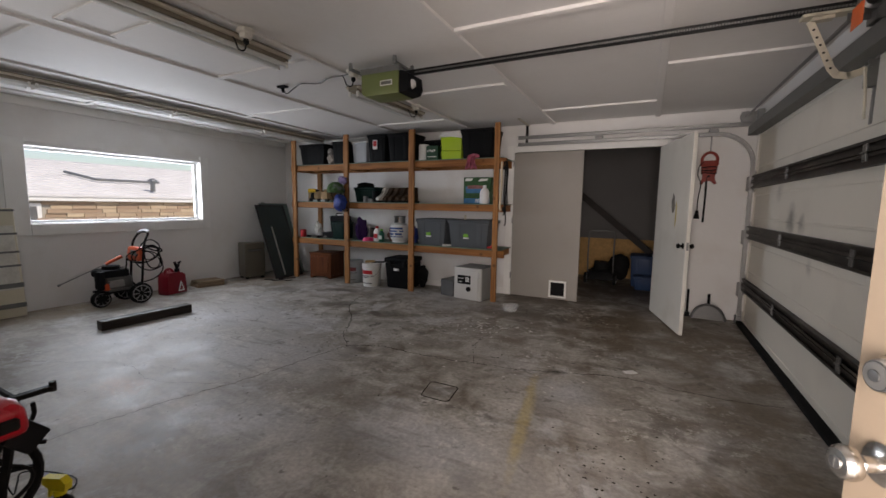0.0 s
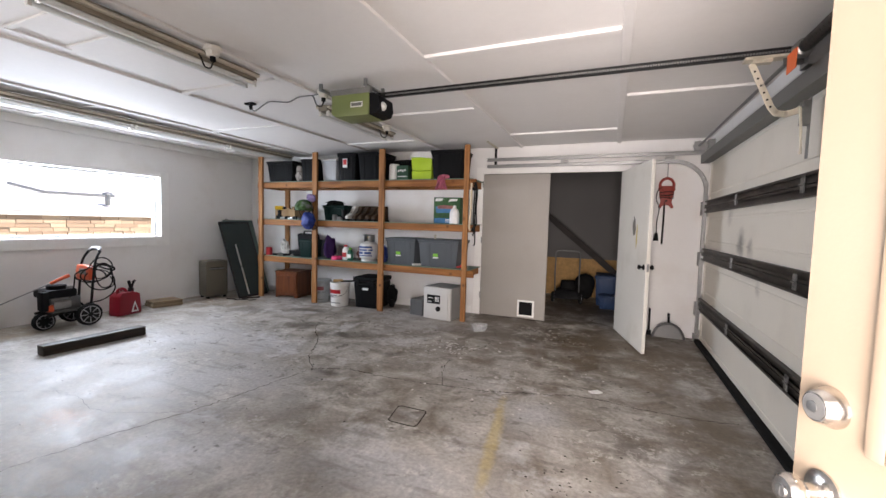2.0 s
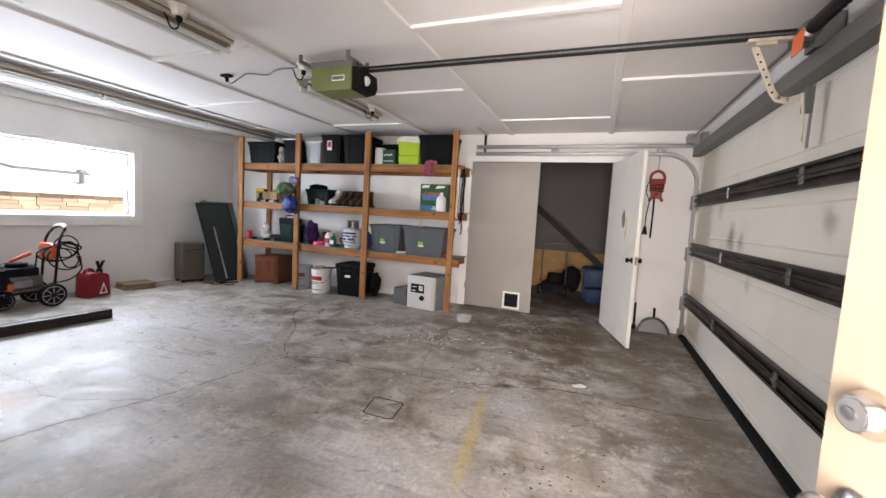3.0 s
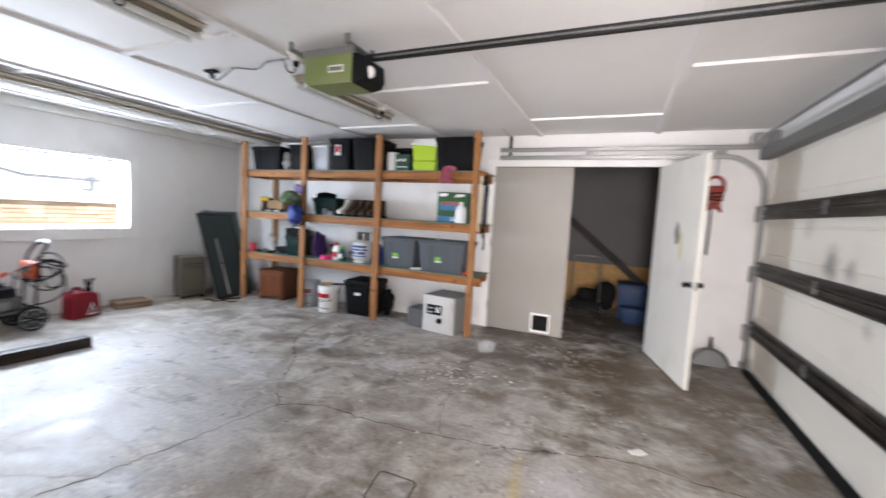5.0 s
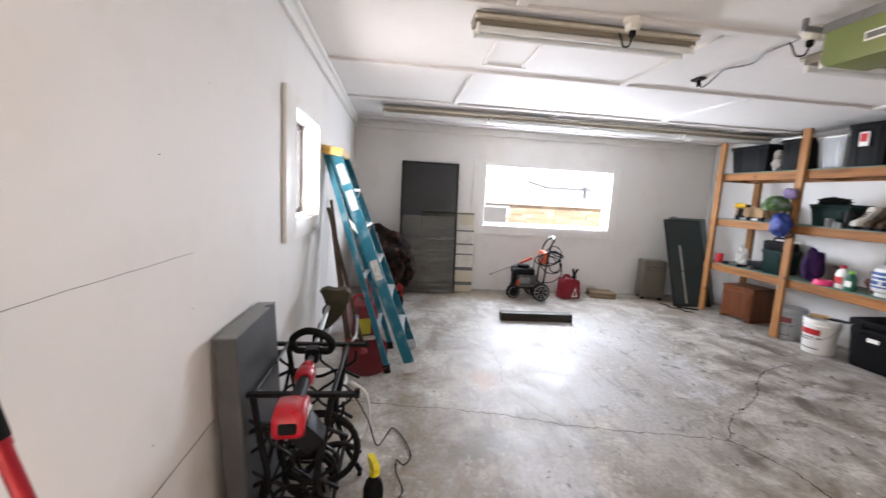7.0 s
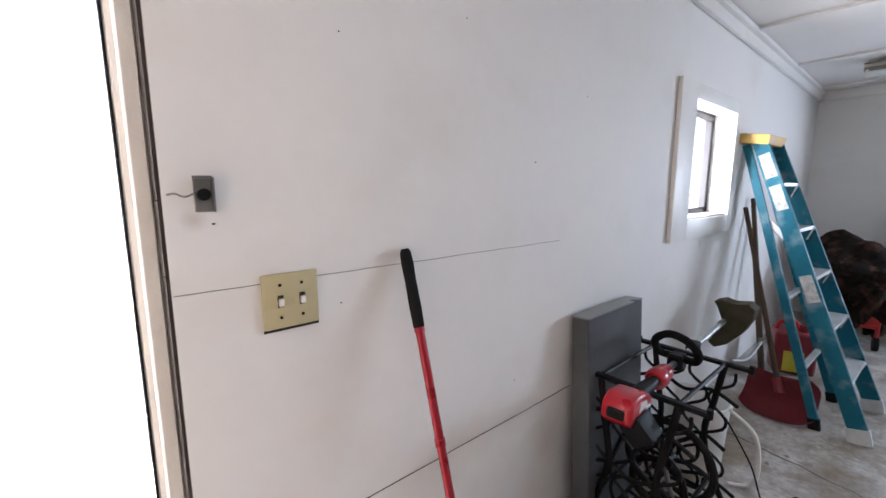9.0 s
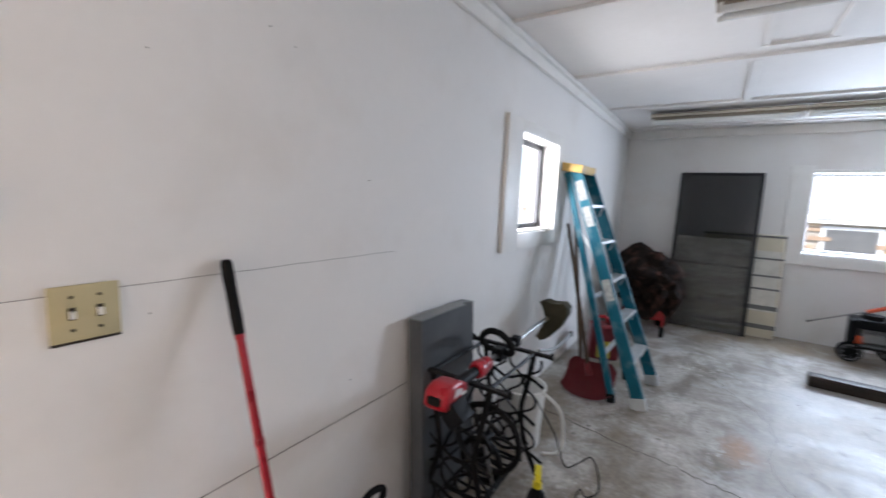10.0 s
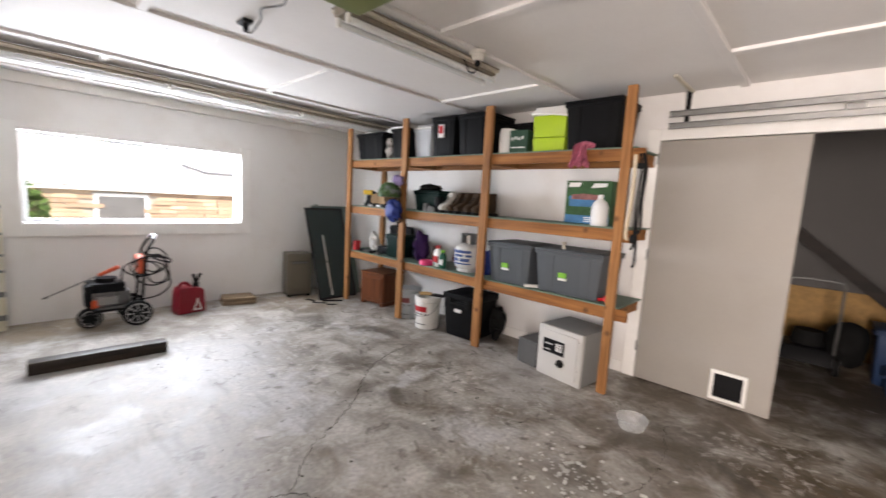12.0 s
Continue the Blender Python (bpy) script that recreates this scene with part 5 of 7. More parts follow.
lathe(f, [(0.002, 0), (0.085, 0), (0.09, 0.01), (0.075, 0.055), (0.068, 0.055), (0.06, 0.02), (0.002, 0.015)], seg=24)
solid("pet_bowl", f, shade("hot_pink_plastic", (0.72, 0.04, 0.17), 0.4), "hot pink plastic pet bowl on the lower shelf", "bowl", (2.33, 5.13, D1))
GREENBOT = shade("green_bottle_plastic", (0.015, 0.09, 0.055), 0.3)


def bottle(at, r, h, mat, cap, label, rz=0.0):
    t = thing("bottle", label, "bottle", at, rz)
    f = B()
    lathe(f, [(0.002, 0), (r * 0.95, 0), (r, 0.008), (r, h * 0.6), (r * 0.8, h * 0.75), (r * 0.4, h * 0.84), (r * 0.38, h * 0.88), (0.002, h * 0.88)], seg=20)
    for v in f.verts:
        v.co.y *= 0.7
    part("body", f, mat, t)
    f = B()
    lathe(f, [(0.002, h * 0.86), (r * 0.48, h * 0.86), (r * 0.46, h), (0.002, h)], seg=16)
    part("cap", f, cap, t)
    f = B()
    box(f, -r * 0.6, r * 0.6, -r * 0.72, -r * 0.5, h * 0.2, h * 0.5, 0.003)
    part("bottle_label", f, REDPL if mat is WHITEPL else LABELWHITE, t)
    return t


bottle((2.47, 5.17, D1), 0.06, 0.24, WHITEPL, REDPL, "white bottle with a red cap and label")
bottle((2.585, 5.13, D1), 0.05, 0.20, GREENBOT, GREENLABEL, "green bottle with a lighter green cap")
f = B()
blob(f, (0, 0, 0.10), (0.08, 0.07, 0.12), 0.6, 3.0, 3, 31.0)
solid("rag_pile", f, shade("red_brown_rag", (0.22, 0.1, 0.08), 0.9, vary=0.6, scale=14), "red and brown rags on the lower shelf", "rag", (2.67, 5.33, D1))
TANKWHITE = shade("tank_paint", (0.62, 0.62, 0.60), 0.35, vary=0.06, scale=6, dirt=0.2)
TANKBLUE = shade("tank_label_blue", (0.03, 0.07, 0.22), 0.4)
t = thing("propane_tank", "white propane tank with blue printed bands", "propane tank", (2.84, 5.26, D1))
f = B()
lathe(f, [(0.002, 0.02), (0.09, 0.02), (0.135, 0.05), (0.15, 0.09), (0.15, 0.22), (0.135, 0.265), (0.09, 0.295), (0.03, 0.305), (0.002, 0.305)], seg=28)
part("cylinder", f, TANKWHITE, t)
f = B()
lathe(f, [(0.10, 0.0), (0.115, 0.0), (0.115, 0.035), (0.10, 0.035)], seg=24)
part("foot_ring", f, TANKWHITE, t)
f = B()
for k in range(16):
    if k in (3, 4, 11, 12):
        continue
    a, b = radians(22.5 * k), radians(22.5 * (k + 1))
    vs = [f.verts.new((0.085 * math.cos(q), 0.085 * math.sin(q), z)) for q, z in ((a, 0.29), (b, 0.29), (b, 0.40), (a, 0.40))]
    f.faces.new(vs)
bmesh.ops.remove_doubles(f, verts=f.verts, dist=0.001)
bmesh.ops.solidify(f, geom=list(f.faces), thickness=0.005)
tube(f, [(0.085 * math.cos(radians(15 * k)), 0.085 * math.sin(radians(15 * k)), 0.40) for k in range(24)], 0.008, 6, 1, True)
part("collar", f, STEEL, t)
f = B()
cyl(f, (0, 0, 0.30), (0, 0, 0.36), 0.018, seg=10)
cyl(f, (0, 0, 0.36), (0, 0, 0.38), 0.03, seg=12)
part("valve", f, shade("brass", (0.5, 0.35, 0.12), 0.35, 0.9), t)
f = B()
for z0, z1, a0, a1 in ((0.205, 0.235, -150, -40), (0.165, 0.19, -150, -70), (0.165, 0.19, -62, -35), (0.115, 0.15, -140, -95), (0.115, 0.15, -85, -45), (0.085, 0.10, -145, -40)):
    for k in range(8):
        a, b = radians(a0 + (a1 - a0) * k / 8), radians(a0 + (a1 - a0) * (k + 1) / 8)
        f.faces.new([f.verts.new((0.1515 * math.cos(q), 0.1515 * math.sin(q), z)) for q, z in ((a, z0), (b, z0), (b, z1), (a, z1))])
part("printed_band", f, TANKBLUE, t, "blue printed lettering bands")
f = B()
blob(f, (0, 0, 0.12), (0.06, 0.09, 0.13), 0.4, 2.0, 3, 41.0)
solid("blue_sack", f, BLUE, "blue sack squeezed beside the propane tank", "sack", (3.09, 5.28, D1))
GT = "grey lidded totes on the lower shelf"
tote("storage_tote", (3.49, 5.29, D1), 0.49, 0.46, 0.39, TOTEGREY, "grey lidded tote with a green and white sticker", group=GT, sticker="green")
tote("storage_tote", (4.08, 5.29, D1), 0.62, 0.46, 0.39, TOTEGREY, "wide grey lidded tote with a green and white sticker", group=GT, sticker="green")
f = B()
lathe(f, [(0.002, 0), (0.02, 0), (0.012, 0.02), (0.012, 0.035), (0.022, 0.045), (0.016, 0.06), (0.002, 0.062)], seg=14)
solid("brass_fitting", f, CREAMARM, "small brass hose fitting on a grey tote", "fitting", (4.0, 5.15, D1 + 0.39))
f = B()
cyl(f, (-0.08, -0.05, 0.016), (0.06, 0.08, 0.016), 0.016, seg=10)
solid("plastic_pipe", f, WHITEPL, "short white plastic pipe on the lower shelf", "pipe", (3.77, 5.12, D1))
f = B()
bmesh.ops.create_uvsphere(f, u_segments=16, v_segments=10, radius=0.035, matrix=Matrix.Translation((0, 0, 0.035)))
cyl(f, (-0.08, 0, 0.02), (-0.02, 0, 0.03), 0.014, seg=8)
solid("float_ball", f, REDPL, "small red float ball on the lower shelf", "ball", (4.43, 5.12, D1))
t = thing("hanging_straps", "black straps and a pale wooden handle hung on the shelf end", "straps", (4.60, 5.02, 1.84))
f = B()
tube(f, [(-0.035, -0.015, 0.02), (-0.034, -0.015, -0.3), (-0.05, -0.015, -0.55), (-0.03, -0.02, -0.60)], 0.014, 6, 3)
part("wooden_handle", f, shade("pale_ash", (0.6, 0.5, 0.35), 0.5, vary=0.1), t, "pale wooden handle")
for dx, l in ((0.0, 0.62), (0.02, 0.75), (0.035, 0.5)):
    f = B()
    tube(f, [(dx - 0.01, -0.005, 0.03), (dx + 0.012, -0.012, -0.1), (dx, -0.004, -l * 0.6), (dx + 0.012, -0.012, -l), (dx - 0.006, -0.01, -l - 0.05)], 0.008, 6)
    part("strap", f, RUBBER, t, "black webbing strap")
f = B()
box(f, -0.02, 0.03, -0.025, 0.0, -0.08, -0.04, 0.004)
box(f, -0.015, 0.025, -0.025, 0.0, -0.62, -0.56, 0.004)
part("buckle", f, RUBBER, t)

# under the shelf
CHERRY = wood("cherry_veneer", (0.17, 0.055, 0.02), (0.10, 0.03, 0.012), "z", 1.5, 0.4)
t = thing("wooden_cabinet", "small brown wooden cabinet under the shelf", "cabinet", (1.27, 5.34, 0), 8)
f = B()
box(f, -0.21, 0.21, -0.2, 0.2, 0.05, 0.42, 0.004)
part("body", f, CHERRY, t)
f = B()
box(f, -0.22, 0.22, -0.21, 0.21, 0.42, 0.445, 0.006)
part("top", f, CHERRY, t)
f = B()
box(f, -0.195, 0.195, -0.212, -0.2, 0.07, 0.40, 0.004)
part("door", f, CHERRY, t)
f = B()
box(f, -0.17, 0.17, -0.218, -0.2115, 0.10, 0.37, 0.005)
part("door_panel", f, CHERRY, t)
f = B()
slab(f, [(-0.21, 0.0), (-0.16, 0.0), (-0.14, 0.035), (0.14, 0.035), (0.16, 0.0), (0.21, 0.0), (0.21, 0.05), (-0.21, 0.05)], -0.2, 0.2)
part("plinth", f, CHERRY, t)


def bucket(at, mat, label, rz=0.0, lid=True, band=REDPL):
    t = thing("bucket", label, "bucket", at, rz)
    f = B()
    prof = [(0.002, 0.0), (0.128, 0.0), (0.131, 0.006), (0.145, 0.29), (0.152, 0.292), (0.152, 0.305), (0.146, 0.308), (0.147, 0.325), (0.153, 0.327), (0.153, 0.34), (0.148, 0.362), (0.142, 0.362)]
    lathe(f, prof + ([(0.002, 0.36)] if lid else [(0.135, 0.2), (0.002, 0.2)]), seg=32)
    part("pail", f, mat, t)
    f = B()
    for z0, z1, a0, a1, rr in ((0.20, 0.26, -160, -60, 0.1436),):
        for k in range(12):
            a, b = radians(a0 + (a1 - a0) * k / 12), radians(a0 + (a1 - a0) * (k + 1) / 12)
            f.faces.new([f.verts.new((r2 * math.cos(q), r2 * math.sin(q), z)) for q, z, r2 in ((a, z0, 0.1425), (b, z0, 0.1425), (b, z1, 0.1452), (a, z1, 0.1452))])
    part("printed_band", f, band, t, "red printed band")
    f = B()
    for z, a0, a1 in ((0.165, -150, -80), (0.14, -150, -95), (0.05, -160, -60), (0.165, -70, -50)):
        for k in range(6):
            a, b = radians(a0 + (a1 - a0) * k / 6), radians(a0 + (a1 - a0) * (k + 1) / 6)
            r2 = 0.1325 + z * 0.047
            f.faces.new([f.verts.new((r2 * math.cos(q), r2 * math.sin(q), zz)) for q, zz in ((a, z), (b, z), (b, z + 0.012), (a, z + 0.012))])
    part("print", f, GREYSTRUT if mat is not TOTEGREY else LABELWHITE, t)
    f = B()
    tube(f, [(0.15, 0, 0.30), (0.14, -0.08, 0.22), (0.08, -0.14, 0.17), (0, -0.157, 0.155), (-0.08, -0.14, 0.17), (-0.14, -0.08, 0.22), (-0.15, 0, 0.30)], 0.003, 5)
    part("bail_handle", f, STEEL, t)
    return t


GREYPAIL = shade("grey_pail", (0.33, 0.34, 0.34), 0.4, vary=0.06, dirt=0.2)
bucket((1.99, 5.20, 0), GREYPAIL, "grey plastic pail with a red label under the shelf", 20, band=shade("maroon_label", (0.22, 0.05, 0.05), 0.5, vary=0.4, scale=20))
bucket((2.42, 5.10, 0), WHITEPL, "white plastic pail of tools with a red band", 10, lid=False)
t = thing("trowels", "wooden handled trowels lying across the white pail", "trowel", (2.42, 5.10, 0.36))
f = B()
cyl(f, (-0.08, -0.06, 0.02), (0.03, 0.02, 0.03), 0.02, 0.016, seg=10)
cyl(f, (-0.03, -0.10, 0.035), (0.08, -0.03, 0.04), 0.02, 0.016, seg=10)
part("grip", f, shade("tan_handle", (0.5, 0.32, 0.14), 0.6, vary=0.2), t)
f = B()
slab(f, [(0.0, 0.0), (0.22, 0.02), (0.24, 0.035), (0.02, 0.02)], 0.0, 0.09)
part("blade", f, BLACKMETAL, t)
t = thing("hard_cooler", "black hard cooler with a lid under the shelf", "cooler", (2.90, 5.28, 0), 3)
f = B()
taper(f, 0.37, 0.36, 0.42, 0.42, 0, 0.40, 0.02)
part("body", f, TOTEBLACK, t)
f = B()
box(f, -0.22, 0.22, -0.22, 0.22, 0.405, 0.475, 0.018, 2)
part("lid", f, TOTEBLACK, t)
f = B()
for s in (-0.12, 0.12):
    box(f, s - 0.025, s + 0.025, -0.232, -0.215, 0.34, 0.44, 0.006)
part("latch", f, RUBBER, t)
f = B()
box(f, -0.05, 0.04, -0.218, -0.206, 0.28, 0.315, 0.002)
part("badge", f, LABELWHITE, t, "pale badge plate")
f = B()
box(f, -0.12, 0.12, -0.235, -0.2, 0.36, 0.385, 0.006)
part("handle", f, RUBBER, t)
t = thing("rolling_bag", "black rolling bag with small wheels under the shelf", "bag", (3.13, 5.48, 0))
f = B()
blob(f, (0, 0, 0.17), (0.09, 0.10, 0.16), 0.25, 2.0, 3, 51.0)
part("bag", f, RUBBER, t)
for s in (-0.07, 0.07):
    f = B()
    cyl(f, (s - 0.02, -0.11, 0.06), (s + 0.02, -0.11, 0.06), 0.06, seg=18)
    part("wheel", f, BLACKPLASTIC, t)
STEELGREY = shade("grey_steel_box", (0.10, 0.10, 0.10), 0.5, 0.3, vary=0.1)
f = B()
box(f, -0.11, 0.11, -0.16, 0.16, 0, 0.23, 0.006)
box(f, -0.112, 0.112, -0.162, 0.162, 0.19, 0.196)
solid("metal_box", f, STEELGREY, "grey steel cash box beside the safe", "box", (3.80, 5.22, 0), -10)
SAFEPAINT = shade("pale_grey_safe_paint", (0.47, 0.465, 0.445), 0.45, vary=0.05, scale=5, fine=140, bump=0.12)
SAFESIDE = shade("grey_safe_body", (0.22, 0.22, 0.215), 0.5, vary=0.06, fine=140, bump=0.12)
t = thing("safe", "pale grey steel safe with a keypad and dial", "safe", (4.155, 5.20, 0), -8)
f = B()
box(f, -0.215, 0.215, -0.185, 0.22, 0.0, 0.44, 0.008, 2)
part("body", f, SAFESIDE, t)
f = B()
box(f, -0.215, 0.215, -0.22, -0.186, 0.0, 0.44, 0.006, 2)
part("front_frame", f, SAFEPAINT, t)
f = B()
box(f, -0.185, 0.175, -0.232, -0.2195, 0.035, 0.405, 0.005, 2)
dr = part("door", f, SAFEPAINT, t)
f = B()
box(f, -0.15, 0.06, -0.240, -0.231, 0.215, 0.335, 0.004)
k = part("keypad", f, BLACKPLASTIC, dr, "black keypad plate")
for i in range(4):
    for j in range(3):
        f = B()
        box(f, -0.02 + j * 0.022, -0.004 + j * 0.022, -0.2425, -0.2395, 0.25 + i * 0.017, 0.262 + i * 0.017)
        part("key", f, LABELWHITE, dr)
for x1, z0 in ((-0.05, 0.29), (-0.07, 0.24)):
    f = B()
    box(f, -0.13, x1, -0.2415, -0.2395, z0, z0 + 0.007)
    part("printed_line", f, LABELWHITE, dr)
f = B()
lathe(f, [(0.002, 0), (0.035, 0), (0.035, 0.01), (0.02, 0.014), (0.02, 0.03), (0.002, 0.032)], seg=20, m=pose(0.03, -0.232, 0.15, 90, 0, 0))
box(f, 0.005, 0.055, -0.275, -0.26, 0.142, 0.158, 0.004)
part("dial", f, BLACKMETAL, dr, "dark turning handle")
for z in (0.06, 0.30):
    f = B()
    cyl(f, (0.19, -0.226, z), (0.19, -0.226, z + 0.08), 0.009, seg=10)
    part("hinge", f, SAFEPAINT, t)
f = B()
lathe(f, [(0.002, 0.002), (0.072, 0.002), (0.08, 0.01), (0.095, 0.075), (0.102, 0.075), (0.102, 0.08), (0.091, 0.078), (0.076, 0.014), (0.002, 0.007)], seg=28)
solid("plastic_tub", f, shade("clear_tub_plastic", (0.75, 0.76, 0.75), 0.25, alpha=0.16, bump=0.02), "clear round plastic tub on the floor", "tub", (4.84, 4.68, 0))
f = B()
box(f, 0.0, 4.42, W - 0.016, W - 0.003, 0, 0.10, 0.002)
structure("baseboard", f, TRIM, "white baseboard behind the shelf", "baseboard")

# ---- west end ----
SCREENMESH = shade("black_screen_mesh", (0.02, 0.02, 0.021), 0.6, vary=0.2, scale=3, alpha=0.5, bump=0)
SCREENFRAME = shade("black_aluminium", (0.02, 0.02, 0.022), 0.4, 0.5, vary=0.15)
PANELCREAM = shade("cream_panel", (0.62, 0.57, 0.44), 0.5, vary=0.05, scale=4)
WRAP = shade("shiny_plastic_wrap", (0.66, 0.64, 0.58), 0.12, vary=0.2, scale=8, fine=26, bump=0.6)

t = thing("panel_stack", "strapped stack of cream panels in plastic wrap", "panels", (0.16, 1.00, 0), ry=-6)
f = B()
box(f, -0.05, 0.03, 0, 0.78, 0, 1.19, 0.006)
part("panel", f, PANELCREAM, t)
f = B()
box(f, 0.031, 0.036, 0.02, 0.76, 0.30, 1.0, 0.002)
part("plastic_wrap", f, WRAP, t, "crinkled clear plastic wrap")
for z in (0.10, 0.32, 0.55, 0.70, 0.90, 1.155):
    f = B()
    box(f, -0.053, 0.04, -0.003, 0.783, z, z + (0.05 if z < 0.5 else 0.022), 0.002)
    part("dark_slat", f, GREYSTRUT, t, "dark strap")

t = thing("screen_door", "black mesh screen door leaning on the wall", "screen door", (0.30, 0.675, 0), ry=-7.0)
f = B()
for y0, y1, z0, z1 in ((0, 0.035, 0, 1.90), (0.80, 0.835, 0, 1.90), (0.035, 0.80, 0, 0.05), (0.035, 0.80, 1.865, 1.90), (0.035, 0.80, 0.78, 0.81)):
    box(f, -0.02, 0.005, y0, y1, z0, z1, 0.003)
part("frame", f, SCREENFRAME, t)
f = B()
box(f, -0.011, -0.009, 0.035, 0.80, 0.05, 0.78)
box(f, -0.011, -0.009, 0.035, 0.80, 0.81, 1.865)
part("mesh", f, SCREENMESH, t, "fine black screen mesh")

CAMO = shade("camouflage_cloth", (0.016, 0.011, 0.009), 0.9, vary=0.9, scale=11, fine=34, bump=0.6, dirt=0.9, dirt_color=(0.085, 0.040, 0.028))
REDENAMEL = shade("red_enamel", (0.42, 0.02, 0.02), 0.35, vary=0.12, scale=6, dirt=0.15)
t = thing("utility_cart", "red steel cart heaped with a camouflage cloth", "cart", (0.78, 0.48, 0), 10)
f = B()
for at, size, rough, freq, seed in (((0, 0, 0.66), (0.40, 0.33, 0.30), 0.4, 1.7, 61.0), ((0.12, 0.15, 0.48), (0.27, 0.21, 0.33), 0.45, 2.4, 64.0), ((0.22, -0.02, 0.50), (0.16, 0.24, 0.26), 0.5, 2.8, 67.0)):
    f = B()
    blob(f, at, size, rough, freq, 4, seed)
    for v in f.verts:
        v.co += Vector((0.03, 0.03, 0.035)) * (abs(noise.noise(v.co * 7 + Vector((0, 0, seed)))) - 0.2) + Vector((0.012, 0.012, 0.015)) * noise.noise(v.co * 17)
    part("cloth", f, CAMO, t, "rumpled camouflage cloth")
f = B()
for x in (-0.25, 0.25):
    for y in (-0.2, 0.2):
        tube(f, [(x, y, 0.09), (x, y, 0.5), (x * 0.96, y * 0.9, 0.62)], 0.016, 8)
tube(f, [(-0.25, -0.2, 0.2), (0.25, -0.2, 0.2), (0.25, 0.2, 0.2), (-0.25, 0.2, 0.2)], 0.014, 6, 1, True)
part("frame", f, REDENAMEL, t, "red tube frame")
f = B()
box(f, -0.26, 0.26, -0.21, 0.21, 0.19, 0.23, 0.01)
box(f, 0.2, 0.27, -0.03, 0.21, 0.22, 0.50, 0.01)
part("tray", f, REDENAMEL, t)
for x in (-0.25, 0.25):
    for y in (-0.2, 0.2):
        f = B()
        cyl(f, (x, y - 0.018, 0.06), (x, y + 0.018, 0.06), 0.06, seg=18)
        part("caster", f, RUBBER, t)

# pressure washer
ORANGEP = shade("orange_red_plastic", (0.55, 0.08, 0.025), 0.4, vary=0.08, scale=6)
ENGINE = shade("engine_grey", (0.14, 0.14, 0.14), 0.45, 0.6, vary=0.3, scale=14, dirt=0.3)
pw = thing("pressure_washer", "orange and black petrol pressure washer on wheels", "pressure washer", (0.42, 2.60, 0), 0)


RIMGREY = shade("grey_rim", (0.36, 0.36, 0.36), 0.5, vary=0.2, scale=20)


def wheel(parent, at, r, w, axis, name="wheel"):
    m = Matrix.Translation(at) @ {"y": pose(0, 0, 0, 90, 0, 0), "x": pose(0, 0, 0, 0, 90, 0)}[axis]
    f = B()
    lathe(f, [(r * 0.72, -w / 2), (r * 0.93, -w / 2), (r, -w / 4), (r, w / 4), (r * 0.93, w / 2), (r * 0.72, w / 2)], seg=28, m=m)
    k = part(name, f, RUBBER, parent, "black rubber wheel")
    f = B()
    lathe(f, [(0.004, -w * 0.3), (r * 0.2, -w * 0.42), (r * 0.22, -w * 0.2), (r * 0.55, -w * 0.15), (r * 0.73, -w * 0.45), (r * 0.73, w * 0.45), (r * 0.55, w * 0.15), (r * 0.22, w * 0.2), (r * 0.2, w * 0.42), (0.004, w * 0.3)], seg=24, m=m)
    for side in (-1, 1):
        for q in range(8):
            a = math.pi * q / 4
            tube(f, [tuple(m @ Vector((r * 0.2 * math.cos(a), r * 0.2 * math.sin(a), side * w * 0.42))), tuple(m @ Vector((r * 0.74 * math.cos(a), r * 0.74 * math.sin(a), side * w * 0.46)))], r * 0.05, 5, 0)
        tube(f, [tuple(m @ Vector((r * 0.75 * math.cos(math.pi * q / 12), r * 0.75 * math.sin(math.pi * q / 12), side * w * 0.49))) for q in range(24)], r * 0.035, 5, 1, True)
    part("rim", f, RIMGREY, k, "grey spoked plastic rim")
    return k


wheel(pw, (0.20, 0.10, 0.13), 0.13, 0.055, "x")
wheel(pw, (-0.16, 0.10, 0.13), 0.13, 0.055, "x")
wheel(pw, (0.06, -0.26, 0.10), 0.10, 0.07, "x")
f = B()
for x in (-0.12, 0.15):
    tube(f, [(x, -0.26, 0.17), (x, -0.10, 0.18), (x, 0.08, 0.17), (x, 0.14, 0.22), (x, 0.17, 0.5), (x, 0.20, 0.74), (x * 0.85, 0.26, 0.86)], 0.014, 8)
tube(f, [(-0.102, 0.26, 0.86), (-0.05, 0.28, 0.885), (0.07, 0.28, 0.885), (0.1275, 0.26, 0.86)], 0.016, 8)
tube(f, [(-0.12, -0.20, 0.175), (0.15, -0.20, 0.175)], 0.012, 6, 0)
tube(f, [(-0.16, 0.10, 0.13), (0.20, 0.10, 0.13)], 0.01, 6, 0)
part("frame", f, BLACKMETAL, pw, "black tube frame")
f = B()
tube(f, [(-0.095, 0.262, 0.872), (-0.04, 0.288, 0.90), (0.07, 0.288, 0.90), (0.118, 0.262, 0.872)], 0.019, 8)
part("handle_grip", f, shade("grey_grip", (0.35, 0.35, 0.36), 0.5), pw, "grey handle grip")
f = B()
box(f, -0.13, 0.16, -0.22, 0.06, 0.19, 0.21, 0.004)
box(f, -0.10, 0.13, -0.22, 0.06, 0.21, 0.36, 0.02, 2)
for k in range(6):
    box(f, -0.10, 0.125, -0.17 + k * 0.03, -0.155 + k * 0.03, 0.24, 0.345, 0.003)
part("engine_block", f, ENGINE, pw, "grey finned petrol engine")
f = B()
box(f, -0.13, 0.15, -0.27, 0.02, 0.355, 0.45, 0.025, 2)
cyl(f, (0.02, -0.12, 0.45), (0.02, -0.12, 0.49), 0.09, seg=18)
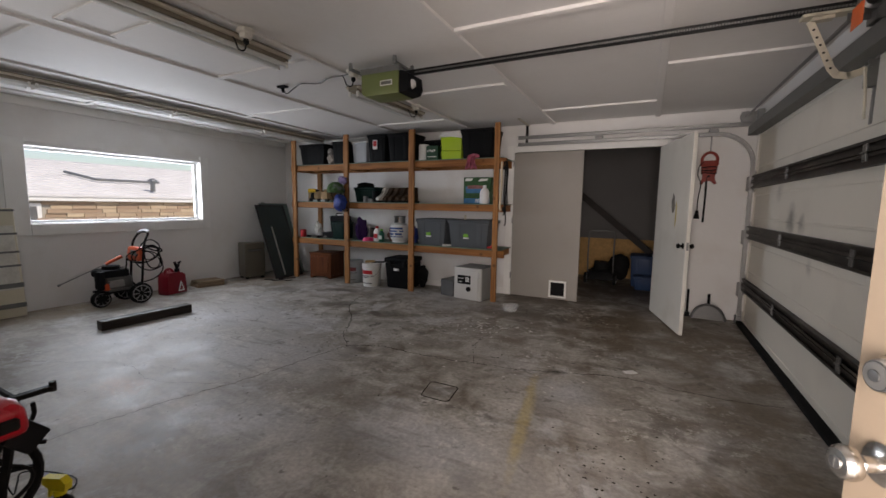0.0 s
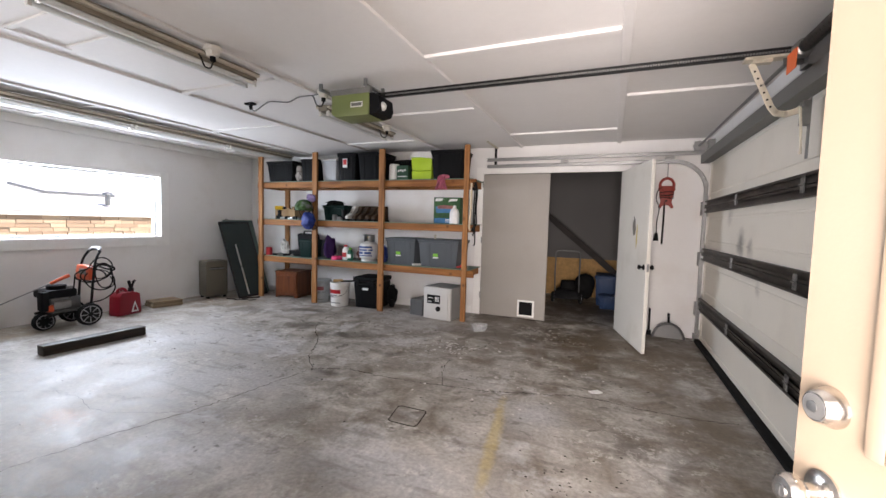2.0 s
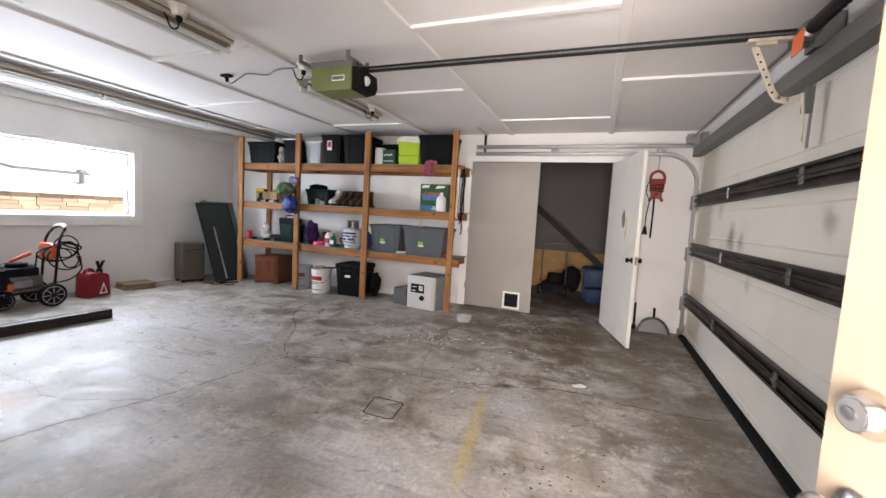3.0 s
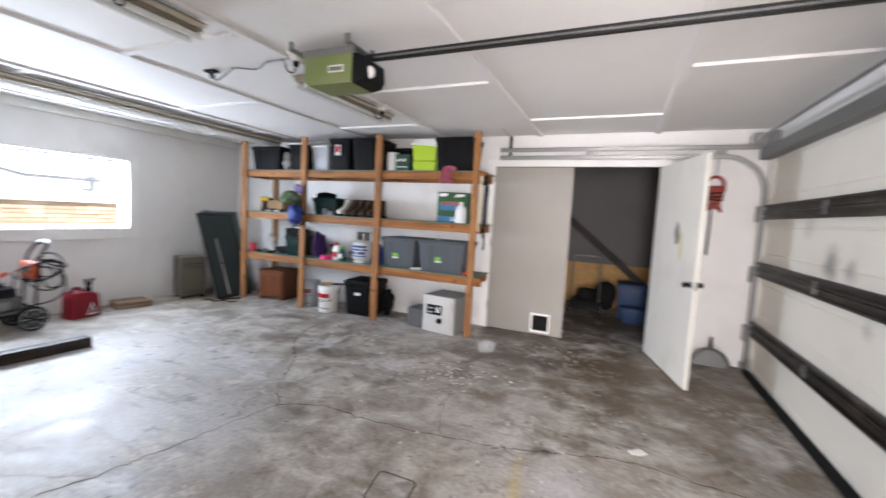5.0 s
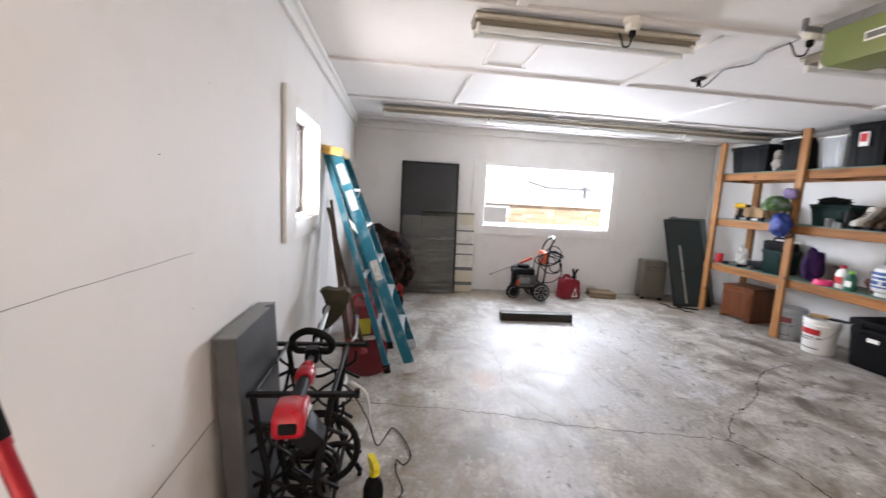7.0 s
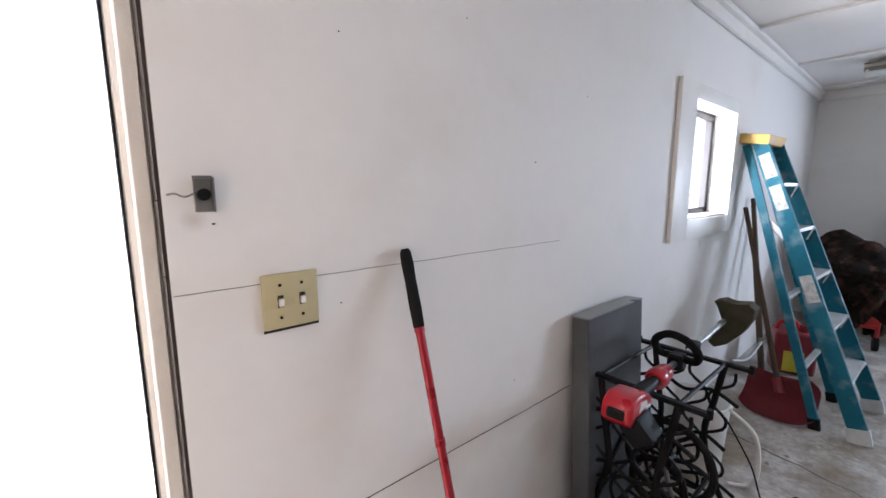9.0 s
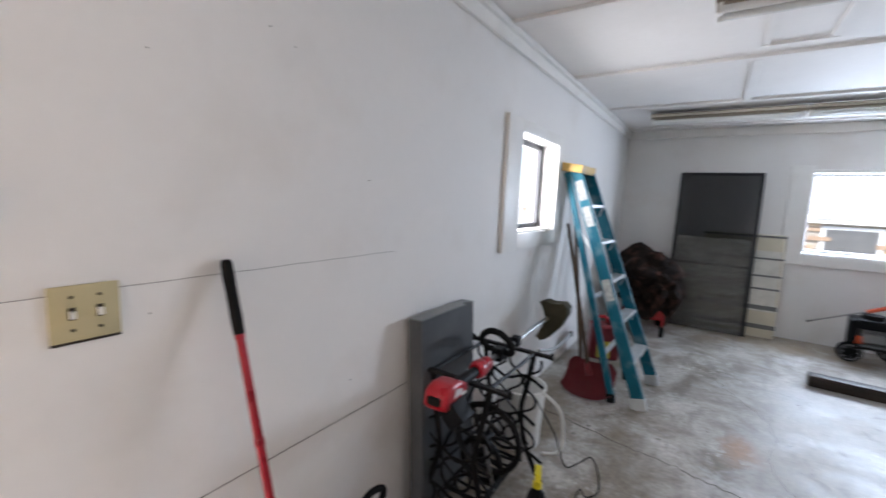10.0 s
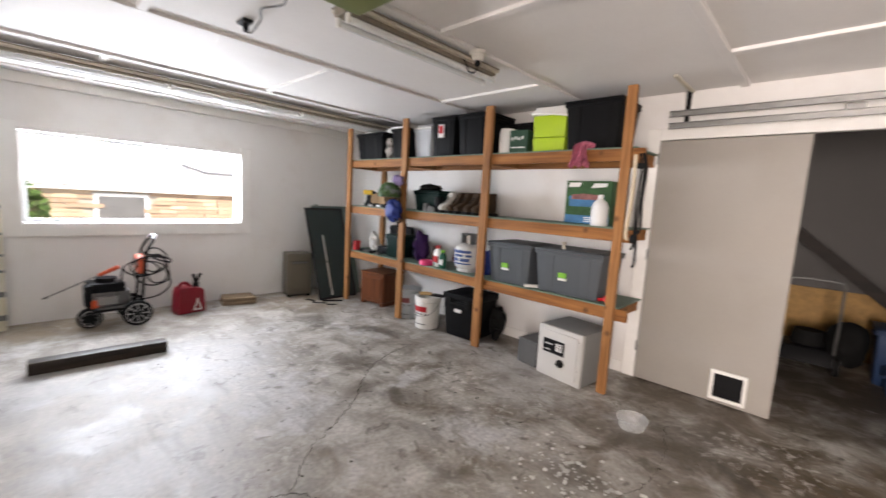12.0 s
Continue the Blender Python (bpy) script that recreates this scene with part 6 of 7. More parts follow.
box(f, 0.02, 0.16, -0.30, -0.24, 0.22, 0.44, 0.02, 2)
part("fuel_tank", f, BLACKPLASTIC, pw)
f = B()
cyl(f, (0.09, -0.03, 0.45), (0.09, -0.03, 0.475), 0.03, seg=14)
part("fuel_cap", f, STEEL, pw)
f = B()
box(f, 0.10, 0.17, -0.21, -0.05, 0.24, 0.32, 0.012, 2)
part("muffler", f, STEEL, pw)
f = B()
box(f, 0.115, 0.16, -0.26, -0.20, 0.21, 0.29, 0.01)
part("pump", f, ORANGEP, pw)
f = B()
slab(f, [(-0.12, 0.52), (0.14, 0.52), (0.15, 0.58), (0.14, 0.68), (0.08, 0.70), (-0.10, 0.70), (-0.13, 0.62)], 0.13, 0.20)
bmesh.ops.bevel(f, geom=list(f.edges), offset=0.012, segments=2, affect="EDGES", profile=0.6)
k = part("control_panel", f, ORANGEP, pw, "orange control panel")
f = B()
box(f, -0.04, 0.10, 0.122, 0.1305, 0.59, 0.66, 0.006)
part("badge", f, GREYSTRUT, k)
f = B()
for i in range(5):
    a = 0.015 * i
    cy, cz = (0.22, 0.26, 0.15, 0.24, 0.28)[i], (0.60, 0.66, 0.58, 0.52, 0.57)[i]
    ry_, rz_ = (0.16, 0.10, 0.13, 0.15, 0.11)[i], (0.10, 0.13, 0.08, 0.12, 0.15)[i]
    tube(f, [(0.13 + a * 0.6 + 0.035 * math.sin(i + q), cy + ry_ * math.cos(q) * (1 + 0.1 * math.sin(2 * q + i)), cz + rz_ * math.sin(q)) for q in [k * 0.7854 + 0.3 * i for k in range(8)]], 0.0075, 6, 4, True)
tube(f, [(0.14, 0.0, 0.60), (0.15, -0.02, 0.46), (0.12, -0.05, 0.34), (0.13, -0.10, 0.26)], 0.0085, 6)
tube(f, [(0.14, 0.36, 0.55), (0.16, 0.40, 0.40), (0.14, 0.30, 0.28), (0.10, 0.12, 0.24)], 0.0085, 6)
part("hose", f, RUBBER, pw, "coiled black hose")
f = B()
cyl(f, (0.07, -0.02, 0.60), (0.03, -0.18, 0.515), 0.022, 0.018, seg=10)
k = part("spray_gun", f, ORANGEP, pw, "orange spray gun grip")
f = B()
cyl(f, (0.03, -0.18, 0.515), (-0.155, -0.545, 0.305), 0.006, seg=8)
cyl(f, (-0.155, -0.545, 0.305), (-0.168, -0.57, 0.29), 0.012, seg=8)
part("lance", f, STEEL, k, "long steel lance")
f = B()
tube(f, [(0.13, 0.20, 0.72), (0.14, 0.30, 0.70), (0.13, 0.40, 0.66), (0.10, 0.42, 0.62), (0.11, 0.34, 0.64), (0.12, 0.25, 0.68)], 0.01, 6)
part("trigger_gun", f, BLACKPLASTIC, pw)

GASRED = shade("gas_can_red", (0.20, 0.004, 0.013), 0.4, vary=0.08, scale=5)
t = thing("gas_can", "dark red plastic petrol can with a black spout", "petrol can", (0.38, 3.22, 0), 10)
tagged(t)
t.scale = (1.12, 1.12, 1.12)
f = B()
slab(f, [(-0.13, 0.0), (0.13, 0.0), (0.135, 0.02), (0.12, 0.235), (0.08, 0.26), (0.02, 0.262), (-0.02, 0.275), (-0.10, 0.27), (-0.125, 0.22), (-0.135, 0.02)], -0.085, 0.085)
bmesh.ops.bevel(f, geom=list(f.edges), offset=0.02, segments=2, affect="EDGES", profile=0.6)
turned(f, pose(0, 0, 0, 0, 0, 90))
part("body", f, GASRED, t)
f = B()
tube(f, [(0.0, -0.10, 0.24), (0, -0.08, 0.30), (0, -0.02, 0.305), (0, 0.02, 0.26)], 0.016, 8)
part("handle", f, GASRED, t)
f = B()
cyl(f, (0, 0.07, 0.25), (0, 0.07, 0.30), 0.03, seg=14)
cyl(f, (0, 0.07, 0.30), (0, 0.045, 0.39), 0.016, seg=10)
cyl(f, (0, 0.075, 0.30), (0, 0.105, 0.37), 0.013, seg=10)
cyl(f, (0, 0.095, 0.37), (0, 0.125, 0.385), 0.013, seg=10)
part("spout", f, BLACKPLASTIC, t, "black forked spout")
f = B()
slab(f, [(0.0, 0.03), (0.09, 0.03), (0.045, 0.16)], -0.0895, -0.0865, pose(0, 0, 0, 0, 0, 90))
k = part("warning_sign", f, LABELWHITE, t, "white warning triangle")
f = B()
slab(f, [(0.02, 0.045), (0.07, 0.045), (0.045, 0.12)], -0.092, -0.09, pose(0, 0, 0, 0, 0, 90))
part("sign_field", f, GASRED, k)

OLDWOOD = wood("weathered_board", (0.30, 0.22, 0.14), (0.17, 0.12, 0.08), "y", 2.0, 0.8)
t = thing("board_stack", "low stack of weathered boards by the wall", "boards", (0.25, 3.80, 0), -12)
for k in range(3):
    for j, z in ((0, 0.0), (1, 0.044)):
        f = B()
        box(f, -0.14 + k * 0.095, -0.05 + k * 0.095, -0.19 + 0.012 * ((k + j) % 2), 0.18 + 0.01 * k, z, z + 0.042, 0.004)
        part("board", f, OLDWOOD, t)

HEATER = shade("olive_brown_metal", (0.115, 0.10, 0.075), 0.45, 0.2, vary=0.08, scale=5, dirt=0.15)
t = thing("gas_heater", "old olive brown metal space heater", "heater", (0.26, 4.60, 0), -14)
f = B()
box(f, -0.14, 0.14, -0.17, 0.17, 0.03, 0.61, 0.03, 3)
part("casing", f, HEATER, t)
f = B()
box(f, 0.139, 0.146, -0.12, 0.12, 0.12, 0.42, 0.003)
part("front_panel", f, HEATER, t)
f = B()
box(f, 0.136, 0.144, -0.11, 0.11, 0.465, 0.505, 0.002)
k = part("grille_slot", f, RUBBER, t, "dark air slot")
for i in range(2):
    f = B()
    box(f, 0.1445, 0.147, -0.11, 0.11, 0.474 + i * 0.014, 0.480 + i * 0.014)
    part("grille_bar", f, STEEL, k)
for x in (-0.1, 0.1):
    for y in (-0.13, 0.13):
        f = B()
        box(f, x - 0.02, x + 0.02, y - 0.02, y + 0.02, 0, 0.03)
        part("foot", f, RUBBER, t)

SCREENGLASS = shade("dark_green_glass", (0.045, 0.06, 0.06), 0.15, vary=0.15, scale=2, bump=0.01)
lean = math.degrees(math.atan2(0.47, 1.25))
t = thing("window_screen", "dark window screen with black frame leaning in the corner", "window screen", (0.74, 4.69, 0), ry=-lean)
f = B()
for y0, y1, z0, z1 in ((0, 0.03, 0, 1.33), (0.57, 0.60, 0, 1.33), (0.03, 0.57, 0, 0.03), (0.03, 0.57, 1.30, 1.33)):
    box(f, -0.02, 0.0, y0, y1, z0, z1, 0.003)
part("frame", f, SCREENFRAME, t)
f = B()
box(f, -0.012, -0.009, 0.03, 0.57, 0.03, 1.30)
part("mesh", f, SCREENGLASS, t, "dusty dark mesh")
f = B()
box(f, 0.001, 0.016, 0.19, 0.215, 0.05, 0.52, 0.002)
box(f, 0.001, 0.016, 0.19, 0.215, 0.54, 0.92, 0.002)
part("bright_strip", f, ALU, t, "bright aluminium strip")
t = thing("glass_pane", "tall greenish glass pane leaning behind the screen", "glass pane", (0.62, 4.82, 0), ry=-math.degrees(math.atan2(0.42, 1.27)))
f = B()
box(f, -0.012, 0.0, 0, 0.62, 0, 1.34, 0.002)
part("pane", f, shade("green_glass", (0.12, 0.17, 0.16), 0.12, vary=0.1, bump=0), t)
f = B()
box(f, -0.016, 0.004, 0.06, 0.12, 1.33, 1.36, 0.003)
part("clip", f, STEEL, t)
f = B()
tube(f, [(0.62, 4.55, 0.008), (0.72, 4.62, 0.008), (0.80, 4.56, 0.008), (0.92, 4.68, 0.008), (1.0, 4.66, 0.008), (1.05, 4.75, 0.008)], 0.007, 6)
solid("power_cable", f, RUBBER, "black power cord on the floor by the heater", "cord")
f = B()
box(f, -0.13, 0.15, -0.012, 0.012, 0, 0.02, 0.003)
solid("metal_strip", f, BLACKMETAL, "black metal strip lying by the screens", "strip", (0.86, 4.80, 0), 60)

BEAMW = wood("dark_oily_timber", (0.045, 0.032, 0.022), (0.014, 0.010, 0.008), "y", 2.5, 0.45)
f = B()
box(f, -0.06, 0.06, -0.43, 0.43, 0, 0.095, 0.008, 2)
for v in f.verts:
    v.co += Vector((0.004, 0, 0.003)) * noise.noise(v.co * 6)
solid("timber_beam", f, BEAMW, "dark oily timber block lying on the floor", "timber", (1.51, 2.32, 0), -3)

# ---- south side ----
TEAL = shade("teal_fibreglass", (0.007, 0.105, 0.155), 0.42, vary=0.2, scale=9, fine=45, dirt=0.45, dirt_color=(0.30, 0.36, 0.38))
STEPALU = shade("paint_spattered_aluminium", (0.55, 0.57, 0.58), 0.45, 0.5, vary=0.2, scale=12, dirt=0.3, dirt_color=(0.75, 0.76, 0.76))
CAPYEL = shade("dirty_yellow_plastic", (0.55, 0.36, 0.10), 0.55, vary=0.2, scale=9, dirt=0.35, dirt_color=(0.5, 0.48, 0.42))
lad = thing("step_ladder", "teal fibreglass step ladder with a yellow top, folded against the wall", "ladder", (0.05, -0.01, 0))


def bar(f, p0, p1, w, d, side=(1, 0, 0)):
    """A rectangular bar from p0 to p1, w along side, d across it."""
    p0, p1, s = Vector(p0), Vector(p1), Vector(side)
    z = (p1 - p0).normalized()
    y = z.cross(s).normalized()
    s = y.cross(z).normalized()
    q = [p + a * w / 2 * s + b * d / 2 * y for p in (p0, p1) for a, b in ((-1, -1), (1, -1), (1, 1), (-1, 1))]
    v = [f.verts.new(c) for c in q]
    for i in ((3, 2, 1, 0), (4, 5, 6, 7), (0, 1, 5, 4), (1, 2, 6, 5), (2, 3, 7, 6), (3, 0, 4, 7)):
        f.faces.new([v[j] for j in i])
    return f


FR = [((2.88, 0.79, 0.03), (2.645, 0.13, 1.71)), ((2.35, 0.81, 0.03), (2.345, 0.15, 1.71))]
RR = [((2.887, 0.60, 0.03), (2.64, 0.06, 1.69)), ((2.38, 0.62, 0.03), (2.36, 0.07, 1.69))]
for a, b in FR:
    f = B()
    bar(f, a, b, 0.032, 0.085)
    part("front_rail", f, TEAL, lad)
    f = B()
    bar(f, (a[0], a[1], 0.0), Vector(a) + (Vector(b) - Vector(a)) * 0.03, 0.042, 0.10)
    part("foot", f, STEPALU, lad)
for a, b in RR:
    f = B()
    bar(f, a, b, 0.03, 0.045)
    part("rear_rail", f, TEAL, lad)
    f = B()
    bar(f, (a[0], a[1], 0.0), Vector(a) + (Vector(b) - Vector(a)) * 0.02, 0.038, 0.055)
    part("foot", f, RUBBER, lad)
for i in range(1, 6):
    s = i / 6
    p0, p1 = (Vector(a).lerp(Vector(b), s) for a, b in FR)
    f = B()
    bar(f, p0, p1, 0.085, 0.022, (0, 1, 0))
    part("step", f, STEPALU, lad)
    for e, p in ((0.02, p0), (-0.02, p1)):
        f = B()
        slab(f, [(-0.03, 0.0), (0.03, 0.0), (0.0, -0.09)], -0.004, 0.004)
        turned(f, Matrix.Translation(p + Vector((-0.02 if e > 0 else 0.02, 0.045, 0))) @ pose(0, 0, 0, -20, 0, 0))
        part("step_brace", f, STEPALU, lad)
for s in (0.18, 0.42, 0.66):
    p0, p1 = (Vector(a).lerp(Vector(b), s) for a, b in RR)
    f = B()
    bar(f, p0, p1, 0.03, 0.02, (0, 1, 0))
    part("rear_brace", f, STEPALU, lad)
for s, (a, b), (c, d) in ((0.6, FR[0], RR[0]), (0.6, FR[1], RR[1])):
    f = B()
    bar(f, Vector(a).lerp(Vector(b), s), Vector(c).lerp(Vector(d), 0.72), 0.006, 0.03)
    part("spreader", f, STEPALU, lad)
f = B()
box(f, -0.19, 0.19, -0.085, 0.085, -0.03, 0.035, 0.012, 2)
turned(f, pose(2.495, 0.11, 1.725, -8, 0, -2))
part("top_cap", f, CAPYEL, lad, "dirty yellow plastic top")
for s, mt in ((0.86, LABELWHITE), (0.74, LABELWHITE), (0.42, LABELWHITE)):
    a, b = FR[0]
    p = Vector(a).lerp(Vector(b), s)
    q = Vector(a).lerp(Vector(b), s + 0.09)
    f = B()
    bar(f, p + Vector((0.0175, 0, 0)), q + Vector((0.0175, 0, 0)), 0.002, 0.06)
    part("warning_label", f, shade("worn_label", (0.36, 0.37, 0.36), 0.6, vary=0.5, scale=30), lad, "worn white label")

DARKWOOD = wood("dark_handle_wood", (0.12, 0.075, 0.045), (0.06, 0.04, 0.025), "z", 2.0, 0.7)
SHOVELRED = shade("dull_red_plastic", (0.21, 0.022, 0.028), 0.45, vary=0.12, scale=6, dirt=0.2)
t = thing("snow_shovel", "dull red snow shovel with a dark handle leaning on the wall", "shovel", (0, 0, 0))
f = B()
cyl(f, (2.84, 0.39, 0.16), (2.52, 0.04, 1.27), 0.017, 0.015, seg=10)
part("handle", f, DARKWOOD, t)
f = B()
rows = []
for i in range(11):
    u = i / 10
    half = 0.185 - 0.05 * max(0.0, 1 - 4 * u) ** 2
    rows.append([f.verts.new((2.80 + 0.22 * u - 0.05 * math.sin(u * 3.1) - 0.05 * (2 * j / 13 - 1) ** 2, 0.40 + half * (2 * j / 13 - 1),
                              0.21 * (1 - u) ** 1.5 + 0.008 + 0.045 * (2 * j / 13 - 1) ** 4 * u)) for j in range(14)])
for a, b in zip(rows, rows[1:]):
    for j in range(13):
        f.faces.new((a[j], a[j + 1], b[j + 1], b[j]))
bmesh.ops.solidify(f, geom=list(f.faces), thickness=0.006)
k = part("scoop", f, SHOVELRED, t, "curved dull red plastic scoop")
f = B()
cyl(f, (2.855, 0.402, 0.125), (2.825, 0.372, 0.205), 0.026, 0.021, seg=12)
part("socket", f, SHOVELRED, k)
for x0, y0, x1, h, lab in ((2.52, 0.26, 2.30, 1.33, "long dark wooden tool handle leaning on the wall"), (2.30, 0.20, 2.20, 1.10, "thin wooden pole leaning on the wall")):
    f = B()
    cyl(f, (x0, y0, 0.0), (x1, 0.03, h), 0.016, seg=10)
    solid("wooden_pole", f, DARKWOOD, lab, "pole")
t = thing("fuel_jug", "dull red plastic fuel jug on the floor behind the ladder", "fuel jug", (2.02, 0.32, 0), 20)
f = B()
box(f, -0.11, 0.11, -0.13, 0.13, 0, 0.32, 0.03, 3)
cyl(f, (0, 0.06, 0.32), (0, 0.06, 0.37), 0.035, seg=14)
part("body", f, SHOVELRED, t)
f = B()
tube(f, [(0, -0.11, 0.31), (0, -0.08, 0.38), (0, 0.0, 0.385), (0, 0.03, 0.33)], 0.016, 8)
part("handle", f, REDPL, t)
f = B()
box(f, 0.108, 0.114, -0.07, 0.05, 0.02, 0.18, 0.002)
part("jug_label", f, shade("yellow_label", (0.6, 0.5, 0.05), 0.5), t, "yellow label")
f = B()
lathe(f, [(0.002, 0), (0.125, 0), (0.128, 0.005), (0.145, 0.34), (0.152, 0.345), (0.152, 0.36), (0.14, 0.362), (0.13, 0.33), (0.12, 0.1), (0.002, 0.1)], seg=28)
solid("bucket", f, WHITEPL, "white plastic bucket behind the iron stand", "bucket", (3.80, 0.22, 0))

SLABM = shade("dark_grey_laminate", (0.085, 0.09, 0.095), 0.4, vary=0.15, scale=4, fine=50, dirt=0.2, dirt_color=(0.2, 0.2, 0.2))
t = thing("folded_panel", "dark grey boxed panel leaning upright on the wall", "panel", (4.435, 0.112, 0), rx=3.2)
f = B()
box(f, -0.225, 0.225, -0.045, 0.028, 0, 0.918, 0.004)
part("panel", f, SLABM, t)
f = B()
box(f, -0.225, 0.225, -0.047, 0.030, 0.9182, 0.924, 0.001)
part("top_edge", f, shade("grey_edge", (0.18, 0.19, 0.19), 0.3), t)

# cast-iron sewing machine stand
IRON = BLACKMETAL
st = thing("sewing_stand", "black cast-iron treadle sewing machine stand", "stand", (0, 0, 0))


def iron_side(x, lean_y):
    f = B()
    y0, y1, zt = 0.10, 0.42, 0.69
    box(f, x - 0.014, x + 0.014, y0 - 0.05, y1 + 0.07, zt - 0.008, zt + 0.008, 0.003)
    for ye in (y0 - 0.05, y1 + 0.07):
        cyl(f, (x, ye, zt - 0.012), (x, ye, zt + 0.02), 0.010, seg=8)
    for s, ya, yb in ((1, y0 + 0.02, y0 - 0.03), (-1, y1 - 0.02, y1 + 0.055)):
        tube(f, [(x, ya, zt), (x, ya + 0.025 * s, 0.52), (x, ya + 0.05 * s, 0.36), (x, ya + 0.01 * s, 0.18), (x, yb, 0.02)], 0.013, 8)
        cyl(f, (x - 0.02, yb, 0.012), (x + 0.02, yb, 0.012), 0.012, seg=8)
    # an open net of wavy bars, each pair meeting and parting like the links of a fence
    for col in range(4):
        pts = []
        for row in range(12):
            z = 0.66 - row * 0.052
            spread = 1 + 0.25 * abs(z - 0.36) / 0.3
            yc = (y0 + y1) / 2 + (col - 1.5) * 0.078 * spread
            pts.append((x, yc + (0.033 if (row // 2 + col) % 2 else -0.033), z))
        tube(f, pts, 0.0065, 6, 3)
    for z, wide in ((0.54, 0.20), (0.33, 0.17), (0.14, 0.22)):
        yc = (y0 + y1) / 2
        tube(f, [(x, yc - wide, z - 0.02), (x, yc - wide * 0.5, z + 0.02), (x, yc, z - 0.015), (x, yc + wide * 0.5, z + 0.02), (x, yc + wide, z - 0.02)], 0.008, 6, 4)
    tube(f, [(x, (y0 + y1) / 2 + 0.075 * math.cos(q), 0.25 + 0.075 * math.sin(q)) for q in [k * 0.6283 for k in range(10)]], 0.008, 6, 3, True)
    return f


part("side_frame", iron_side(4.60, 0), IRON, st, "openwork cast-iron side frame")
part("side_frame", iron_side(4.11, 0), IRON, st, "openwork cast-iron side frame")
for y, z in ((0.12, 0.69), (0.40, 0.69), (0.13, 0.20), (0.40, 0.20)):
    f = B()
    tube(f, [(4.11, y, z), (4.60, y, z)], 0.009, 6, 0)
    part("cross_bar", f, IRON, st)
f = B()
tube(f, [(4.11, 0.13, 0.58), (4.32, 0.13, 0.40), (4.60, 0.13, 0.22)], 0.008, 6)
tube(f, [(4.60, 0.13, 0.58), (4.32, 0.13, 0.40), (4.11, 0.13, 0.22)], 0.008, 6)
part("cross_brace", f, IRON, st)
for xw, rr, zc, yc in ((4.45, 0.155, 0.375, 0.33), (4.40, 0.10, 0.22, 0.28)):
    f = B()
    n = 28
    tube(f, [(xw, yc + rr * math.cos(2 * math.pi * k / n), zc + rr * math.sin(2 * math.pi * k / n)) for k in range(n)], 0.014, 8, 1, True)
    for k in range(6):
        a = 2 * math.pi * k / 6
        tube(f, [(xw, yc, zc), (xw, yc + rr * 0.5 * math.cos(a + 0.3), zc + rr * 0.5 * math.sin(a + 0.3)), (xw, yc + rr * math.cos(a), zc + rr * math.sin(a))], 0.008, 6, 3)
    cyl(f, (xw - 0.03, yc, zc), (xw + 0.03, yc, zc), 0.025, seg=12)
    tagged(part("fly_wheel", f, IRON, st, "iron fly wheel"), kind="stuff")
for k in range(7):
    x = 4.14 + k * 0.06
    f = B()
    tube(f, [(x, 0.16, 0.10), (x + 0.02, 0.25, 0.105), (x, 0.36, 0.10)], 0.007, 6)
    part("treadle_bar", f, IRON, st)
f = B()
tube(f, [(4.12, 0.16, 0.10), (4.52, 0.16, 0.10), (4.52, 0.36, 0.10), (4.12, 0.36, 0.10)], 0.009, 6, 1, True)
part("treadle", f, IRON, st)
f = B()
tube(f, [(4.43, 0.37, 0.12), (4.47, 0.36, 0.25), (4.475, 0.33, 0.36)], 0.009, 6)
part("pitman_rod", f, STEEL, st)
f = B()
tube(f, [(4.11, 0.42, 0.71), (3.80, 0.41, 0.63), (3.40, 0.38, 0.60)], 0.008, 6)
cyl(f, (3.40, 0.38, 0.585), (3.40, 0.38, 0.615), 0.014, seg=8)
part("lever", f, GREYSTRUT, st)

# string trimmer lying on the stand
TRIMRED = shade("trimmer_red", (0.42, 0.006, 0.018), 0.3, vary=0.08, scale=6, coat=0.2)
GUARDM = shade("dark_olive_plastic", (0.05, 0.045, 0.028), 0.6, vary=0.3, scale=9, dirt=0.3)
tm = thing("string_trimmer", "red and black battery string trimmer lying on the stand", "string trimmer", (4.775, 0.30, 0.71))
m = (Vector((3.28, 0.175, 0.635)) - Vector((4.775, 0.30, 0.71))).to_track_quat("X", "Z").to_matrix().to_4x4()
head = m @ Matrix.Diagonal((0.80, 0.80, 0.80, 1))
f = B()
slab(f, [(-0.115, -0.025), (-0.09, -0.05), (0.0, -0.055), (0.09, -0.04), (0.13, -0.015), (0.13, 0.025), (0.05, 0.06), (-0.04, 0.068), (-0.10, 0.045)], -0.062, 0.062)
bmesh.ops.bevel(f, geom=list(f.edges), offset=0.026, segments=3, affect="EDGES", profile=0.6)
k = part("motor_housing", turned(f, head), TRIMRED, tm, "glossy red motor housing")
f = B()
box(f, -0.122, -0.10, -0.034, 0.034, -0.018, 0.022, 0.007)
part("air_vent", turned(f, head), RUBBER, k)
f = B()
slab(f, [(-0.03, 0.0), (0.06, 0.005), (0.045, 0.03), (-0.015, 0.04)], -0.0645, -0.0615)
part("badge", turned(f, head), LABELWHITE, k, "white slanted badge")
f = B()
slab(f, [(-0.06, -0.15), (0.05, -0.15), (0.07, -0.05), (-0.07, -0.05)], -0.045, 0.045)
bmesh.ops.bevel(f, geom=list(f.edges), offset=0.01, segments=2, affect="EDGES", profile=0.6)
part("battery", turned(f, head @ pose(0, 0, 0, -42, 0, 0)), BLACKPLASTIC, tm, "black battery pack")
f = B()
box(f, 0.045, 0.10, -0.066, -0.05, -0.06, 0.0, 0.004)
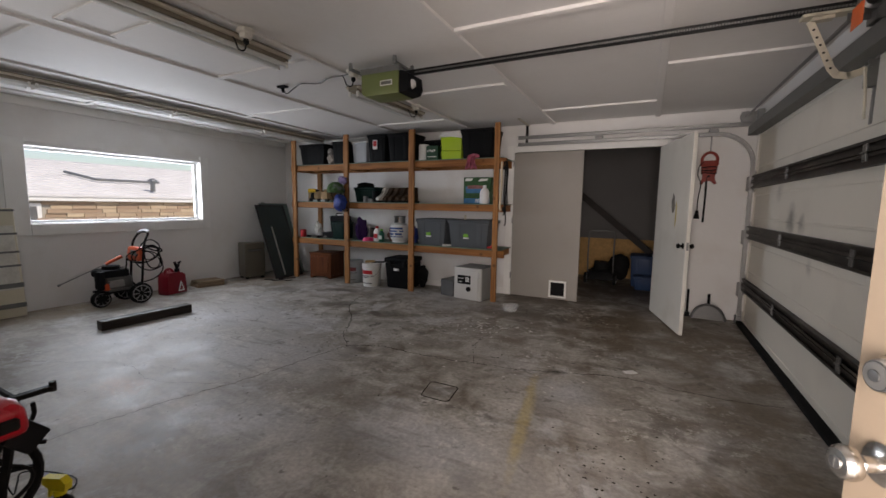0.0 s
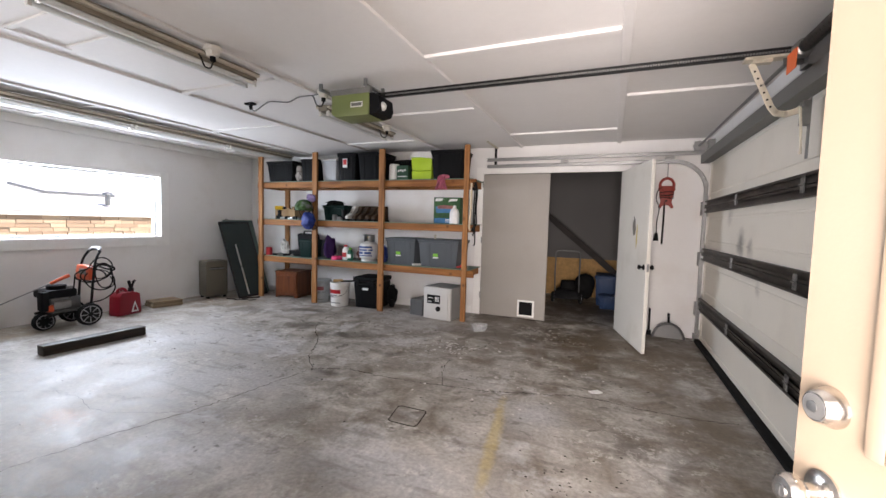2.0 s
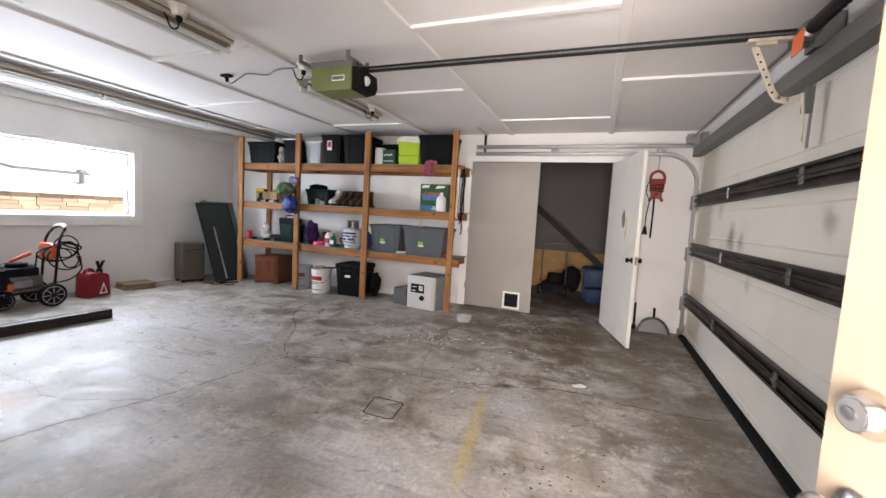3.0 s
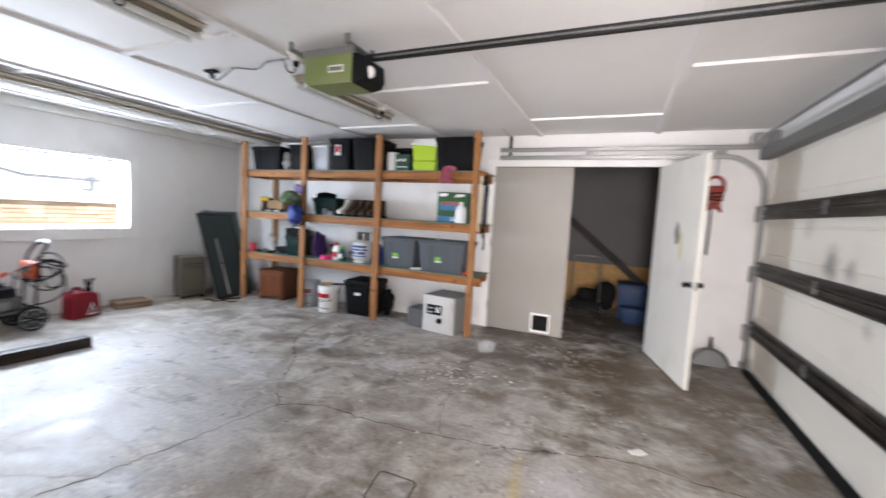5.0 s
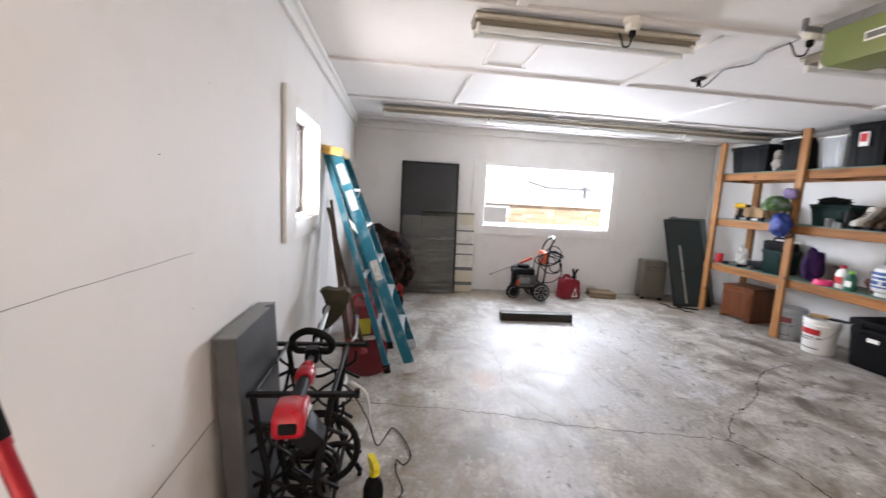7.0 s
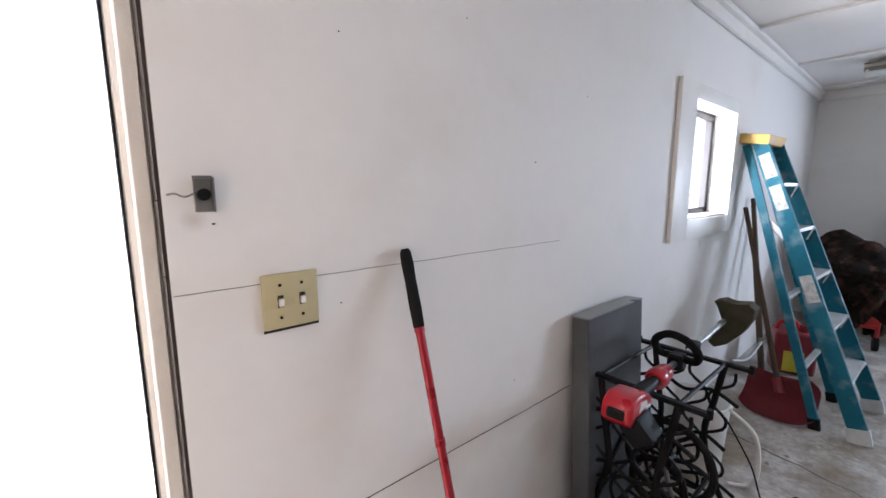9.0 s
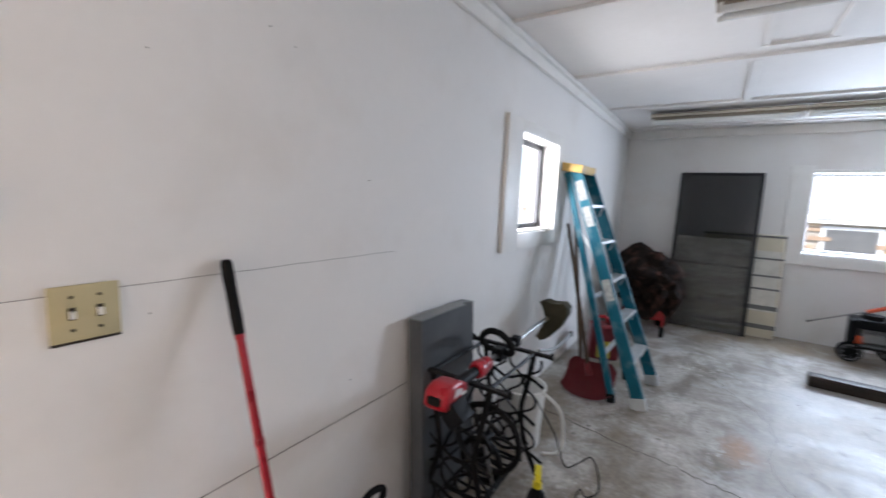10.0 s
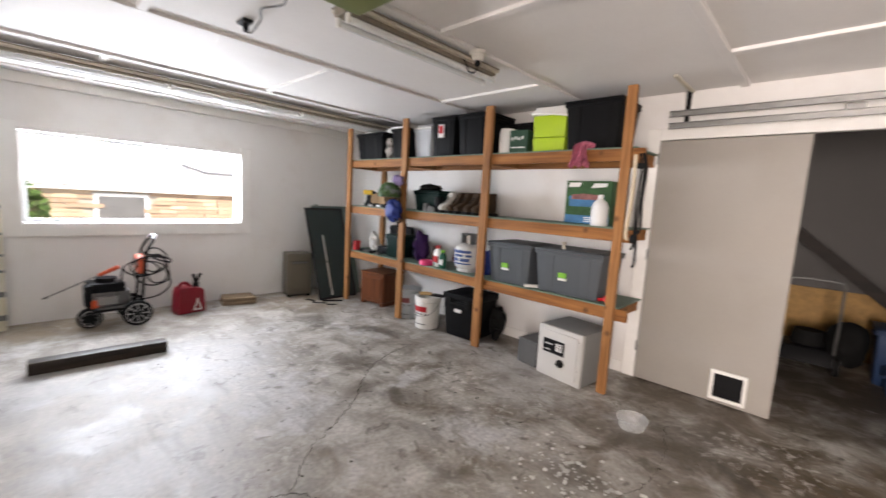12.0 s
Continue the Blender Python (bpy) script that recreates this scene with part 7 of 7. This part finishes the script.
sv = part("side_vent", turned(f, head), LABELWHITE, tm, "pale vented side plate")
for q in range(4):
    f = B()
    box(f, 0.050 + q * 0.012, 0.057 + q * 0.012, -0.0675, -0.0655, -0.052, -0.010)
    part("vent_slot", turned(f, head), RUBBER, sv)
f = B()
cyl(f, (0.09, 0, 0.0), (0.28, 0, 0.0), 0.030, 0.022, seg=14)
part("neck", turned(f, m), BLACKPLASTIC, tm)
f = B()
lathe(f, [(0.012, 0.27), (0.030, 0.27), (0.040, 0.29), (0.040, 0.33), (0.028, 0.36), (0.034, 0.38), (0.030, 0.41), (0.012, 0.41)], seg=18, m=pose(0, 0, 0, 0, 90, 0))
part("collar", turned(f, m), TRIMRED, tm, "red trigger collar")
f = B()
cyl(f, (0.25, 0, 0), (0.85, 0, 0), 0.013, seg=12)
part("shaft", turned(f, m), STEEL, tm)
f = B()
cyl(f, (0.85, 0, 0), (1.53, 0, 0), 0.0145, seg=12)
part("shaft", turned(f, m), ALU, tm, "bright aluminium shaft")
f = B()
tube(f, [(0.56, -0.02, 0.02), (0.52, -0.075, 0.03), (0.48, -0.09, 0.08), (0.47, -0.045, 0.125), (0.49, 0.025, 0.13), (0.52, 0.08, 0.085), (0.55, 0.07, 0.03), (0.56, 0.02, 0.02)], 0.016, 10)
part("loop_handle", turned(f, m), RUBBER, tm, "black loop handle")
f = B()
box(f, 0.52, 0.60, -0.03, 0.03, -0.03, 0.035, 0.008)
part("clamp", turned(f, m), BLACKPLASTIC, tm)
f = B()
box(f, 0.78, 0.85, -0.025, 0.025, -0.025, 0.03, 0.006)
part("clamp", turned(f, m), BLACKPLASTIC, tm)
f = B()
slab(f, [(0.145, 0.766), (0.193, 0.784), (0.241, 0.761), (0.313, 0.784), (0.349, 0.755), (0.343, 0.697), (0.301, 0.605), (0.229, 0.519), (0.169, 0.485), (0.133, 0.514), (0.187, 0.594), (0.205, 0.663), (0.187, 0.709)], -0.055, 0.05)
bmesh.ops.bevel(f, geom=list(f.edges), offset=0.008, segments=2, affect="EDGES", profile=0.6)
turned(f, Matrix.Translation((-4.775, -0.30, -0.71)) @ Matrix.Translation((3.25, -0.03, -0.02)) @ Matrix(((0, 1, 0, 0), (1, 0, 0, 0), (0, 0, 1, 0), (0, 0, 0, 1))))
part("guard", f, GUARDM, tm, "dark curved cutting guard")
f = B()
lathe(f, [(0.002, -0.06), (0.035, -0.06), (0.045, -0.03), (0.045, 0.0), (0.02, 0.03), (0.002, 0.03)], seg=16, m=Matrix.Translation((1.56, 0, -0.03)))
part("line_head", turned(f, m), BLACKPLASTIC, tm)

t = thing("spray_bottle", "black spray bottle with a yellow trigger top on the floor", "spray bottle", (4.38, 0.555, 0), 200)
f = B()
lathe(f, [(0.002, 0), (0.042, 0), (0.045, 0.01), (0.045, 0.13), (0.035, 0.165), (0.017, 0.185), (0.015, 0.20), (0.002, 0.20)], seg=20)
part("body", f, BLACKPLASTIC, t)
f = B()
box(f, -0.032, 0.032, -0.0455, 0.0455, 0.04, 0.10, 0.008)
part("bottle_label", f, shade("yellow_green_label", (0.35, 0.42, 0.12), 0.5, vary=0.3, scale=30), t)
f = B()
lathe(f, [(0.002, 0.195), (0.02, 0.195), (0.02, 0.215), (0.002, 0.216)], seg=14)
slab(f, [(-0.035, 0.215), (0.02, 0.215), (0.06, 0.235), (0.06, 0.26), (-0.02, 0.265), (-0.04, 0.245)], -0.014, 0.014)
slab(f, [(0.03, 0.225), (0.04, 0.225), (0.05, 0.18), (0.04, 0.18)], -0.006, 0.006)
part("trigger", f, shade("bright_yellow_plastic", (0.8, 0.68, 0.02), 0.4), t, "bright yellow trigger")
f = B()
tube(f, [(4.10, 0.42, 0.45), (3.98, 0.50, 0.22), (3.92, 0.55, 0.03), (3.80, 0.60, 0.007), (3.72, 0.64, 0.007), (3.82, 0.70, 0.007), (3.98, 0.74, 0.007), (4.06, 0.70, 0.007), (4.02, 0.66, 0.007), (4.12, 0.66, 0.007), (4.25, 0.69, 0.007), (4.34, 0.64, 0.007)], 0.0032, 6)
solid("power_cable", f, RUBBER, "black cord trailing from the iron stand over the floor", "cord")
f = B()
tube(f, [(3.95, 0.40, 0.42), (3.86, 0.48, 0.30), (3.82, 0.50, 0.12), (3.80, 0.47, 0.010), (3.86, 0.40, 0.010)], 0.010, 6)
solid("pale_hose", f, WHITEPL, "pale plastic hose hanging beside the iron stand", "hose")
t = thing("drill_charger", "red and black tool charger on the floor under the stand", "charger", (4.72, 0.36, 0), 15)
f = B()
box(f, -0.08, 0.08, -0.06, 0.06, 0, 0.10, 0.015, 2)
part("body", f, TRIMRED, t)
f = B()
box(f, -0.03, 0.05, -0.064, -0.058, 0.02, 0.07, 0.002)
part("badge", f, LABELWHITE, t)

POLERED = shade("glossy_red_pole", (0.30, 0.008, 0.018), 0.3, 0.2, vary=0.1, scale=8, coat=0.2)
t = thing("extension_pole", "red metal pole with a black grip leaning on the wall", "pole", (0, 0, 0))
a, b = Vector((5.415, 0.344, 0.0)), Vector((5.448, 0.020, 1.25))
f = B()
cyl(f, a, a.lerp(b, 0.86), 0.0115, seg=14)
part("tube", f, POLERED, t)
f = B()
cyl(f, a.lerp(b, 0.62), a.lerp(b, 0.635), 0.0135, seg=14)
part("lock_ring", f, POLERED, t)
f = B()
cyl(f, a.lerp(b, 0.845), a.lerp(b, 0.862), 0.0135, seg=14)
part("lock_ring", f, POLERED, t)
f = B()
q = (b - a).to_track_quat("Z", "Y").to_matrix().to_4x4()
lathe(f, [(0.002, 0), (0.0145, 0.0), (0.0155, 0.05), (0.0145, 0.12), (0.016, 0.16), (0.0145, 0.19), (0.010, 0.20), (0.002, 0.20)], seg=16, m=Matrix.Translation(a.lerp(b, 0.855)) @ q)
part("grip", f, RUBBER, t, "black rubber grip")
t = thing("pump_sprayer", "white pump sprayer with black handle by the wall", "sprayer", (5.06, 0.20, 0))
f = B()
lathe(f, [(0.002, 0), (0.085, 0), (0.09, 0.01), (0.09, 0.24), (0.075, 0.30), (0.04, 0.325), (0.03, 0.35), (0.002, 0.35)], seg=24)
part("tank", f, WHITEPL, t)
f = B()
tube(f, [(-0.05, 0, 0.37), (-0.055, 0, 0.41), (0, 0, 0.43), (0.055, 0, 0.41), (0.05, 0, 0.37), (0, 0, 0.36)], 0.012, 8, 5, True)
cyl(f, (0, 0, 0.33), (0, 0, 0.37), 0.03, seg=14)
part("pump_handle", f, RUBBER, t)
f = B()
tube(f, [(0.08, 0, 0.28), (0.15, 0.02, 0.34), (0.17, 0.03, 0.40), (0.13, 0.03, 0.43), (0.10, 0.02, 0.38), (0.10, 0.03, 0.2)], 0.008, 6)
part("hose", f, RUBBER, t)

# wall fittings on the south wall
IVORY = shade("aged_ivory_plastic", (0.50, 0.44, 0.26), 0.4, vary=0.06, scale=10, dirt=0.15)
t = thing("light_switch", "aged ivory double light switch plate on the wall", "light switch", (5.737, 0.001, 1.181))
f = B()
box(f, -0.059, 0.059, 0, 0.008, -0.059, 0.059, 0.003, 2)
part("plate", f, IVORY, t)
for x in (-0.023, 0.023):
    f = B()
    box(f, x - 0.006, x + 0.006, 0.0075, 0.0092, -0.013, 0.013)
    k = part("toggle_slot", f, CRACK, t)
    f = B()
    slab(f, [(x - 0.0045, -0.009), (x + 0.0045, -0.009), (x + 0.0045, 0.006), (x - 0.0045, 0.006)], 0.009, 0.018)
    part("toggle", f, WHITEPL, k, "white toggle")
    for z in (-0.035, 0.035):
        f = B()
        cyl(f, (x, 0.0075, z), (x, 0.0095, z), 0.0035, seg=8)
        part("screw", f, BLACKMETAL, t)
# dark strip that stands for the plate's shadow on the wall
f = B()
box(f, -0.060, 0.058, -0.0003, 0.002, -0.066, -0.058)
part("painted_shadow", f, CRACK, t)
t = thing("wire_bracket", "small steel wire bracket screwed to the wall", "bracket", (5.883, 0.0, 1.405))
f = B()
box(f, -0.016, 0.016, 0.001, 0.004, -0.032, 0.034, 0.001)
box(f, -0.016, 0.016, 0.004, 0.022, 0.028, 0.031, 0.001)
box(f, -0.016, -0.0135, 0.004, 0.02, -0.032, 0.028)
part("plate", f, STEEL, t)
f = B()
cyl(f, (0, 0.004, 0.0), (0, 0.014, 0.0), 0.011, seg=12)
part("button", f, RUBBER, t)
f = B()
tube(f, [(0.01, 0.006, 0.005), (0.03, 0.01, -0.004), (0.045, 0.006, 0.002), (0.056, 0.001, 0.0)], 0.0018, 5)
part("wire", f, STEEL, t)
rng = random.Random(2)
f = B()
for x, z in ((5.956, 1.395), (5.948, 1.19), (5.87, 1.35), (5.875, 1.41), (5.955, 1.26), (5.62, 1.15), (5.41, 1.17), (4.9, 1.5), (5.3, 1.9), (5.22, 1.87), (4.75, 1.05), (4.6, 1.75), (5.6, 1.75), (4.98, 0.75)):
    blob(f, (x, 0.0005, z), (rng.uniform(0.0015, 0.004), 0.0012, rng.uniform(0.001, 0.002)), 0.5, 2, 2, x * 9)
structure("wall_chips", f, CRACK, "small chips and nail holes in the wall paint", "wall marks")["kind"] = "stuff"
for z, x0 in ((1.222, 4.70), (0.61, 4.62)):
    f = B()
    pts, x, r = [], 5.944, random.Random(int(z * 100))
    while x > x0:
        pts.append((x, 0.0003, z + r.uniform(-0.0012, 0.0012)))
        x -= 0.06
    tube(f, pts, 0.0006 if z > 1 else 0.0015, 4, 1)
    structure("seam_south", f, CRACK, "fine open seam between wall sheets", "seam")

# north wall, right of the doors
CORDRED = shade("red_orange_cord", (0.24, 0.03, 0.018), 0.5, vary=0.15, scale=20)
t = thing("cord_winder", "red plastic cord winder with black cord on a wall hook", "cord winder", (6.88, 5.56, 1.78))
f = B()
slab(f, [(-0.055, -0.13), (-0.085, -0.19), (-0.06, -0.205), (-0.03, -0.16), (0.03, -0.16), (0.06, -0.205), (0.085, -0.19), (0.055, -0.13),
         (0.062, -0.02), (0.095, 0.03), (0.075, 0.07), (-0.075, 0.07), (-0.095, 0.03), (-0.062, -0.02)], -0.028, -0.006)
bmesh.ops.bevel(f, geom=list(f.edges), offset=0.005, segments=2, affect="EDGES", profile=0.6)
k = part("winder_plate", f, CORDRED, t, "red orange plastic winding plate")
f = B()
tube(f, [(0.075 * math.cos(q), -0.017, 0.075 + 0.085 * math.sin(q)) for q in [j * 0.6283 for j in range(10)]], 0.016, 8, 3, True)
part("grip_ring", f, CORDRED, k)
for x, z in ((-0.025, -0.03), (0.028, -0.06), (0.0, -0.11)):
    f = B()
    lathe(f, [(0.002, 0.0), (0.013, 0.0), (0.013, 0.002), (0.002, 0.0025)], seg=12, m=pose(x, -0.028, z, 90, 0, 0))
    part("dark_hole", f, RUBBER, k)
for n in range(5):
    f = B()
    z = -0.075 + 0.017 * n
    tube(f, [(0.075 * math.cos(q), -0.017 + 0.024 * math.sin(q), z + 0.006 * math.sin(2 * q + n)) for q in [j * 0.7854 for j in range(8)]], 0.006, 6, 3, True)
    part("cord_turn", f, CORDRED if n % 2 else RUBBER, t)
f = B()
tube(f, [(-0.06, -0.03, 0.05), (-0.10, -0.03, 0.0), (-0.105, -0.03, -0.10), (-0.07, -0.03, -0.20), (-0.085, -0.02, -0.36), (-0.085, -0.015, -0.5)], 0.006, 6)
lathe(f, [(0.002, -0.50), (0.014, -0.50), (0.028, -0.58), (0.03, -0.60), (0.002, -0.60)], (-0.085, -0.012, 0), 10)
part("plug_end", f, RUBBER, t, "black cord with a plug")
f = B()
tube(f, [(-0.02, -0.02, -0.12), (-0.015, -0.015, -0.3), (-0.02, -0.012, -0.64)], 0.011, 6)
part("tail", f, RUBBER, t, "black cord tail")
f = B()
tube(f, [(0, 0.055, 0.36), (0, 0.0, 0.36), (0, -0.03, 0.30), (0, -0.02, 0.20), (0, -0.01, 0.15)], 0.007, 6)
part("hook", f, STEEL, t)
t = thing("dustpan", "grey plastic dustpan leaning on the wall", "dustpan", (6.985, 5.50, 0), rx=-8)
f = B()
slab(f, [(-0.17, 0.0), (0.17, 0.0), (0.155, 0.06), (0.10, 0.14), (0.03, 0.175), (-0.03, 0.175), (-0.10, 0.14), (-0.155, 0.06)], -0.012, 0.0)
k = part("pan", f, GREYSTRUT, t)
f = B()
tube(f, [(-0.17, -0.02, 0.0), (-0.155, -0.03, 0.06), (-0.10, -0.03, 0.14), (0, -0.03, 0.178), (0.10, -0.03, 0.14), (0.155, -0.03, 0.06), (0.17, -0.02, 0.0)], 0.014, 6)
part("rim", f, STEELGREY, k)
f = B()
tube(f, [(0, -0.02, 0.17), (0.0, -0.03, 0.23), (0, -0.02, 0.30)], 0.014, 8)
part("handle", f, BLACKPLASTIC, t)
f = B()
cyl(f, (0, 0, 0.0), (0, 0.03, 0.33), 0.012, seg=10)
box(f, -0.025, 0.025, -0.02, 0.02, 0, 0.06, 0.006)
solid("hand_brush", f, BLACKPLASTIC, "black brush standing behind the open door", "brush", (6.78, 5.555, 0))

# ---- back room ----
OSB = shade("strand_board", (0.42, 0.25, 0.09), 0.7, vary=0.3, scale=22, fine=60, bump=0.2)
f = B()
box(f, 4.0, 6.95, 8.02, 8.048, 0, 0.72, 0.002)
solid("strand_board", f, OSB, "strand board panel along the back room wall", "board panel")
DARKBEAM = wood("dark_stringer", (0.025, 0.018, 0.014), (0.012, 0.009, 0.008), "x", 1.0)
f = B()
bar(f, (4.85, 7.62, 1.80), (6.52, 7.62, 0.40), 0.05, 0.105, (0, 1, 0))
solid("stair_stringer", f, DARKBEAM, "dark sloping stair stringer in the back room", "stair stringer")
mw = thing("lawn_mower", "black lawn mower with a folded handle in the back room", "lawn mower", (5.62, 7.40, 0), 90)
f = B()
taper(f, 0.50, 0.46, 0.40, 0.38, 0.07, 0.22, 0.03)
part("deck", f, BLACKPLASTIC, mw)
f = B()
cyl(f, (0.02, 0, 0.22), (0.02, 0, 0.36), 0.14, 0.12, seg=20)
part("engine", f, RUBBER, mw)
f = B()
blob(f, (-0.05, -0.28, 0.30), (0.22, 0.16, 0.22), 0.2, 2, 3, 71.0)
part("grass_bag", f, RUBBER, mw)
f = B()
for s in (-0.2, 0.2):
    tube(f, [(-0.2, s, 0.2), (-0.28, s, 0.5), (-0.24, s, 0.86)], 0.012, 8)
tube(f, [(-0.24, -0.2, 0.86), (-0.23, -0.15, 0.90), (-0.23, 0.15, 0.90), (-0.24, 0.2, 0.86)], 0.014, 8)
part("handle", f, GREYSTRUT, mw)
for x in (-0.2, 0.2):
    for y in (-0.23, 0.23):
        wheel(mw, (x, y, 0.09), 0.09, 0.045, "y")
BINBLUE = shade("dark_blue_plastic", (0.02, 0.045, 0.11), 0.45, vary=0.1)
tote("storage_tote", (6.28, 7.45, 0), 0.42, 0.50, 0.52, BINBLUE, "dark blue plastic tote in the back room")
tote("storage_tote", (6.32, 7.05, 0), 0.36, 0.26, 0.22, BINBLUE, "low dark blue box in the back room")

# ---- things on the floor ----
f = B()
slab(f, [(-0.05, -0.02), (0.04, -0.035), (0.055, 0.02), (0.0, 0.035), (-0.045, 0.02)], 0.001, 0.0045, pose(0, 0, 0, 90, 0, 0))
turned(f, Matrix.Translation((0, 0, 0.006)))
solid("paper_scrap", f, LABELWHITE, "torn white paper scrap on the floor", "paper", (6.235, 3.34, 0), 30)
rng = random.Random(9)
f = B()
for k in range(150):
    big = k < 90
    x, y = (rng.gauss(4.78, 0.16), rng.gauss(3.92, 0.13)) if big else (rng.gauss(5.3, 0.55), rng.gauss(3.5, 0.5))
    s = rng.uniform(0.006, 0.024) if big else rng.uniform(0.004, 0.012)
    n = rng.randint(4, 6)
    a0 = rng.uniform(0, 6.28)
    vs = [f.verts.new((x + s * rng.uniform(0.5, 1.2) * math.cos(a0 + 6.283 * j / n), y + s * rng.uniform(0.5, 1.2) * math.sin(a0 + 6.283 * j / n), 0.003 + rng.uniform(0, 0.004))) for j in range(n)]
    f.faces.new(vs)
bmesh.ops.solidify(f, geom=list(f.faces), thickness=0.0015)
tagged(solid("paint_flakes", f, shade("white_flakes", (0.72, 0.71, 0.68), 0.7), "scattered white paint flakes on the floor", "flakes"), kind="stuff")


def crack(points, width, seed):
    """A ragged crack in the slab along the given way, as a thin dark ribbon."""
    r = random.Random(seed)
    line = smooth_line([(x, y, 0) for x, y in points], 14)
    f = B()
    prev = None
    for i, p in enumerate(line):
        t_ = (line[min(i + 1, len(line) - 1)] - line[max(i - 1, 0)]).normalized()
        n_ = Vector((-t_.y, t_.x, 0))
        p = p + n_ * (r.gauss(0, 0.007) + 0.02 * noise.noise(Vector((i * 0.13, seed, 0))))
        w_ = width * r.uniform(0.4, 1.25)
        a, b = f.verts.new((p.x + n_.x * w_, p.y + n_.y * w_, 0.0012)), f.verts.new((p.x - n_.x * w_, p.y - n_.y * w_, 0.0012))
        if prev:
            f.faces.new((prev[0], prev[1], b, a))
        prev = (a, b)
    return structure("floor_crack", f, CRACK, "ragged dark crack in the concrete floor", "crack")


crack([(3.36, 0.2), (3.47, 0.83), (3.56, 1.3), (3.70, 1.75), (3.78, 2.1), (3.86, 2.54), (3.92, 2.75), (4.2, 2.88), (4.6, 2.88), (5.08, 2.93), (5.58, 3.02), (6.1, 3.2), (6.72, 3.17), (7.17, 3.22)], 0.0035, 1)
crack([(3.92, 2.72), (3.62, 3.04), (3.36, 3.46), (2.9, 4.0), (2.75, 4.6)], 0.0028, 2)
crack([(3.7, 1.75), (3.2, 1.5), (2.6, 1.55), (1.9, 1.2)], 0.0016, 3)
crack([(5.08, 2.93), (4.9, 3.5), (5.1, 4.2), (5.0, 4.9)], 0.0016, 4)
f = B()
n = 20
pts = []
for cx, cy, a0 in ((5.13, 2.43, 0), (4.97, 2.43, 90), (5.0, 2.26, 180), (5.15, 2.26, 270)):
    for k in range(5):
        a = radians(a0 + 22.5 * k)
        pts.append((cx + 0.03 * math.cos(a), cy + 0.03 * math.sin(a), 0.0012))
tube(f, pts, 0.004, 4, 1, True)
for v in f.verts:
    v.co.z = min(v.co.z, 0.002)
structure("floor_cover", f, CRACK, "square cover joint in the concrete floor", "floor cover")

# crumpled plastic wrap on the screen door's lower half
FILM = shade("clear_plastic_wrap", (0.17, 0.165, 0.14), 0.13, vary=0.8, scale=9, fine=22, alpha=0.45, bump=0.8, spec=1.0)
wr = thing("plastic_wrap", "crumpled clear plastic wrap hung over the screen door", "plastic sheet", (0.335, 0.62, 0))
for y0, y1, z0, z1, seed in ((0.10, 0.83, 0.62, 1.12, 2.0), (0.16, 0.84, 0.03, 0.66, 7.0)):
    f = B()
    rows = []
    n_rows, n_cols = int((z1 - z0) / 0.011), 34
    for i in range(n_rows + 1):
        z = z0 + (z1 - z0) * i / n_rows
        line = []
        for j in range(n_cols + 1):
            y = y0 + (y1 - y0) * j / n_cols
            fold = abs(noise.noise(Vector((y * 2.4, z * 19.0, seed)))) + 0.5 * abs(noise.noise(Vector((y * 7.0, z * 41.0, seed + 3))))
            edge = 0.02 * noise.noise(Vector((z * 6.0, seed, 0.0))) if j in (0, n_cols) else 0.0
            line.append(f.verts.new((0.072 - 0.123 * z + 0.034 * fold, y + edge, z)))
        rows.append(line)
    for a, b in zip(rows, rows[1:]):
        for j in range(n_cols):
            f.faces.new((a[j], a[j + 1], b[j + 1], b[j]))
    part("sheet", f, FILM, wr, "crinkled clear plastic sheet")

# grit and crumbs strewn over the slab
rng = random.Random(23)
for count, name, mat, text, spread in ((260, "dark_grit", shade("dark_grit", (0.035, 0.028, 0.02), 0.8), "dark grit and leaf crumbs on the floor", 0.011),
                                       (110, "pale_grit", shade("pale_grit", (0.62, 0.60, 0.56), 0.8), "pale chips of paint and plaster on the floor", 0.006)):
    f = B()
    for k in range(count):
        x, y = rng.uniform(1.0, 7.05), rng.uniform(0.9, 4.9)
        if name == "dark_grit" and k < 80:
            x, y = rng.gauss(6.2, 0.16), rng.gauss(2.0, 0.18)
        r, n, a0 = rng.uniform(0.3, 1.0) ** 2 * spread, rng.randint(4, 6), rng.uniform(0, 6)
        ring = [(x + r * rng.uniform(0.5, 1.3) * math.cos(a0 + 6.283 * q / n), y + r * rng.uniform(0.4, 1.0) * math.sin(a0 + 6.283 * q / n)) for q in range(n)]
        low = [f.verts.new((p, q, 0.0)) for p, q in ring]
        top = f.verts.new((x, y, r * 0.35 + 0.001))
        for q in range(n):
            f.faces.new((low[q], low[(q + 1) % n], top))
    tagged(solid(name, f, mat, text, "grit"), kind="stuff")
